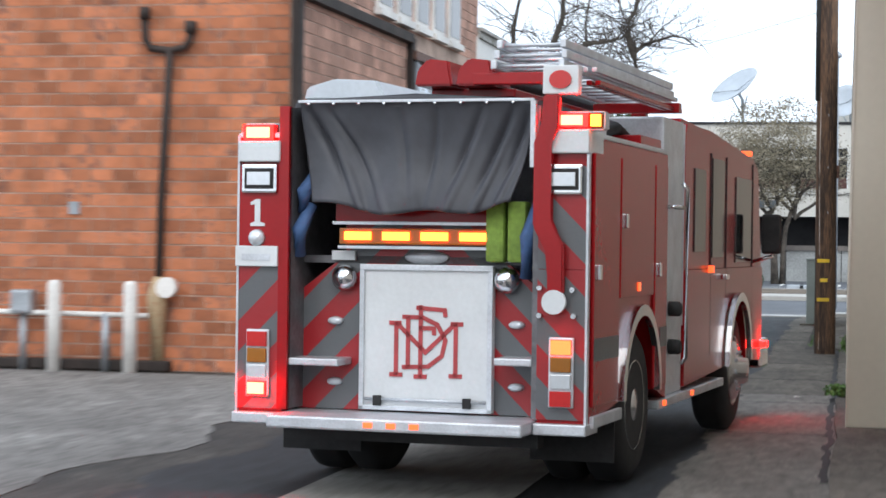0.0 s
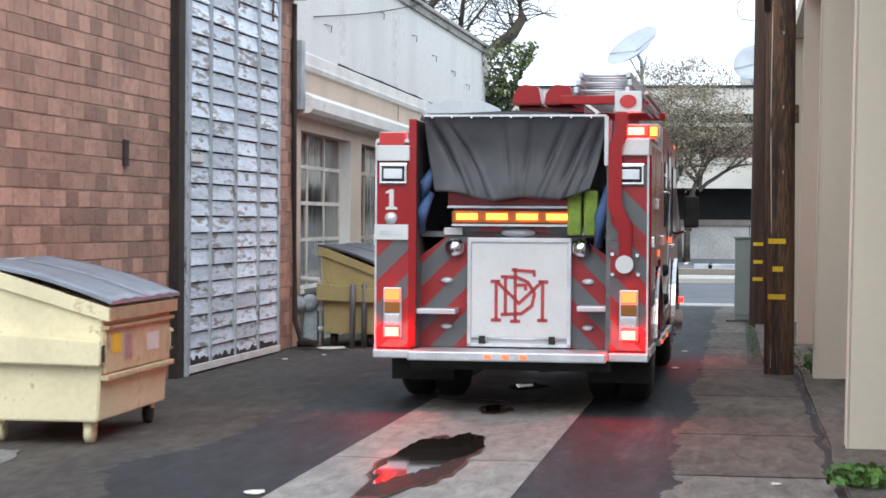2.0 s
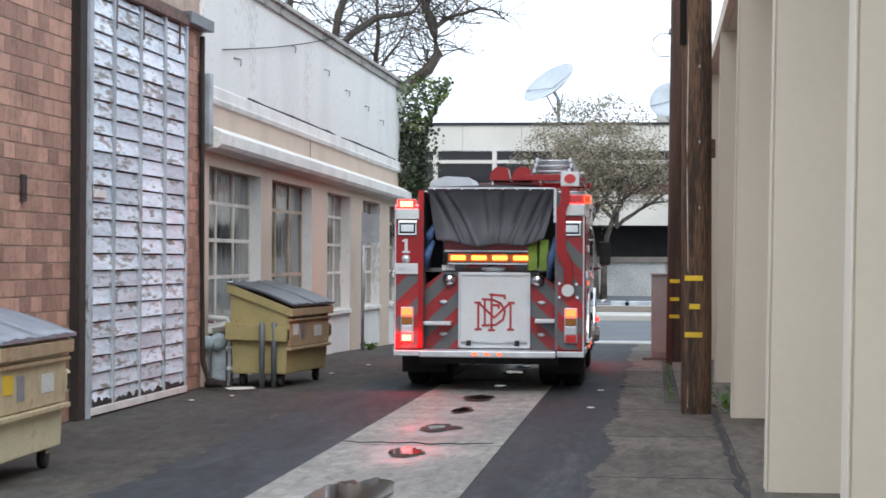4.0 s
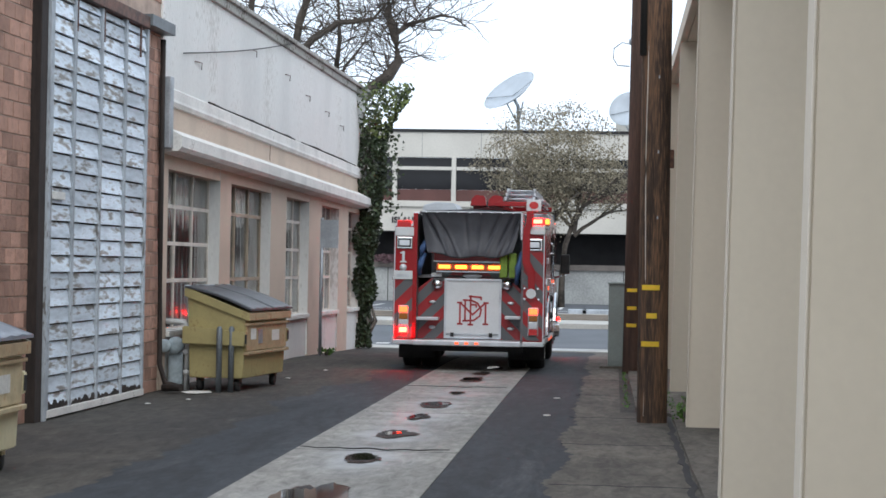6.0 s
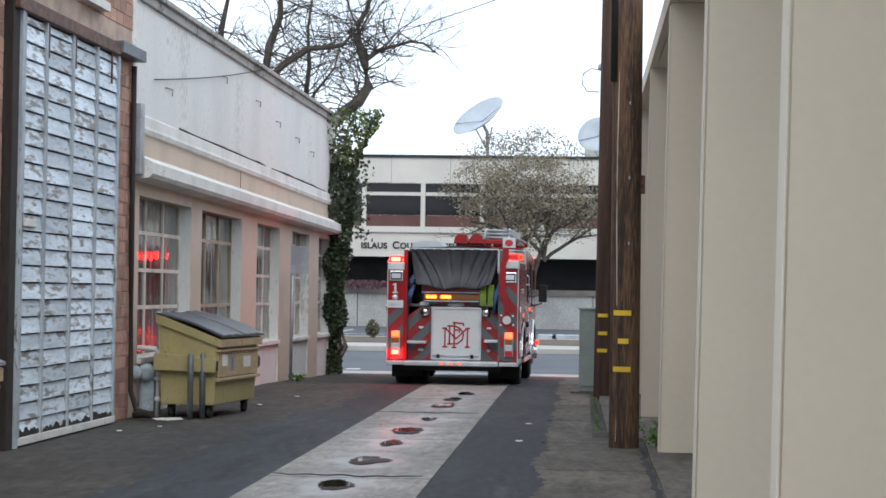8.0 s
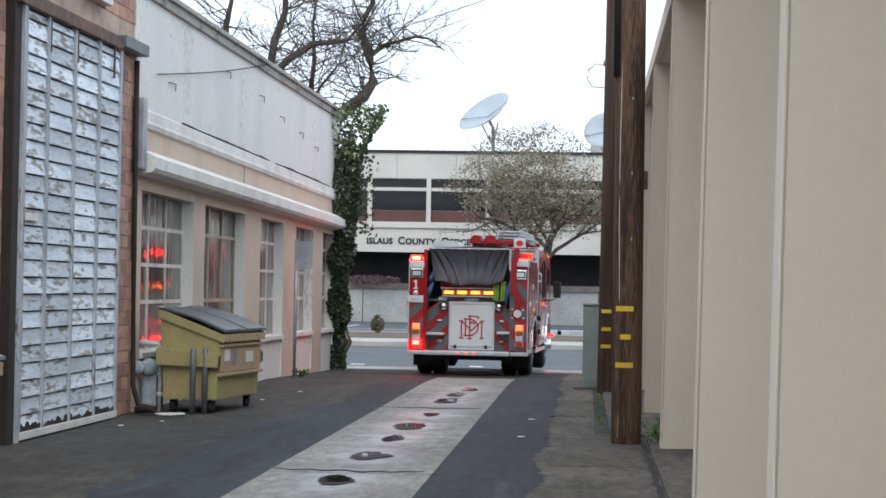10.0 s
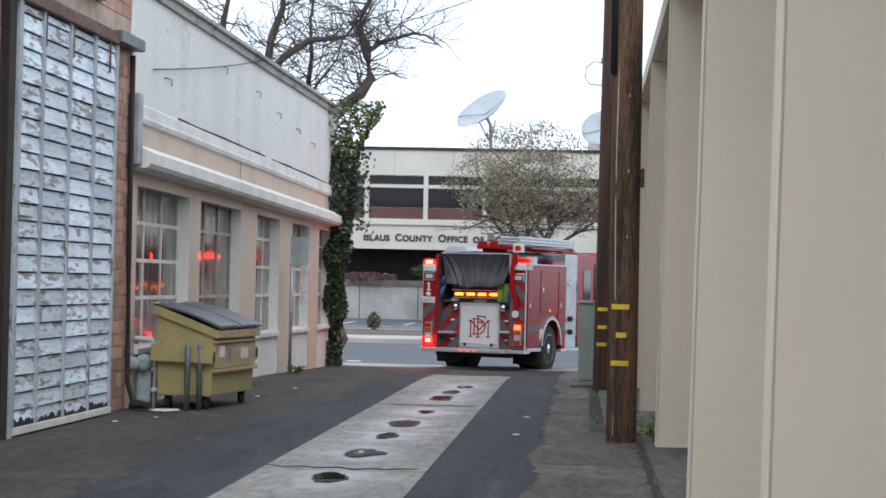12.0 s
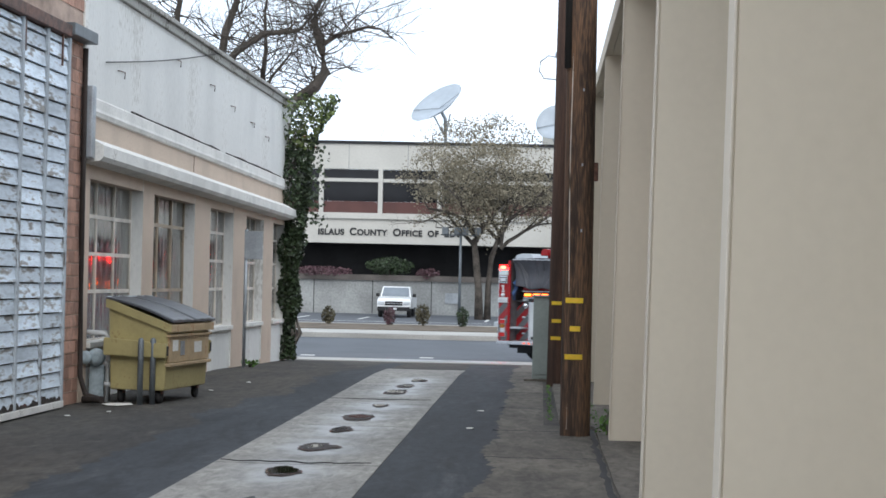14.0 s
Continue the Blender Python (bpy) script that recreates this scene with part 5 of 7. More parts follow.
    r = boxpart("roll_door", (-0.42, 0.53, 0.24, 0.30, 0.50, 1.49), M_WHITE, T, "white rear compartment door", bevel=0.012)
    for x0, x1, z0, z1 in ((-0.42, 0.53, 1.455, 1.495), (-0.42, -0.385, 0.5, 1.455), (0.495, 0.53, 0.5, 1.455), (-0.42, 0.53, 0.5, 0.53)):
        boxpart("door_trim", (x0, x1, 0.222, 0.24, z0, z1), M_ALU, r, bevel=0.004)
    for x in (-0.28, 0.36):
        boxpart("catch", (x - 0.03, x + 0.03, 0.20, 0.222, 0.53, 0.60), M_BLACK, r, bevel=0.006)
    part("grab_rod", tube(bmesh.new(), [(-0.38, 0.215, 0.575), (0.49, 0.215, 0.575)], 0.012, 6), M_ALU, r)
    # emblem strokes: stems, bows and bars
    em = new("emblem")
    em.parent, em["label"] = T, "dark red interlaced emblem"

    def stroke(pts, w=0.029):
        p = [Vector(q) for q in pts]
        run = [(b - a).normalized() for a, b in zip(p, p[1:])]
        p[0], p[-1] = p[0] - run[0] * w * 0.4, p[-1] + run[-1] * w * 0.4
        side = []
        for k in range(len(p)):
            a, b = run[max(0, k - 1)], run[min(k, len(run) - 1)]
            d = (a + b).normalized()
            side.append(Vector((-d.y, d.x)) * w / 2 / max(0.5, d.dot(a)))
        part("stroke", prism(bmesh.new(), [tuple(q + o) for q, o in zip(p, side)] + [tuple(q - o) for q, o in reversed(list(zip(p, side)))], 0.232, 0.2395, axis="y"), M_EMBLEM, em)

    cx, cz = 0.055, 0.985
    for pts in ([(-0.21, 0.11), (-0.21, -0.235)], [(-0.245, -0.24), (-0.175, -0.24)], [(-0.25, 0.112), (-0.185, 0.112)],
                [(0.215, 0.11), (0.215, -0.235)], [(0.18, -0.24), (0.25, -0.24)], [(0.19, 0.112), (0.255, 0.112)],
                [(-0.20, 0.105), (0.0, -0.085), (0.20, 0.105)],
                [(-0.125, 0.15), (-0.125, -0.185)], [(-0.155, 0.155), (-0.02, 0.152), (0.085, 0.105), (0.142, 0.0), (0.118, -0.105), (0.02, -0.18), (-0.155, -0.188)],
                [(-0.035, 0.225), (-0.035, -0.245)], [(-0.055, 0.218), (0.135, 0.205), (0.14, 0.17)], [(-0.035, 0.08), (0.06, 0.08), (0.06, 0.045)], [(-0.07, -0.25), (0.0, -0.25)]):
        stroke([(cx + x, cz + z) for x, z in pts])
    bar = boxpart("light_bar", (-0.56, 0.56, 0.18, 0.24, 1.63, 1.74), M_AMBER_OFF, T, "amber traffic light bar", bevel=0.01)
    for x in (-0.42, -0.145, 0.13, 0.405):
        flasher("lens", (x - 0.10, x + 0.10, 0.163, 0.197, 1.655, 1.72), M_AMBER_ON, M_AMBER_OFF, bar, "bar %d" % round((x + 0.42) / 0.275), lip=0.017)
    boxpart("bed_gate", (-0.60, 0.60, 0.22, 0.26, 1.79, 2.02), M_RED, T, "red hose bed gate")
    boxpart("bar_rail", (-0.60, 0.62, 0.16, 0.2, 1.765, 1.785), M_ALU, T, "silver rail")
    boxpart("bar_rail", (-0.56, 0.56, 0.16, 0.2, 1.60, 1.62), M_ALU, T, "silver rail")
    part("badge", lathe(bmesh.new(), [(0.12, 0.0), (0.11, -0.012), (0.02, -0.014)], 24, "y", (0, 0, 0)), M_ALU, T, "oval metal badge", m=Matrix.LocRotScale((0.04, 0.298, 1.545), None, (1.35, 1, 0.42)))
    for x in (-0.56, 0.60):
        boxpart("label_plate", (x - 0.085, x + 0.085, 0.27, 0.299, 1.52, 1.585), M_WHITE, T)
        part("work_lamp", lathe(bmesh.new(), [(0.03, 0.02), (0.085, 0.0), (0.09, -0.06), (0.06, -0.10), (0.01, -0.12)], 18, "y", (x + 0.02, 0.29, 1.40)), M_CHROME, T, "chrome round work lamp")
        for z in (1.10, 0.68):
            part("step_light", lathe(bmesh.new(), [(0.06, 0.0), (0.05, -0.03), (0.02, -0.04)], 14, "y"), M_CLEAR, T, m=Matrix.LocRotScale((x - 0.06 if x < 0 else x + 0.08, 0.298, z), None, (1, 1, 0.5)))
    boxpart("step", (-0.86, -0.50, 0.02, 0.30, 0.80, 0.85), M_ALU, T, "folding side step", bevel=0.01)
    boxpart("step", (0.60, 0.86, 0.02, 0.30, 0.84, 0.89), M_ALU, T, "folding side step", bevel=0.01)
    tb = boxpart("tailboard", (-0.885, 0.885, -0.30, 0.30, 0.40, 0.485), M_ALU, T, "silver tread tailboard", bevel=0.015)
    for x in (-0.16, 0.0, 0.16):
        boxpart("marker_light", (x - 0.03, x + 0.03, -0.312, -0.3, 0.425, 0.46), M_MARK, tb)
    boxpart("chassis", (-0.55, 0.55, 0.7, 6.8, 0.42, 0.75), M_BLACK, T)
    # plates added to imitate the deep shade below the tailboard
    for x in (-0.93, 0.93):
        boxpart("mud_flap", (x - 0.30, x + 0.30, 0.86, 0.88, 0.14, 0.62), M_BLACK, T, "black plate added for the dark under the truck")
    part("rear_axle", tube(bmesh.new(), [(-0.7, 1.6, 0.53), (-0.18, 1.6, 0.53), (0.0, 1.6, 0.50), (0.18, 1.6, 0.53), (0.7, 1.6, 0.53)], [0.08, 0.10, 0.24, 0.10, 0.08], 12), M_BLACK, T, "dark rear axle with its bulge")
    part("exhaust_pipe", tube(bmesh.new(), [(-0.45, 0.5, 0.36), (-0.45, 3.0, 0.40)], 0.06, 10), M_IRON, T, "rusty exhaust pipe")
    boxpart("tow_plate", (-0.9, 0.9, 0.05, 0.2, 0.30, 0.40), M_BLACK, T)
    # blue and green hose bundles at the bed's mouth
    for x, z0, z1, w in ((-0.80, 1.55, 1.90, 0.10), (-0.77, 1.85, 2.12, 0.10), (0.82, 1.42, 1.95, 0.08)):
        bm = bmesh.new()
        tube(bm, [(x - 0.04, 0.16, z0), (x - 0.02, 0.10, (z0 + z1) / 2), (x + 0.05, 0.16, z1)], [0.045, 0.055, 0.04], 8)
        part("hose_strap", bm, M_BLUE, T, "blue hose strap")
    for x in (0.56, 0.71):
        part("hose_roll", box(bmesh.new(), x - 0.065, x + 0.065, 0.14, 0.30, 1.52, 1.93, 0.03), M_GREEN, T, "green folded hose")
    # vinyl cover over the hose bed: a hanging flap with folds, and the top
    bm = bmesh.new()
    nu, nv = 110, 30
    g = []
    for j in range(nv + 1):
        v = j / nv
        row = []
        for i in range(nu + 1):
            u = i / nu
            half = 0.82 * (1 - 0.15 * v ** 2) + 0.02 * v * math.cos(u * 9)
            x = 0.03 + (u * 2 - 1) * half
            top = 2.66 + 0.05 * math.sin(math.pi * u)
            bot = 1.84 + 0.07 * abs(u * 2 - 1) ** 2 + 0.02 * math.sin(u * 14)
            z = top + (bot - top) * v
            y = 0.02 + 0.07 * math.sin(math.pi * v) + 0.02 * v * math.sin(u * 21 + v * 3) + 0.035 * noise.noise((u * 4, v * 3, 1.3)) * v
            # creases that run from the upper corners to the hem
            for at, to, deep, wide in CREASES:
                off = (u - at - (to - at) * v) / wide
                y += deep * math.exp(-off * off) * math.sin(math.pi * min(1, v * 1.15)) - 0.6 * deep * math.exp(-(off - 1.6) ** 2) * v
            row.append(bm.verts.new((x, y, z)))
        g.append(row)
    for a, b in zip(g, g[1:]):
        for i in range(nu):
            f = bm.faces.new((a[i], a[i + 1], b[i + 1], b[i]))
            f.smooth = True
    fl = part("cover_flap", bm, M_VINYL, T, "dark vinyl hose bed cover")
    so = fl.modifiers.new("thickness", "SOLIDIFY")
    so.thickness = 0.012
    bm = bmesh.new()
    prism(bm, [(-0.84, 2.62), (0.86, 2.62), (0.84, 2.68), (0.03, 2.73), (-0.82, 2.68)], 0.03, 2.6, axis="y")
    part("cover_top", bm, M_VINYL, T, "dark vinyl bed top")
    boxpart("cover_rail", (-0.80, 0.86, -0.005, 0.03, 2.655, 2.68), M_ALU, T, "silver fastening rail", bevel=0.005)
    boxpart("side_stanchion", (0.84, 0.875, -0.01, 0.03, 2.15, 2.66), M_ALU, T, "silver stanchion")
    for i in range(9):
        part("snap", lathe(bmesh.new(), [(0.014, 0), (0.012, -0.012), (0.004, -0.015)], 8, "y", (-0.72 + i * 0.18, -0.004, 2.645)), M_CHROME, T)
    bm = prism(bmesh.new(), [(-0.80, 2.69), (-0.20, 2.69), (-0.27, 2.85), (-0.58, 2.87), (-0.78, 2.80)], 0.10, 1.3, axis="y")
    bmesh.ops.bevel(bm, geom=list(bm.edges), offset=0.015, segments=2, affect="EDGES")
    part("hatch_cover", bm, M_HATCH, T, "pale raised hatch on the bed's top")
    # ladder rack over the right side
    bm = bmesh.new()
    prism(bm, [(0.94, 2.70), (1.05, 2.70), (1.05, 2.44), (0.99, 2.30), (0.99, 1.80), (1.09, 1.64), (1.09, 1.32), (0.98, 1.32), (0.98, 1.60), (0.88, 1.76), (0.88, 2.32), (0.94, 2.46)], -0.075, -0.01, axis="y")
    bmesh.ops.bevel(bm, geom=list(bm.edges), offset=0.012, segments=2, affect="EDGES")
    part("rack_arm", bm, M_RED, T, "red ladder rack arm")
    pv = part("pivot", lathe(bmesh.new(), [(0.08, -0.09), (0.08, -0.05), (0.05, 0.0)], 20, "y", (1.03, 0, 1.27)), M_WHITE, T, "white round pivot cover")
    for dx, dz in ((-0.11, 0.09), (0.11, 0.08), (-0.11, -0.09), (0.12, -0.09)):
        part("bolt", lathe(bmesh.new(), [(0.018, -0.04), (0.018, 0.0)], 8, "y", (1.03 + dx, 0, 1.27 + dz)), M_CHROME, T)
    part("rack_beam", box(bmesh.new(), 0.42, 1.12, 0.05, 0.16, 2.80, 2.90, 0.01), M_RED, T, "red cross beam")
    part("rack_beam", box(bmesh.new(), 0.55, 1.25, 2.95, 3.06, 2.80, 2.90, 0.01), M_RED, T, "red cross beam")
    part("rack_post", box(bmesh.new(), 0.86, 0.98, 2.95, 3.06, 2.36, 2.80, 0.01), M_RED, T, "red rack post")
    bx = boxpart("rack_box", (0.93, 1.17, -0.05, 0.05, 2.705, 2.94), M_WHITE, T, "white square plate with a red disc", bevel=0.01)
    part("disc", lathe(bmesh.new(), [(0.075, -0.06), (0.075, -0.05)], 20, "y", (1.05, 0, 2.823)), M_RED_OFF, bx, "red disc")
    part("suction_tray", box(bmesh.new(), 0.02, 0.62, 0.4, 3.4, 2.73, 2.80, 0.01), M_RED, T, "red hose tray")
    for x in (0.13, 0.42):
        bm = bmesh.new()
        prism(bm, [(x - 0.14, 2.80), (x + 0.13, 2.80), (x + 0.10, 3.01), (x - 0.05, 3.03), (x - 0.12, 2.94)], 0.12, 0.55, axis="y")
        bmesh.ops.bevel(bm, geom=list(bm.edges), offset=0.015, segments=2, affect="EDGES")
        part("suction_hood", bm, M_RED, T, "red hood of a hard suction hose")
        part("suction_hose", tube(bmesh.new(), [(x, 0.5, 2.89), (x, 3.3, 2.89)], 0.085, 12), M_BLACK, T, "black hard suction hose")
    for k, (z, x0, x1) in enumerate(((2.95, 0.58, 1.04), (3.035, 0.60, 1.06), (3.12, 0.62, 1.05))):
        l = new("ladder")
        l.parent, l["label"] = T, "aluminium ground ladder"
        for x in (x0, x1):
            boxpart("ladder_rail", (x - 0.02, x + 0.02, 0.0, 3.6, z - 0.03, z + 0.04), M_ALU, l, bevel=0.008)
        for i in range(12):
            part("rung", tube(bmesh.new(), [(x0, 0.06 + i * 0.31, z), (x1, 0.06 + i * 0.31, z)], 0.018, 6), M_ALU, l)
    for x in (1.13, 1.19):
        boxpart("pike_pole", (x - 0.018, x + 0.018, 0.4, 3.3, 2.82, 2.86), M_RED, T, bevel=0.006)
        boxpart("rack_rail", (x - 0.018, x + 0.018, 0.3, 3.1, 2.92, 2.96), M_ALU, T, bevel=0.006)
    boxpart("top_box", (0.92, 1.12, 0.75, 1.0, 2.41, 2.62), M_ALU, T, "grey box on the body's top", bevel=0.015)
    part("side_hose", tube(bmesh.new(), [(1.0, 1.2, 2.44), (1.02, 1.7, 2.56), (1.0, 2.3, 2.46)], 0.05), M_BLACK, T)
    boxpart("red_locker", (0.94, 1.2, 1.75, 2.5, 2.41, 2.5), M_RED, T, "red locker on the body's top", bevel=0.01)
    # --- pump house
    boxpart("pump_house", (-1.2, 1.2, 2.62, 3.42, 0.47, 2.74), M_ALU, T, "brushed metal pump house", bevel=0.02)
    for s in (-1, 1):
        for z in (0.85, 1.15):
            part("hose_outlet", lathe(bmesh.new(), [(0.06, 0.0), (0.06, 0.08), (0.04, 0.10)], 14, "x", (1.2, 2.9, z)) if s > 0 else lathe(bmesh.new(), [(0.04, -0.10), (0.06, -0.08), (0.06, 0.0)], 14, "x", (-1.2, 2.9, z)), M_BLACK, T, "dark capped hose outlet")
        part("grab_rail", tube(bmesh.new(), [(1.24 * s, 3.2, 0.7), (1.28 * s, 3.2, 0.75), (1.28 * s, 3.2, 2.1), (1.24 * s, 3.2, 2.15)], 0.018, 6), M_CHROME, T)
        part("grab_rail", tube(bmesh.new(), [(1.22 * s, 2.7, 1.95), (1.29 * s, 2.7, 1.95), (1.29 * s, 3.0, 1.95), (1.22 * s, 3.0, 1.95)], 0.018, 6), M_CHROME, T)
        boxpart("running_board", (min(0.9 * s, 1.25 * s), max(0.9 * s, 1.25 * s), 2.3, 5.2, 0.40, 0.47), M_ALU, T, "silver running board", bevel=0.01)
        for y in (2.45, 3.6):
            boxpart("marker_light", (min(1.25 * s, 1.265 * s), max(1.25 * s, 1.265 * s), y, y + 0.07, 0.42, 0.46), M_MARK, T)
        boxpart("marker_light", (min(1.235 * s, 1.27 * s), max(1.235 * s, 1.27 * s), 1.45, 1.50, 1.32, 1.38), M_MARK, T, "lit side marker")
        boxpart("marker_light", (min(1.22 * s, 1.265 * s), max(1.22 * s, 1.265 * s), 4.5, 4.56, 1.42, 1.48), M_MARK, T, "lit side marker")
    # --- cab
    bm = bmesh.new()
    prism(bm, arch_outline(3.45, 7.6, 0.5, 1.45, [6.0], 0.62), -1.22, 1.22)
    part("cab_lower", bm, M_RED, T, "red lower cab")
    bm = bmesh.new()
    prism(bm, [(3.45, 1.455), (7.58, 1.455), (7.3, 2.5), (7.0, 2.62), (4.6, 2.74), (3.5, 2.80), (3.45, 2.7)], -1.21, 1.21)
    bmesh.ops.bevel(bm, geom=[e for e in bm.edges if min(v.co.z for v in e.verts) > 2.4], offset=0.06, segments=3, affect="EDGES")
    part("cab_upper", bm, M_RED, T, "red crew cab")
    boxpart("cab_back", (-1.205, 1.205, 3.425, 3.47, 1.0, 2.72), M_ALU, T, "grey metal cab rear wall")
    for s in (-1, 1):
        f0, f1 = min(1.205 * s, 1.222 * s), max(1.205 * s, 1.222 * s)
        for y0, y1, z0, z1 in ((3.85, 4.35, 1.6, 2.3), (4.7, 5.3, 1.55, 2.45), (5.95, 6.85, 1.5, 2.3)):
            boxpart("cab_window", (f0, f1, y0, y1, z0, z1), M_CARGLASS, T, "dark cab window", bevel=0.006)
        for y in (4.62, 5.42, 6.95):
            boxpart("door_seam", (f0 - 0.002, f1 - 0.002, y, y + 0.02, 0.7, 2.5), M_BLACK, T)
        part("door_handle", box(bmesh.new(), min(1.22 * s, 1.27 * s), max(1.22 * s, 1.27 * s), 5.2, 5.34, 1.35, 1.4, 0.008), M_CHROME, T)
        mr = boxpart("mirror", (min(1.32 * s, 1.50 * s), max(1.32 * s, 1.50 * s), 6.85, 7.0, 1.58, 1.97), M_BLACK, T, "black side mirror", bevel=0.03)
        part("mirror_arm", tube(bmesh.new(), [(1.2 * s, 7.0, 1.5), (1.42 * s, 6.95, 1.56)], 0.02, 6), M_CHROME, mr)
        boxpart("side_lamp", (min(1.2 * s, 1.30 * s), max(1.2 * s, 1.30 * s), 7.45, 7.52, 0.64, 0.70), M_RED_ON, T, "lit red bumper lamp", bevel=0.01)
        boxpart("cab_clearance", (min(1.1 * s, 1.2 * s), max(1.1 * s, 1.2 * s), 6.9, 7.0, 2.60, 2.66), M_MARK, T)
    boxpart("windscreen", (-1.05, 1.05, 7.40, 7.52, 1.6, 2.35), M_CARGLASS, T, "dark windscreen", bevel=0.02)
    boxpart("front_bumper", (-1.24, 1.24, 7.5, 7.95, 0.42, 0.72), M_CHROME, T, "chrome front bumper", bevel=0.03)
    boxpart("roof_light_bar", (-0.75, 0.75, 6.4, 6.7, 2.68, 2.84), M_RED_OFF, T, "red roof light bar", bevel=0.03)
    # --- wheels
    for x, y, dual in ((-0.86, 1.52, 1), (0.86, 1.52, 1), (-0.99, 5.7, 0), (0.99, 5.7, 0)):
        w = new("wheel")
        w.parent = T
        w.matrix_basis = pose(x, y, 0.545)
        half = 0.29 if dual else 0.15
        bm = bmesh.new()
        prof = [(0.30, -half), (0.46, -half), (0.52, -half + 0.04), (0.53, -half + 0.08)]
        if dual:
            prof += [(0.53, -0.06), (0.50, -0.03), (0.40, 0.0), (0.50, 0.03), (0.53, 0.06)]
        prof += [(0.53, half - 0.08), (0.52, half - 0.04), (0.46, half), (0.30, half)]
        lathe(bm, prof, 32, "x")
        part("tyre", bm, M_BLACK, w, "black rubber tyre")
        out = 1 if x > 0 else -1
        bm = bmesh.new()
        deep = 0.10 if dual else -0.03
        lathe(bm, [(0.02, (half - deep - 0.03) * out), (0.31, (half - deep - 0.03) * out), (0.31, (half + 0.004) * out), (0.27, (half - 0.02) * out), (0.25, (half - deep) * out), (0.12, (half - deep + 0.02) * out), (0.11, (half - deep + 0.10) * out), (0.02, (half - deep + 0.11) * out)], 28, "x")
        rim = part("rim", bm, M_CHROME, w, "polished wheel rim")
        for k in range(10):
            a = 2 * math.pi * k / 10
            part("nut", lathe(bmesh.new(), [(0.016, 0.0), (0.016, 0.03 * out)], 6, "x", ((half - deep + 0.005) * out, 0.17 * math.cos(a), 0.17 * math.sin(a))), M_STEEL, rim)
        WHEELS.append((w, (x, y, 0.545)))
    drums = {f[0] for f in FLASHERS}
    for ob in T.children_recursive:
        if ob.type == "MESH" and ob not in drums and ob.matrix_basis.translation.z == 0.0:
            for v in ob.data.vertices:
                v.co.z = low_roof(v.co.z)
    fit_body_to_view(T)


def fit_body_to_view(T, size=0.95, lift=0.082):
    """Scales the bodywork down and lifts it, to fit the camera's view; the wheels keep their size."""
    wheels = {w for w, _ in WHEELS}
    done = set()
    for ob in T.children_recursive:
        if ob in wheels or ob.parent in wheels or ob.parent.parent in wheels:
            continue
        if ob.data and ob.data.name not in done:
            done.add(ob.data.name)
            ob.data.transform(Matrix.Scale(size, 4))
        place = ob.matrix_basis.copy()
        place.translation = place.translation * size + Vector((0, 0, lift if ob.parent == T else 0))
        ob.matrix_basis = place
    for k, (ob, _, key) in enumerate(FLASHERS):
        FLASHERS[k] = (ob, tuple(ob.matrix_basis.translation), key)


make_truck()


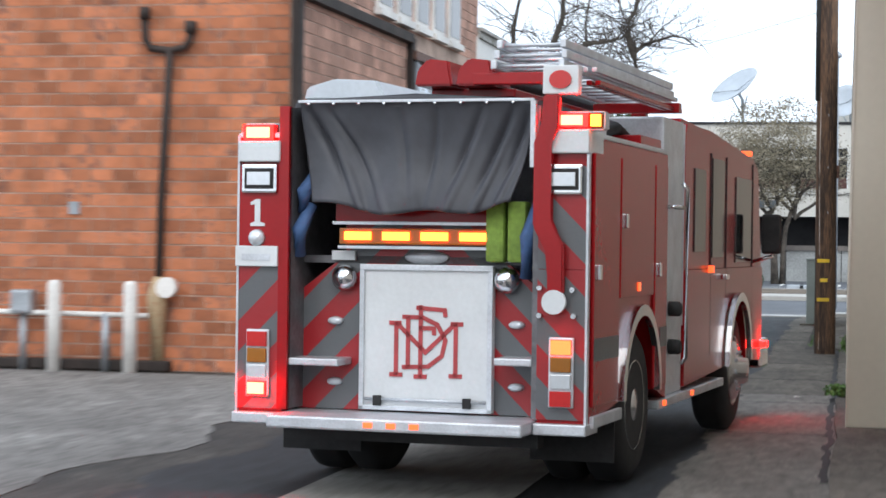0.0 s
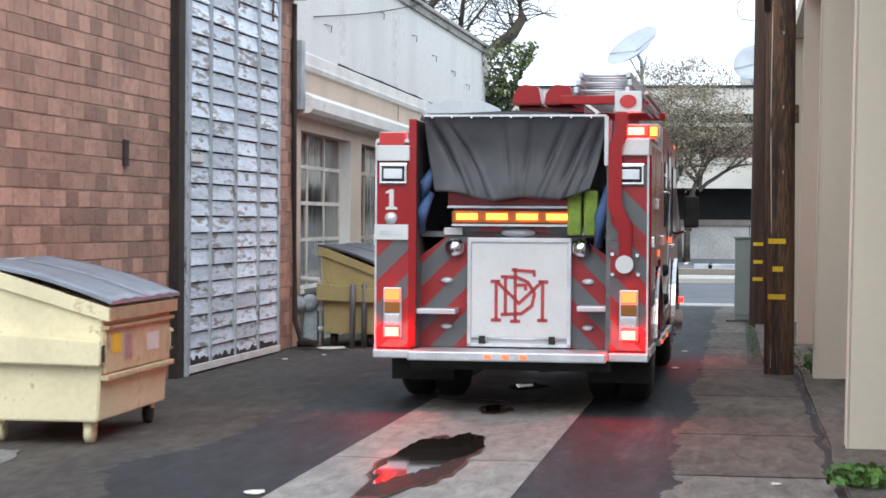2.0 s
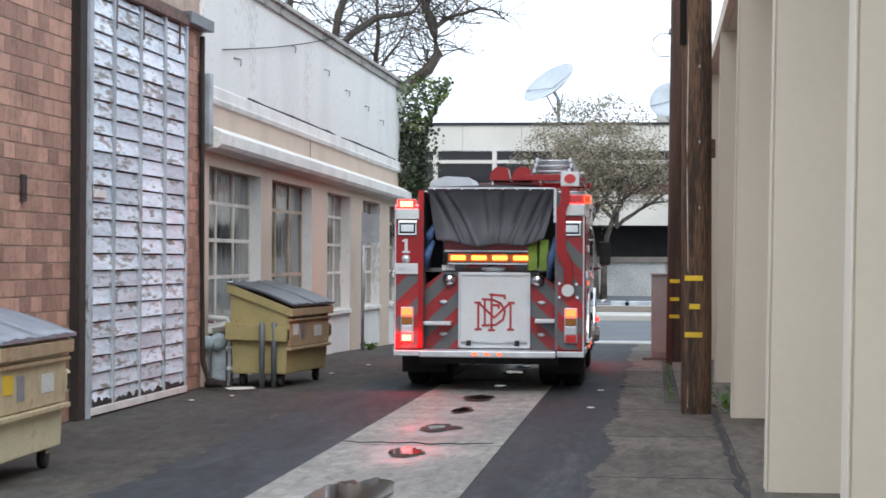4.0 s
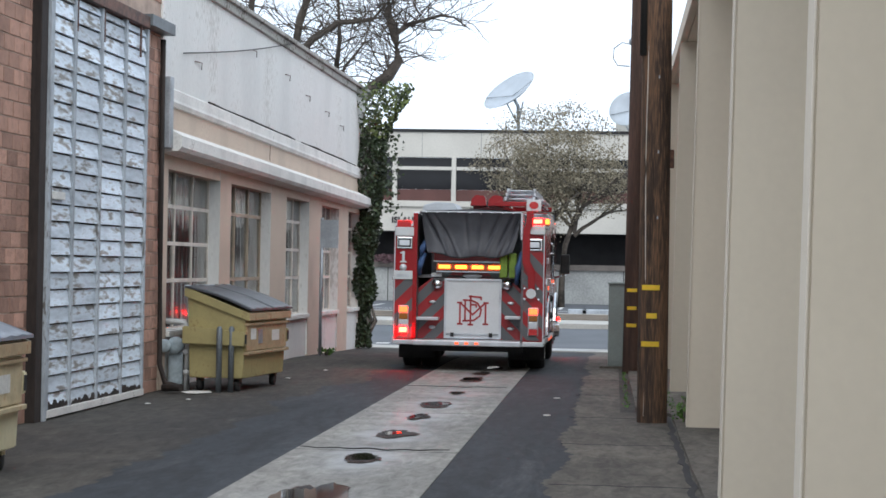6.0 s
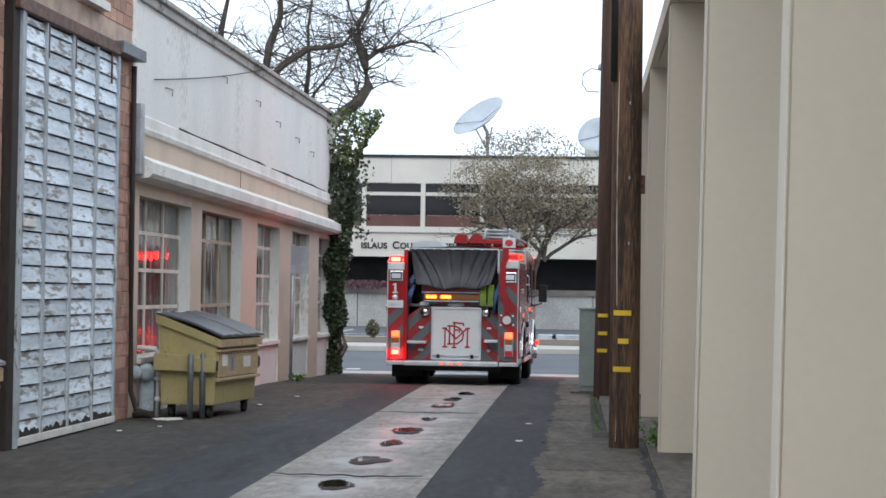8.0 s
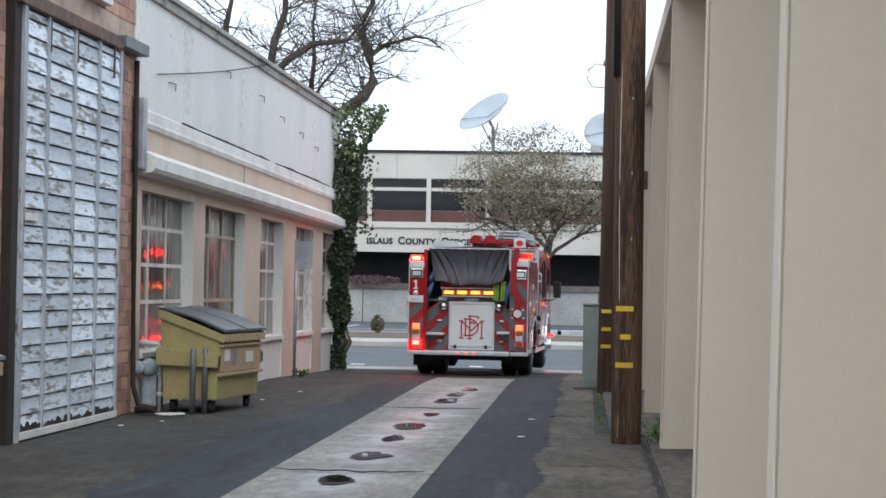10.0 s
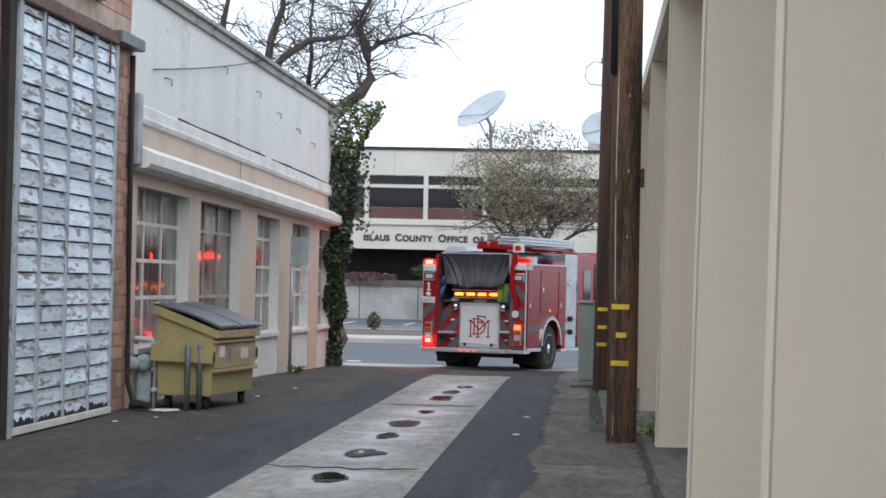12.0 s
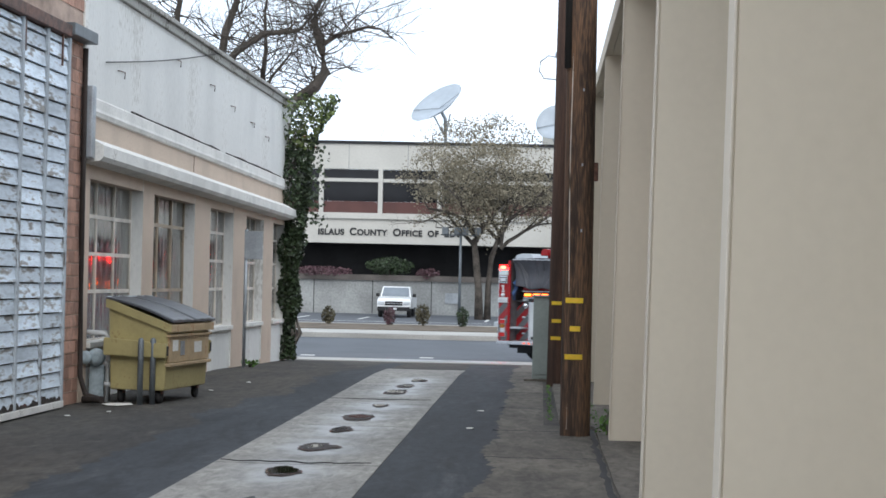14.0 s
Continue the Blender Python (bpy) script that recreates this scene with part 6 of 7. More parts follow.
# ---------------------------------------------------------------- dumpsters: origin on the ground at the middle of the back edge
def make_dumpster(m, paint, front, lid, label, D=0.98):
    """Depth 0.98 along x (high back at x = 0), length 1.83 along y."""
    t = thing("dumpster", label, "dumpster", m)
    L, zb, zf, z0 = 1.83, 1.30, 1.02, 0.17
    bm = bmesh.new()
    prism(bm, [(0.04, z0), (D - 0.06, z0), (D - 0.02, zf - 0.02), (0.0, zb - 0.02)], -L / 2 + 0.02, L / 2 - 0.02, axis="y")
    bmesh.ops.bevel(bm, geom=list(bm.edges), offset=0.012, segments=2, affect="EDGES")
    part("tub", bm, paint, t)
    for s in (-1, 1):
        y = s * (L / 2 - 0.02)
        bm = bmesh.new()
        prism(bm, [(-0.03, 0.60), (D - 0.02, 0.58), (D - 0.01, 0.74), (D - 0.02, 0.76), (-0.03, 0.82)], min(y, y + 0.10 * s), max(y, y + 0.10 * s), axis="y")
        bmesh.ops.bevel(bm, geom=list(bm.edges), offset=0.01, segments=2, affect="EDGES")
        part("fork_sleeve", bm, paint, t, "solid fork sleeve with its hollow painted dark")
        # near-black plate painted on for the shade inside the sleeve
        boxpart("sleeve_mouth", (D - 0.012, D - 0.006, min(y, y + 0.08 * s) + 0.008, max(y, y + 0.08 * s) - 0.008, 0.61, 0.73), M_SHADE, t)
        bm = bmesh.new()
        prism(bm, [(-0.03, zb - 0.10), (D + 0.03, zf - 0.12), (D + 0.03, zf - 0.02), (-0.03, zb + 0.02)], min(y, y + 0.035 * s), max(y, y + 0.035 * s), axis="y")
        part("end_rim", bm, paint, t)
    boxpart("front_panel", (D - 0.035, D - 0.012, -L / 2 + 0.05, L / 2 - 0.05, 0.52, 0.86), front, t, "scuffed front panel", bevel=0.006)
    boxpart("front_rim", (D - 0.03, D + 0.04, -L / 2, L / 2, zf - 0.12, zf - 0.02), M_TANSTEEL, t, "tan front rim", bevel=0.01)
    boxpart("front_rib", (D - 0.05, D + 0.02, -L / 2 + 0.02, L / 2 - 0.02, 0.47, 0.51), front, t, bevel=0.008)
    boxpart("front_rib", (D - 0.04, D + 0.02, -L / 2 + 0.02, L / 2 - 0.02, 0.84, 0.87), M_TANSTEEL, t, bevel=0.006)
    for y0, y1, z0_, z1_, mt in ((-0.72, -0.50, 0.66, 0.80, M_YELLOW if paint is M_CREAM else M_TRIM), (-0.40, -0.22, 0.60, 0.78, M_STEEL), (0.20, 0.52, 0.62, 0.76, M_TRIM)):
        boxpart("sticker", (D - 0.011, D - 0.007, y0, y1, z0_, z1_), mt, t, "faded sticker")
    for s in (-1, 1):
        bm = bmesh.new()
        n = 12
        top, und = [], []
        y0, y1 = (0.008, L / 2 + 0.02) if s > 0 else (-L / 2 - 0.02, -0.008)
        for i in range(n + 1):
            u = i / n
            x = -0.03 + (D + 0.08) * u
            z = zb + 0.03 + (zf - zb) * u + 0.035 * math.sin(math.pi * u)
            top.append([bm.verts.new((x, y0 + (y1 - y0) * j / 6, z + (0.014 if j in (2, 4) else 0.0))) for j in range(7)])
            und.append([bm.verts.new((x, y0 + (y1 - y0) * j / 6, z - 0.025)) for j in range(7)])
        for a, b in ((top, 1), (und, -1)):
            for p, q in zip(a, a[1:]):
                for j in range(6):
                    f = bm.faces.new((p[j], p[j + 1], q[j + 1], q[j]))
                    f.smooth = True
        for i in range(n):
            bm.faces.new((top[i][0], top[i + 1][0], und[i + 1][0], und[i][0]))
            bm.faces.new((top[i][6], top[i + 1][6], und[i + 1][6], und[i][6]))
        bm.faces.new(top[0] + und[0][::-1]), bm.faces.new(top[n] + und[n][::-1])
        part("lid", bm, lid, t, "ribbed plastic lid")
    part("hinge_rod", tube(bmesh.new(), [(-0.03, -L / 2, zb + 0.02), (-0.03, L / 2, zb + 0.02)], 0.018, 8), M_STEEL, t)
    for x in (0.14, D - 0.16):
        for y in (-L / 2 + 0.16, L / 2 - 0.16):
            c = new("caster")
            c.parent = t
            c.matrix_basis = pose(x, y, 0)
            part("roller", lathe(bmesh.new(), [(0.03, -0.03), (0.08, -0.028), (0.085, 0.0), (0.08, 0.028), (0.03, 0.03)], 16, "x", (0, 0, 0.085)), M_BLACK if y > 0 or lid is M_LID_DARK else paint, c)
            boxpart("fork", (-0.045, 0.045, -0.04, 0.04, 0.12, 0.175), M_IRON if lid is M_LID_DARK else paint, c, bevel=0.006)
    return t


make_dumpster(pose(-5.56, 14.12, 0, 0, 0, 1.0), M_CREAM, M_TANCREAM, M_LID, "cream steel dumpster with a grey plastic lid")
make_dumpster(pose(-5.31, 25.55, 0, 0, 0, -7.0), M_OLIVE, M_TANSTEEL, M_LID_DARK, "olive-yellow steel dumpster with a dark plastic lid", 0.80)


# ---------------------------------------------------------------- plants
def leaves(bm, spots, size, rng):
    for p in spots:
        q = Euler((rng.uniform(0, 6.3), rng.uniform(0, 6.3), rng.uniform(0, 6.3))).to_matrix()
        s = size * rng.uniform(0.6, 1.4)
        a = [bm.verts.new(Vector(p) + q @ Vector(v) * s) for v in ((0, -0.5, 0), (0.42, 0.0, 0.08), (0, 0.6, 0), (-0.42, 0.0, 0.08))]
        bm.faces.new(a)


def make_ivy():
    rng = random.Random(11)
    t = thing("ivy", "dense dark green ivy climbing the building's far corner", "ivy", pose(-5.30, 41.35, -0.1))
    bm = bmesh.new()
    for k in range(9):
        pts = [(rng.uniform(-0.25, 0.25) + 0.1 * math.sin(z + k), rng.uniform(-0.1, 0.25), z) for z in [i * 0.55 for i in range(10)]]
        tube(bm, pts, [0.05 - 0.004 * i for i in range(10)], 5)
    part("stem", bm, M_BARK, t, "woody ivy stems")
    dark, light = [], []
    while len(dark) < 8000:
        z = rng.uniform(0, 5.55)
        r = 0.18 + 0.36 * max(0, (z - 1.6) / 3.6) ** 1.1 + 0.16 * noise.noise((z * 1.3, 0.3, 4.0))
        if z > 4.6:
            r *= 1 + 0.5 * (z - 4.6) - 0.9 * max(0, z - 5.15)
        a, d = rng.uniform(0, 6.3), rng.uniform(0.55, 1.0) ** 0.5
        k = 1 + 0.45 * noise.noise((math.cos(a) * 1.5, math.sin(a) * 1.5, z * 1.6))
        x, y = math.cos(a) * r * d * k + 0.05 * max(0, z - 2.2), math.sin(a) * r * d * k * 1.1
        (light if z > 4.4 and rng.random() < 0.55 else dark).append((x, y, z))
    for _ in range(220):
        z = rng.uniform(2.8, 4.6)
        dark.append((0.42 + rng.uniform(0, 0.40) * rng.random(), rng.uniform(-0.4, 0.4), z))
    bm = bmesh.new()
    leaves(bm, dark, 0.08, rng)
    tagged(part("foliage", bm, M_LEAF, t, "dark ivy leaves"), kind="stuff")
    bm = bmesh.new()
    leaves(bm, light, 0.08, rng)
    tagged(part("young_foliage", bm, M_LEAF_LIGHT, t, "lighter leaves towards the top"), kind="stuff")


make_ivy()


def grow(bm, p, d, length, r, depth, rng, droop=0.0, tips=None, kink=0.35, split=(2, 3), seg=6):
    """A limb that bends as it goes, and its branches."""
    pts, radii, n = [Vector(p)], [r], 6
    d = Vector(d).normalized()
    for i in range(n):
        d = (d + Vector((rng.uniform(-1, 1), rng.uniform(-1, 1), rng.uniform(-1, 1) - droop)) * kink).normalized()
        pts.append(pts[-1] + d * length / n)
        radii.append(r * (1 - 0.5 * (i + 1) / n))
    tube(bm, pts, radii, seg if depth > 1 else 4, caps=False)
    if depth == 0:
        if tips is not None:
            tips += pts[1:]
        return
    for k in range(rng.randint(*split) + 1):
        i = rng.randint(2, n)
        out = (d * 0.6 + Vector((rng.uniform(-1, 1), rng.uniform(-1, 1), rng.uniform(-0.4, 0.9)))).normalized()
        grow(bm, pts[i], out, length * rng.uniform(0.5, 0.78), radii[i] * 0.62, depth - 1, rng, droop, tips, kink, split, seg)


def make_bare_tree():
    rng = random.Random(21)
    t = thing("bare_tree", "large leafless tree behind the low building", "tree", pose(-8.6, 51.0, -0.1))
    bm = bmesh.new()
    tube(bm, [(0, 0, 0), (0.1, 0.1, 2.0), (0.0, 0, 4.2), (0.2, 0, 5.6)], [0.45, 0.36, 0.32, 0.27], 12)
    part("trunk", bm, M_BARK, t)
    # main limbs by their bends, then free branches
    limbs = [
        ([(0.2, 0, 4.4), (1.4, -0.6, 5.3), (2.35, -1, 6.25), (2.75, -1, 6.55), (3.0, -1, 6.95), (2.9, -1, 7.5), (2.68, -1, 8.2), (2.75, -1, 8.6), (2.95, -1, 8.95), (3.1, -1, 10.2)], 0.15),
        ([(2.85, -1, 7.6), (3.05, -1, 7.72), (3.3, -1, 7.88), (4.05, -1, 8.1), (4.4, -1, 8.05), (4.8, -1, 7.75)], 0.055),
        ([(0.1, -0.5, 5.2), (0.3, -1, 6.9), (0.75, -1, 7.45), (1.44, -1, 7.9), (1.9, -1, 7.93), (2.3, -1, 7.97), (2.7, -1, 8.45)], 0.10),
        ([(0.1, -0.3, 5.0), (0.3, -1, 7.0), (0.43, -1, 7.95), (0.7, -1, 8.7), (0.7, -1, 9.6), (0.9, -1, 10.8)], 0.12),
        ([(0.0, 0.1, 5.1), (-0.9, -0.4, 7.2), (-0.9, -0.6, 8.4), (-0.7, -0.6, 9.4), (-0.8, -0.6, 11.0)], 0.10),
        ([(0.4, 0, 5.4), (1.2, 0.2, 6.6), (1.3, 0.2, 7.6), (1.25, 0.2, 8.6), (1.5, 0.3, 10.5)], 0.07),
        ([(0.4, 0, 5.2), (1.2, -0.4, 6.0), (1.6, -0.8, 6.8), (2.1, -0.9, 7.4), (2.3, -0.9, 8.2)], 0.05),
    ]
    for k, (path, thick) in enumerate(limbs):
        bm = bmesh.new()
        r = [1.35 * thick * (1 - 0.82 * i / (len(path) - 1)) for i in range(len(path))]
        tube(bm, path, r, 8)
        for i in range(1, len(path)):
            for _ in range(8):
                p = Vector(path[i - 1]).lerp(Vector(path[i]), rng.random())
                d = Vector((rng.uniform(-1.2, 1.2), rng.uniform(-0.8, 0.8), rng.uniform(-0.3, 1.2)))
                grow(bm, p, d, rng.uniform(0.7, 1.5), min(0.020, 0.004 + r[i] * 0.35), 2, rng, 0.03, kink=0.34, split=(2, 3), seg=4)
        part("limb", bm, M_DARKBARK, t)


make_bare_tree()


def make_street_tree():
    rng = random.Random(5)
    t = thing("street_tree", "tree with sparse dry olive-brown leaves by the office", "tree", pose(-2.75, 88.5, -0.15))
    bm = bmesh.new()
    tips = []
    tube(bm, [(0, 0, 0), (-0.05, 0, 1.4), (-0.2, 0, 2.8), (-0.3, 0, 3.6)], [0.22, 0.17, 0.15, 0.12], 10)
    tube(bm, [(0.36, 0.2, 0), (0.38, 0.1, 1.5), (0.5, 0, 2.8), (0.9, 0, 4.0)], [0.17, 0.14, 0.12, 0.09], 8)
    part("trunk", bm, M_DARKBARK, t, "grey double trunk")
    bm = bmesh.new()
    for a in range(11):
        ang = a * 2.4
        grow(bm, (-0.25 if a % 2 else 0.9, 0, 3.2 + 0.08 * a), (math.cos(ang) * 1.1, math.sin(ang) * 0.7, 1.0), rng.uniform(2.4, 3.2), 0.10, 3, rng, 0.0, tips, kink=0.22, split=(2, 2), seg=5)
    tagged(part("branch", bm, M_DARKBARK, t), kind="stuff")
    bm = bmesh.new()
    pts = []
    for p in tips:
        if ((p.x - 0.0) / 3.7) ** 2 + (p.y / 3.6) ** 2 + ((p.z - 6.3) / 3.3) ** 2 < 1.1 and p.z > 2.8:
            for _ in range(5):
                pts.append((p.x + rng.gauss(0, 0.2), p.y + rng.gauss(0, 0.2), p.z + rng.gauss(0, 0.16)))
    while len(pts) < 34000:
        v = Vector((rng.gauss(0, 1), rng.gauss(0, 1), rng.gauss(0, 1))).normalized() * rng.uniform(0.35, 1.0)
        if noise.noise(v * 3.2) > 0.02:
            pts.append((v.x * 3.5 + 0.05, v.y * 3.2, 6.2 + v.z * (3.1 if v.z > 0 else 2.6)))
    rng.shuffle(pts)
    leaves(bm, pts[:25000], 0.08, rng)
    tagged(part("foliage", bm, M_SEED, t, "sparse dry leaves"), kind="stuff")
    # far bare crowns behind the roof
    for x, y, h in ((-7.0, 118, 10.6), (-1.5, 121, 10.9), (4.0, 119, 10.4), (-12, 122, 10.0)):
        f = thing("far_tree", "distant bare tree behind the office roof", "tree", pose(x, y, -0.2), group="distant trees")
        bm = bmesh.new()
        tube(bm, [(0, 0, 0), (0, 0, 5.5)], [0.3, 0.2], 8)
        part("trunk", bm, M_BARK, f)
        bm = bmesh.new()
        for a in range(9):
            grow(bm, (0, 0, 4.6 + a * 0.15), (math.cos(a * 2.4), math.sin(a * 2.4), 1.3), h * 0.32, 0.09, 2, rng, 0, None, 0.25, (3, 4), 4)
        tagged(part("branch", bm, M_BARK, f), kind="stuff")


make_street_tree()


def make_shrubs():
    rng = random.Random(8)

    def bush(x, y, z, w, h, n, mat, label, size=0.07, name="shrub"):
        t = thing(name, label, "shrub", pose(x, y, z), group="")
        bm = bmesh.new()
        for k in range(5):
            tube(bm, [(0, 0, 0), (rng.uniform(-w, w) * 0.3, rng.uniform(-w, w) * 0.3, h * 0.7)], [0.025, 0.01], 5)
        part("stems", bm, M_BARK, t)
        bm = bmesh.new()
        pts = []
        while len(pts) < n:
            p = Vector((rng.uniform(-1, 1), rng.uniform(-1, 1), rng.uniform(0, 1)))
            if p.x ** 2 + p.y ** 2 + (p.z * 2 - 1) ** 2 < 1 + 0.5 * noise.noise(p * 2.5 + Vector((x, y, 0))):
                pts.append((p.x * w / 2, p.y * w / 2, p.z * h))
        leaves(bm, pts, size, rng)
        tagged(part("foliage", bm, mat, t), kind="stuff")

    bush(-7.35, 68.4, 0.0, 0.45, 0.62, 420, M_SHRUB, "small dry brown shrub in the planting strip")
    bush(-5.25, 68.6, 0.0, 0.42, 0.62, 420, M_PURPLE, "small red-brown shrub in the planting strip")
    bush(-4.1, 68.9, 0.0, 0.52, 0.78, 520, M_SHRUB, "leggy dry shrub in the planting strip")
    bush(-2.7, 68.6, 0.0, 0.46, 0.70, 420, M_LEAF, "small green shrub in the planting strip")
    bush(-7.5, 97.6, 1.78, 2.4, 0.9, 1500, M_LEAF, "low green shrub on the office ledge", 0.11)
    bush(-5.6, 97.4, 1.55, 1.2, 0.6, 700, M_PURPLE, "purple-brown shrub on the office ledge", 0.1)
    bush(-10.8, 97.5, 1.62, 3.0, 0.55, 1200, M_PURPLE, "trailing purple-brown shrub on the office ledge", 0.1)
    bush(0.68, 11.75, 0.05, 0.44, 0.13, 300, M_WEED, "green weed growing at the kerb", 0.05, "weed")
    bush(0.74, 20.85, 0.05, 0.16, 0.30, 60, M_WEED, "thin grass tuft beside the utility pole", 0.06, "weed")
    bush(-5.20, 35.4, 0.0, 0.35, 0.12, 70, M_WEED, "small weed at the wall's foot", 0.06, "weed")
    t = thing("moss_line", "thin line of green moss along the kerb joint", "moss", kind="stuff")
    bm = bmesh.new()
    pts = [(0.14 + rng.gauss(0, 0.02), y, fall(y) + 0.03) for y in [23.2 + 8.5 * rng.random() for _ in range(140)]]
    pts += [(0.66 + rng.gauss(0, 0.03), y, 0.055) for y in [21.2 + 5 * rng.random() for _ in range(80)]]
    leaves(bm, pts, 0.025, rng)
    part("moss", bm, M_WEED, t)
    # litter
    for k, (x, y, w) in enumerate(((-5.2, 24.2, 0.34), (-0.75, 21.8, 0.10), (-0.72, 24.7, 0.08), (-4.6, 27.6, 0.07), (-4.4, 29.9, 0.06), (0.2, 12.0, 0.07), (-5.0, 22.9, 0.05), (-5.3, 22.1, 0.06), (-2.9, 11.0, 0.12))):
        bm = bmesh.new()
        o = [(math.cos(a) * w * rng.uniform(0.4, 0.7), math.sin(a) * w * rng.uniform(0.5, 1.0)) for a in [i * 1.047 for i in range(6)]]
        prism(bm, o, 0.012, 0.018, axis="z")
        tagged(part("litter", bm, M_TRIM, m=pose(x, y, fall(y))), "scrap of pale litter on the ground", "litter", "litter in the alley")


make_shrubs()


# ---------------------------------------------------------------- parked pickup, car park lamp
def make_pickup():
    t = thing("pickup_truck", "white pickup truck parked nose out in the car park", "pickup truck", pose(-6.62, 89.0, -0.138) @ Matrix.Scale(0.88, 4))
    W = 0.86
    bm = bmesh.new()
    prism(bm, [(0.0, 0.42), (0.05, 0.85), (0.25, 0.98), (1.25, 1.05), (5.0, 1.05), (5.05, 0.45)], -W, W)
    bmesh.ops.bevel(bm, geom=list(bm.edges), offset=0.05, segments=2, affect="EDGES")
    part("body", bm, M_CARWHITE, t)
    bm = bmesh.new()
    lo, hi = [(-0.80, 1.2), (0.80, 1.2), (0.80, 3.1), (-0.80, 3.1)], [(-0.70, 1.80), (0.70, 1.80), (0.70, 2.9), (-0.70, 2.9)]
    a, b = [bm.verts.new((x, y, 1.04)) for x, y in lo], [bm.verts.new((x, y, 1.58)) for x, y in hi]
    for i in range(4):
        bm.faces.new((a[i], a[(i + 1) % 4], b[(i + 1) % 4], b[i]))
    bm.faces.new(b), bm.faces.new(a[::-1])
    part("cab", bm, M_CARWHITE, t)
    bm = bmesh.new()
    vs = [bm.verts.new(p) for p in ((-0.72, 1.21, 1.07), (0.72, 1.21, 1.07), (0.64, 1.71, 1.53), (-0.64, 1.71, 1.53), (-0.72, 1.30, 1.07), (0.72, 1.30, 1.07), (0.64, 1.80, 1.53), (-0.64, 1.80, 1.53))]
    for q in ((0, 1, 2, 3), (7, 6, 5, 4), (0, 4, 5, 1), (1, 5, 6, 2), (2, 6, 7, 3), (3, 7, 4, 0)):
        bm.faces.new([vs[i] for i in q])
    part("windscreen", bm, M_SCREEN, t, "windscreen, its base painted pale for the mirrored sky")
    boxpart("grille", (-0.45, 0.45, -0.02, 0.06, 0.62, 0.82), M_BLACK, t, bevel=0.01)
    boxpart("grille_bar", (-0.47, 0.47, -0.03, 0.0, 0.70, 0.735), M_CHROME, t)
    boxpart("bumper", (-0.84, 0.84, -0.09, 0.10, 0.34, 0.55), M_BLACK, t, "dark lower bumper", bevel=0.02)
    boxpart("plate", (-0.16, 0.16, -0.10, -0.09, 0.40, 0.50), M_WHITE, t)
    for s in (-1, 1):
        boxpart("headlight", (min(0.5 * s, 0.82 * s), max(0.5 * s, 0.82 * s), -0.03, 0.1, 0.66, 0.82), M_CLEAR, t, bevel=0.02)
        boxpart("mirror", (min(0.86 * s, 1.04 * s), max(0.86 * s, 1.04 * s), 1.45, 1.55, 1.05, 1.22), M_BLACK, t, bevel=0.02)
        for y in (0.85, 4.0):
            w = part("wheel", lathe(bmesh.new(), [(0.18, -0.11), (0.33, -0.10), (0.35, 0), (0.33, 0.10), (0.18, 0.11)], 20, "x", (0, 0, 0)), M_BLACK, t, m=pose(0.74 * s, y, 0.35))
    l = thing("car_park_lamp", "grey steel lamp post with four floodlights", "lamp post", pose(-3.62, 88.0, -0.14))
    part("pole", tube(bmesh.new(), [(0, 0, 0), (0, 0, 4.0)], [0.07, 0.055]), M_LAMP, l)
    part("arm", tube(bmesh.new(), [(-0.9, 0, 3.75), (0.9, 0, 3.75)], 0.03, 6), M_LAMP, l)
    for x in (-0.7, -0.15, 0.2, 0.75):
        boxpart("floodlight", (x - 0.14, x + 0.14, -0.12, 0.12, 3.78, 4.1), M_LAMP, l, bevel=0.02)
    for x, s in ((-1.2, 1.0), (-1.7, 0.7)):
        tagged(part("timber_stack", box(bmesh.new(), x, x + s, 72.5, 73.2, -0.14, 0.12, 0.03), M_BATTEN), "low stack of weathered timber by the car park", "timber")
    tagged(part("office_notice", box(bmesh.new(), -4.7, -4.0, 97.05, 97.09, 0.45, 0.95), M_STEEL), "small blue-grey notice on the retaining wall", "notice")


make_pickup()

# ---------------------------------------------------------------- brickwork, piece by piece
_side = brick_courses(U0 + 0.12, DOOR[0] - 0.36, 0.0, 8.55)
_side += brick_courses(DOOR[1] + 0.02, 2.41, 0.0, 4.5)
_side += brick_courses(DOOR[0] - 0.3, 2.41, 4.85, 8.5)
lay_bricks(WALL_SIDE, _side, lambda u, z: -7.0 < u < -2.9 and 1.35 < z < 2.75, M_BRICK, M_BRICK_BULK, Matrix.Identity(4))
_front = brick_courses(-8.0, -0.06, 0.0, 8.5)
lay_bricks(WALL_FRONT, _front, lambda u, z: -4.6 < u < -0.1 and 1.0 < z < 2.1, M_ORANGE, M_ORANGE_BULK, pose(0, U0, 0) @ pose(0, 0, 0, 0, 0, -90) @ pose(0, 0, 0))


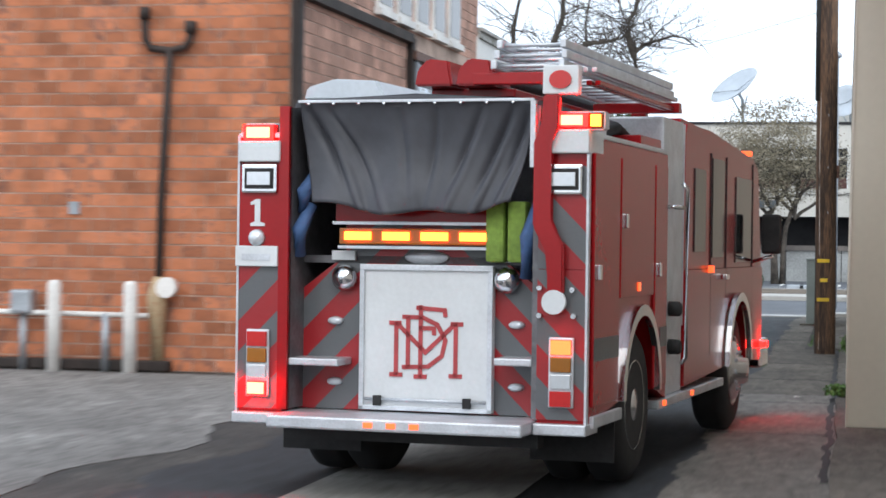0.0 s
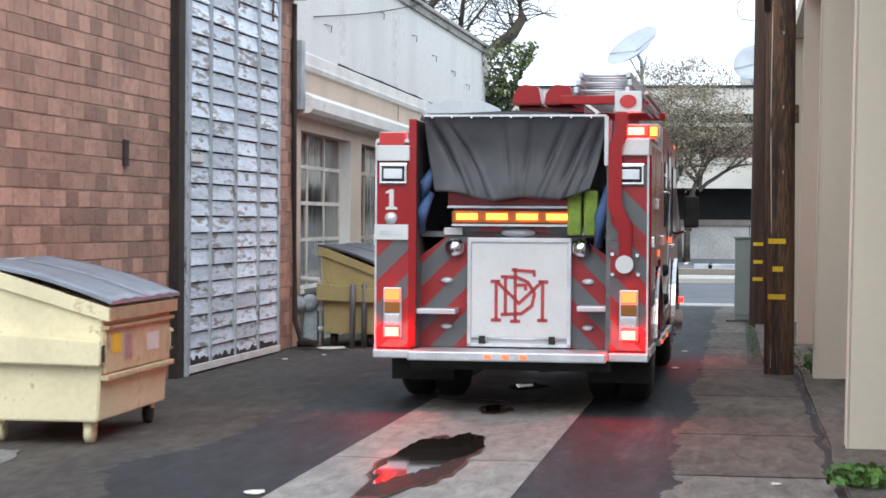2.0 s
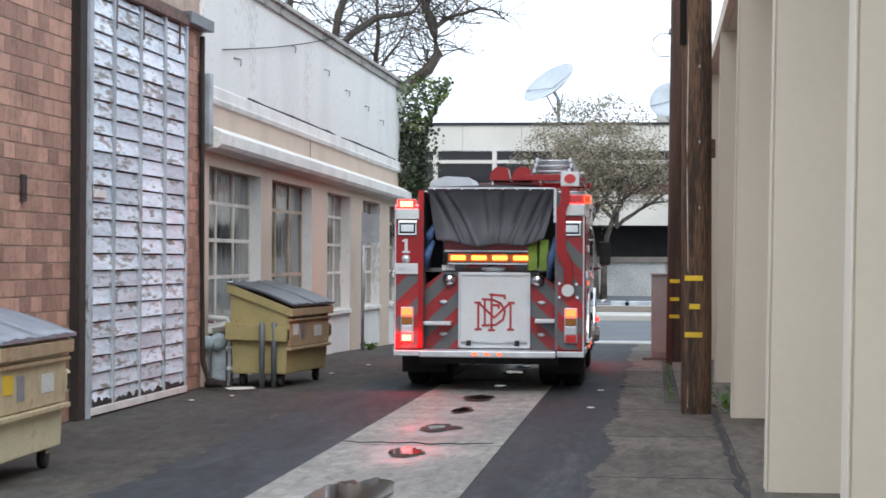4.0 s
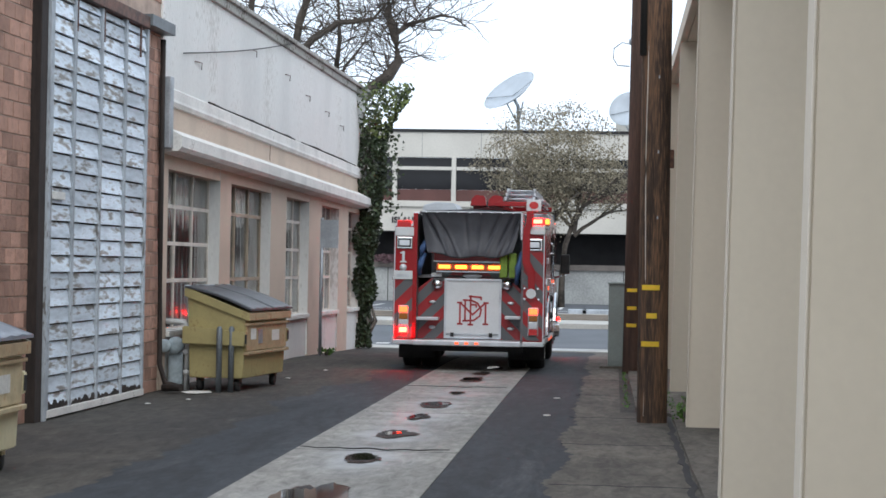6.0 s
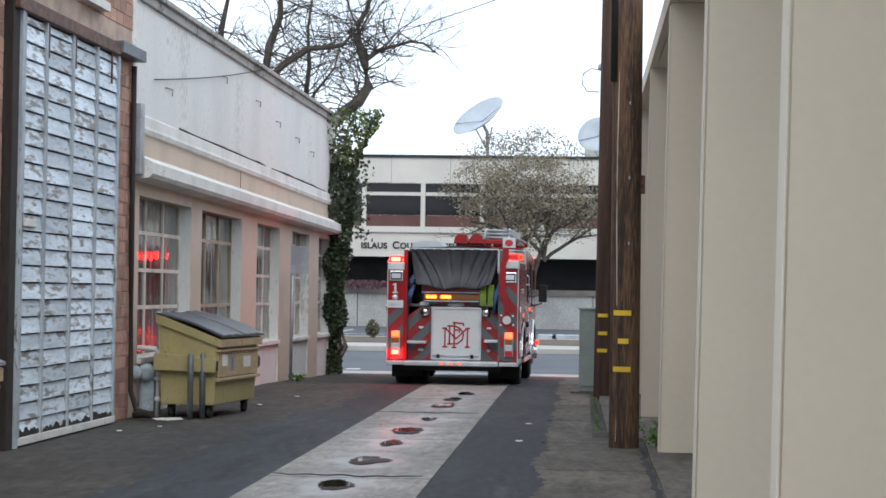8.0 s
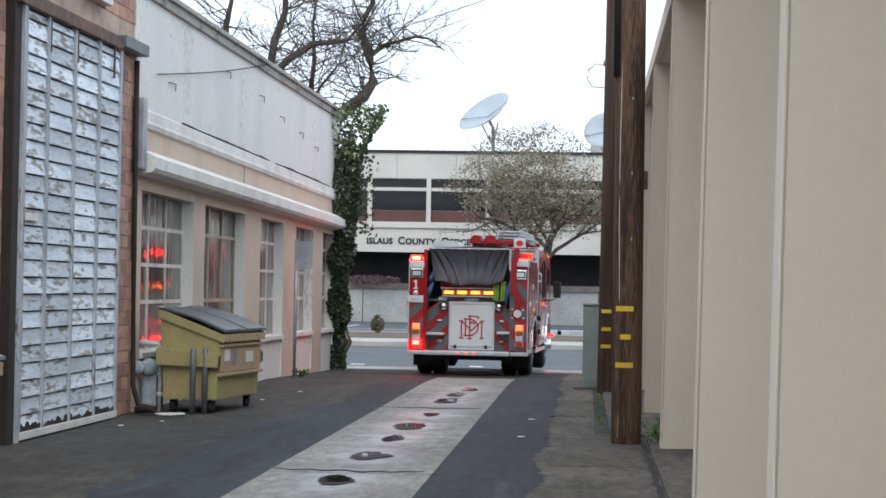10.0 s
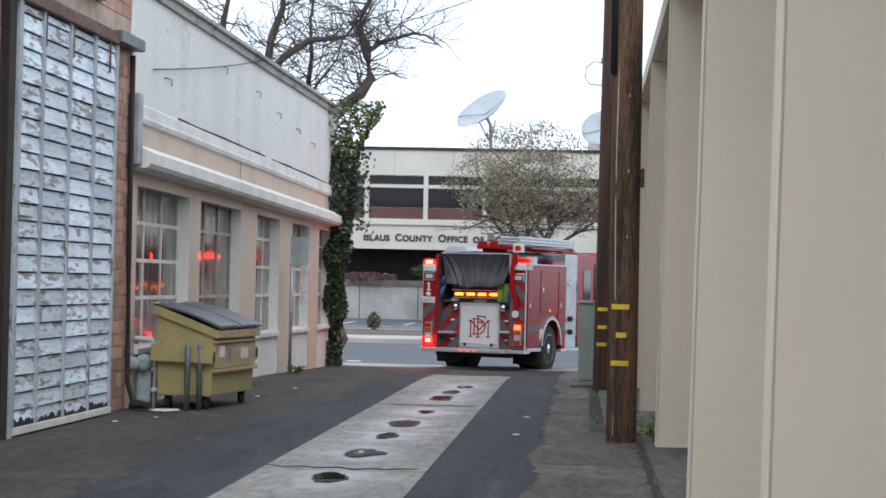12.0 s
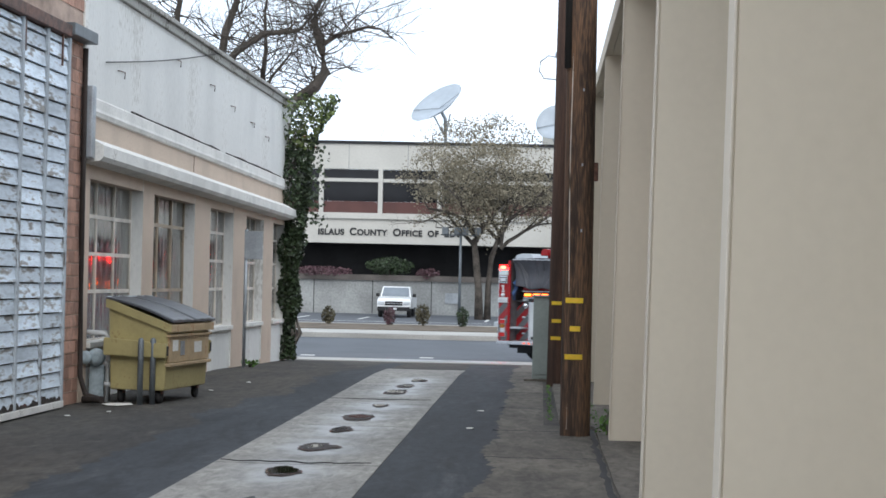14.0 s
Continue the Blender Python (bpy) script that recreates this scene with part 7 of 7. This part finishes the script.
# ---------------------------------------------------------------- motion
TRUCK_ROWS = [  # seconds, x, y, z, heading to the right of the alley
    (0.0, -2.02, 2.26, 0.0, 6.2), (0.5, -1.83, 7.75, 0.0, 3.3), (1.0, -1.97, 11.22, 0.0, 2.0), (1.5, -1.95, 13.88, 0.0, 0.8),
    (2.0, -1.98, 16.27, 0.0, 0.3), (2.5, -1.94, 18.43, 0.0, -0.2), (3.0, -1.96, 20.42, -0.03, -0.7), (3.5, -2.03, 22.4, -0.03, -0.8),
    (4.0, -2.1, 24.41, -0.03, -0.7), (6.5, -2.31, 31.82, -0.077, 0.1), (7.0, -2.3, 32.66, -0.097, 0.2), (7.5, -2.32, 33.67, -0.115, 0.4),
    (8.0, -2.39, 35.19, -0.135, 1.2), (10.5, -2.39, 39.28, -0.142, 3.6), (11.0, -2.43, 40.08, -0.142, 6.5), (11.5, -2.44, 40.85, -0.171, 12.4),
    (12.0, -2.38, 41.66, -0.237, 19.3), (12.5, -2.2, 42.89, -0.304, 26.2), (13.0, -1.9, 45.36, -0.399, 27.5), (13.5, -1.19, 47.07, -0.399, 31.8),
    (14.0, -0.1, 48.4, -0.38, 36.0)]


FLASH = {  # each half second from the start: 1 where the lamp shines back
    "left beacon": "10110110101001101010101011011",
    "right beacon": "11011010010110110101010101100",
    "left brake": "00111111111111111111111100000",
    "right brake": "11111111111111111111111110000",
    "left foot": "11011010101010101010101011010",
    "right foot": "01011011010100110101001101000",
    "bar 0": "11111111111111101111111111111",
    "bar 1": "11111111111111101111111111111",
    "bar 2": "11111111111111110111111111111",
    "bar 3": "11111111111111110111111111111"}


def motions():
    walk(TRUCK, [(t, pose(x, y, z, 0, 0, -h)) for t, x, y, z, h in TRUCK_ROWS])
    # wheels roll by the way that the truck covers
    way, turned, last = [(0.0, 0.0)], 0.0, TRUCK_ROWS[0]
    for r in TRUCK_ROWS[1:]:
        turned += math.degrees(math.hypot(r[1] - last[1], r[2] - last[2]) / 0.53)
        way.append((r[0], turned))
        last = r
    rows = []
    for (t0, a0), (t1, a1) in zip(way, way[1:]):
        n = max(1, math.ceil((a1 - a0) / 70))
        rows += [(t0 + (t1 - t0) * i / n, a0 + (a1 - a0) * i / n) for i in range(n)]
    rows.append(way[-1])
    for wheel, (x, y, z) in WHEELS:
        walk(wheel, [(t, pose(x, y, z, -a, 0, 0)) for t, a in rows])
    # to imitate flashing, the drums turn their glowing side out and in, half a turn a time
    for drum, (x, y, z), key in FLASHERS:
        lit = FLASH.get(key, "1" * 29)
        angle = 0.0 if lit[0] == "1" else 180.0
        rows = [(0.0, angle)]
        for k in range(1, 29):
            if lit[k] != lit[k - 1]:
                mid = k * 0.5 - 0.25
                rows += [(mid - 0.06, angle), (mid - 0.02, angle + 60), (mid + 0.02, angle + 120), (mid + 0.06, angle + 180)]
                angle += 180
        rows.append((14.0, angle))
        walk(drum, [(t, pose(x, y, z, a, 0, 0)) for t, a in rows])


motions()
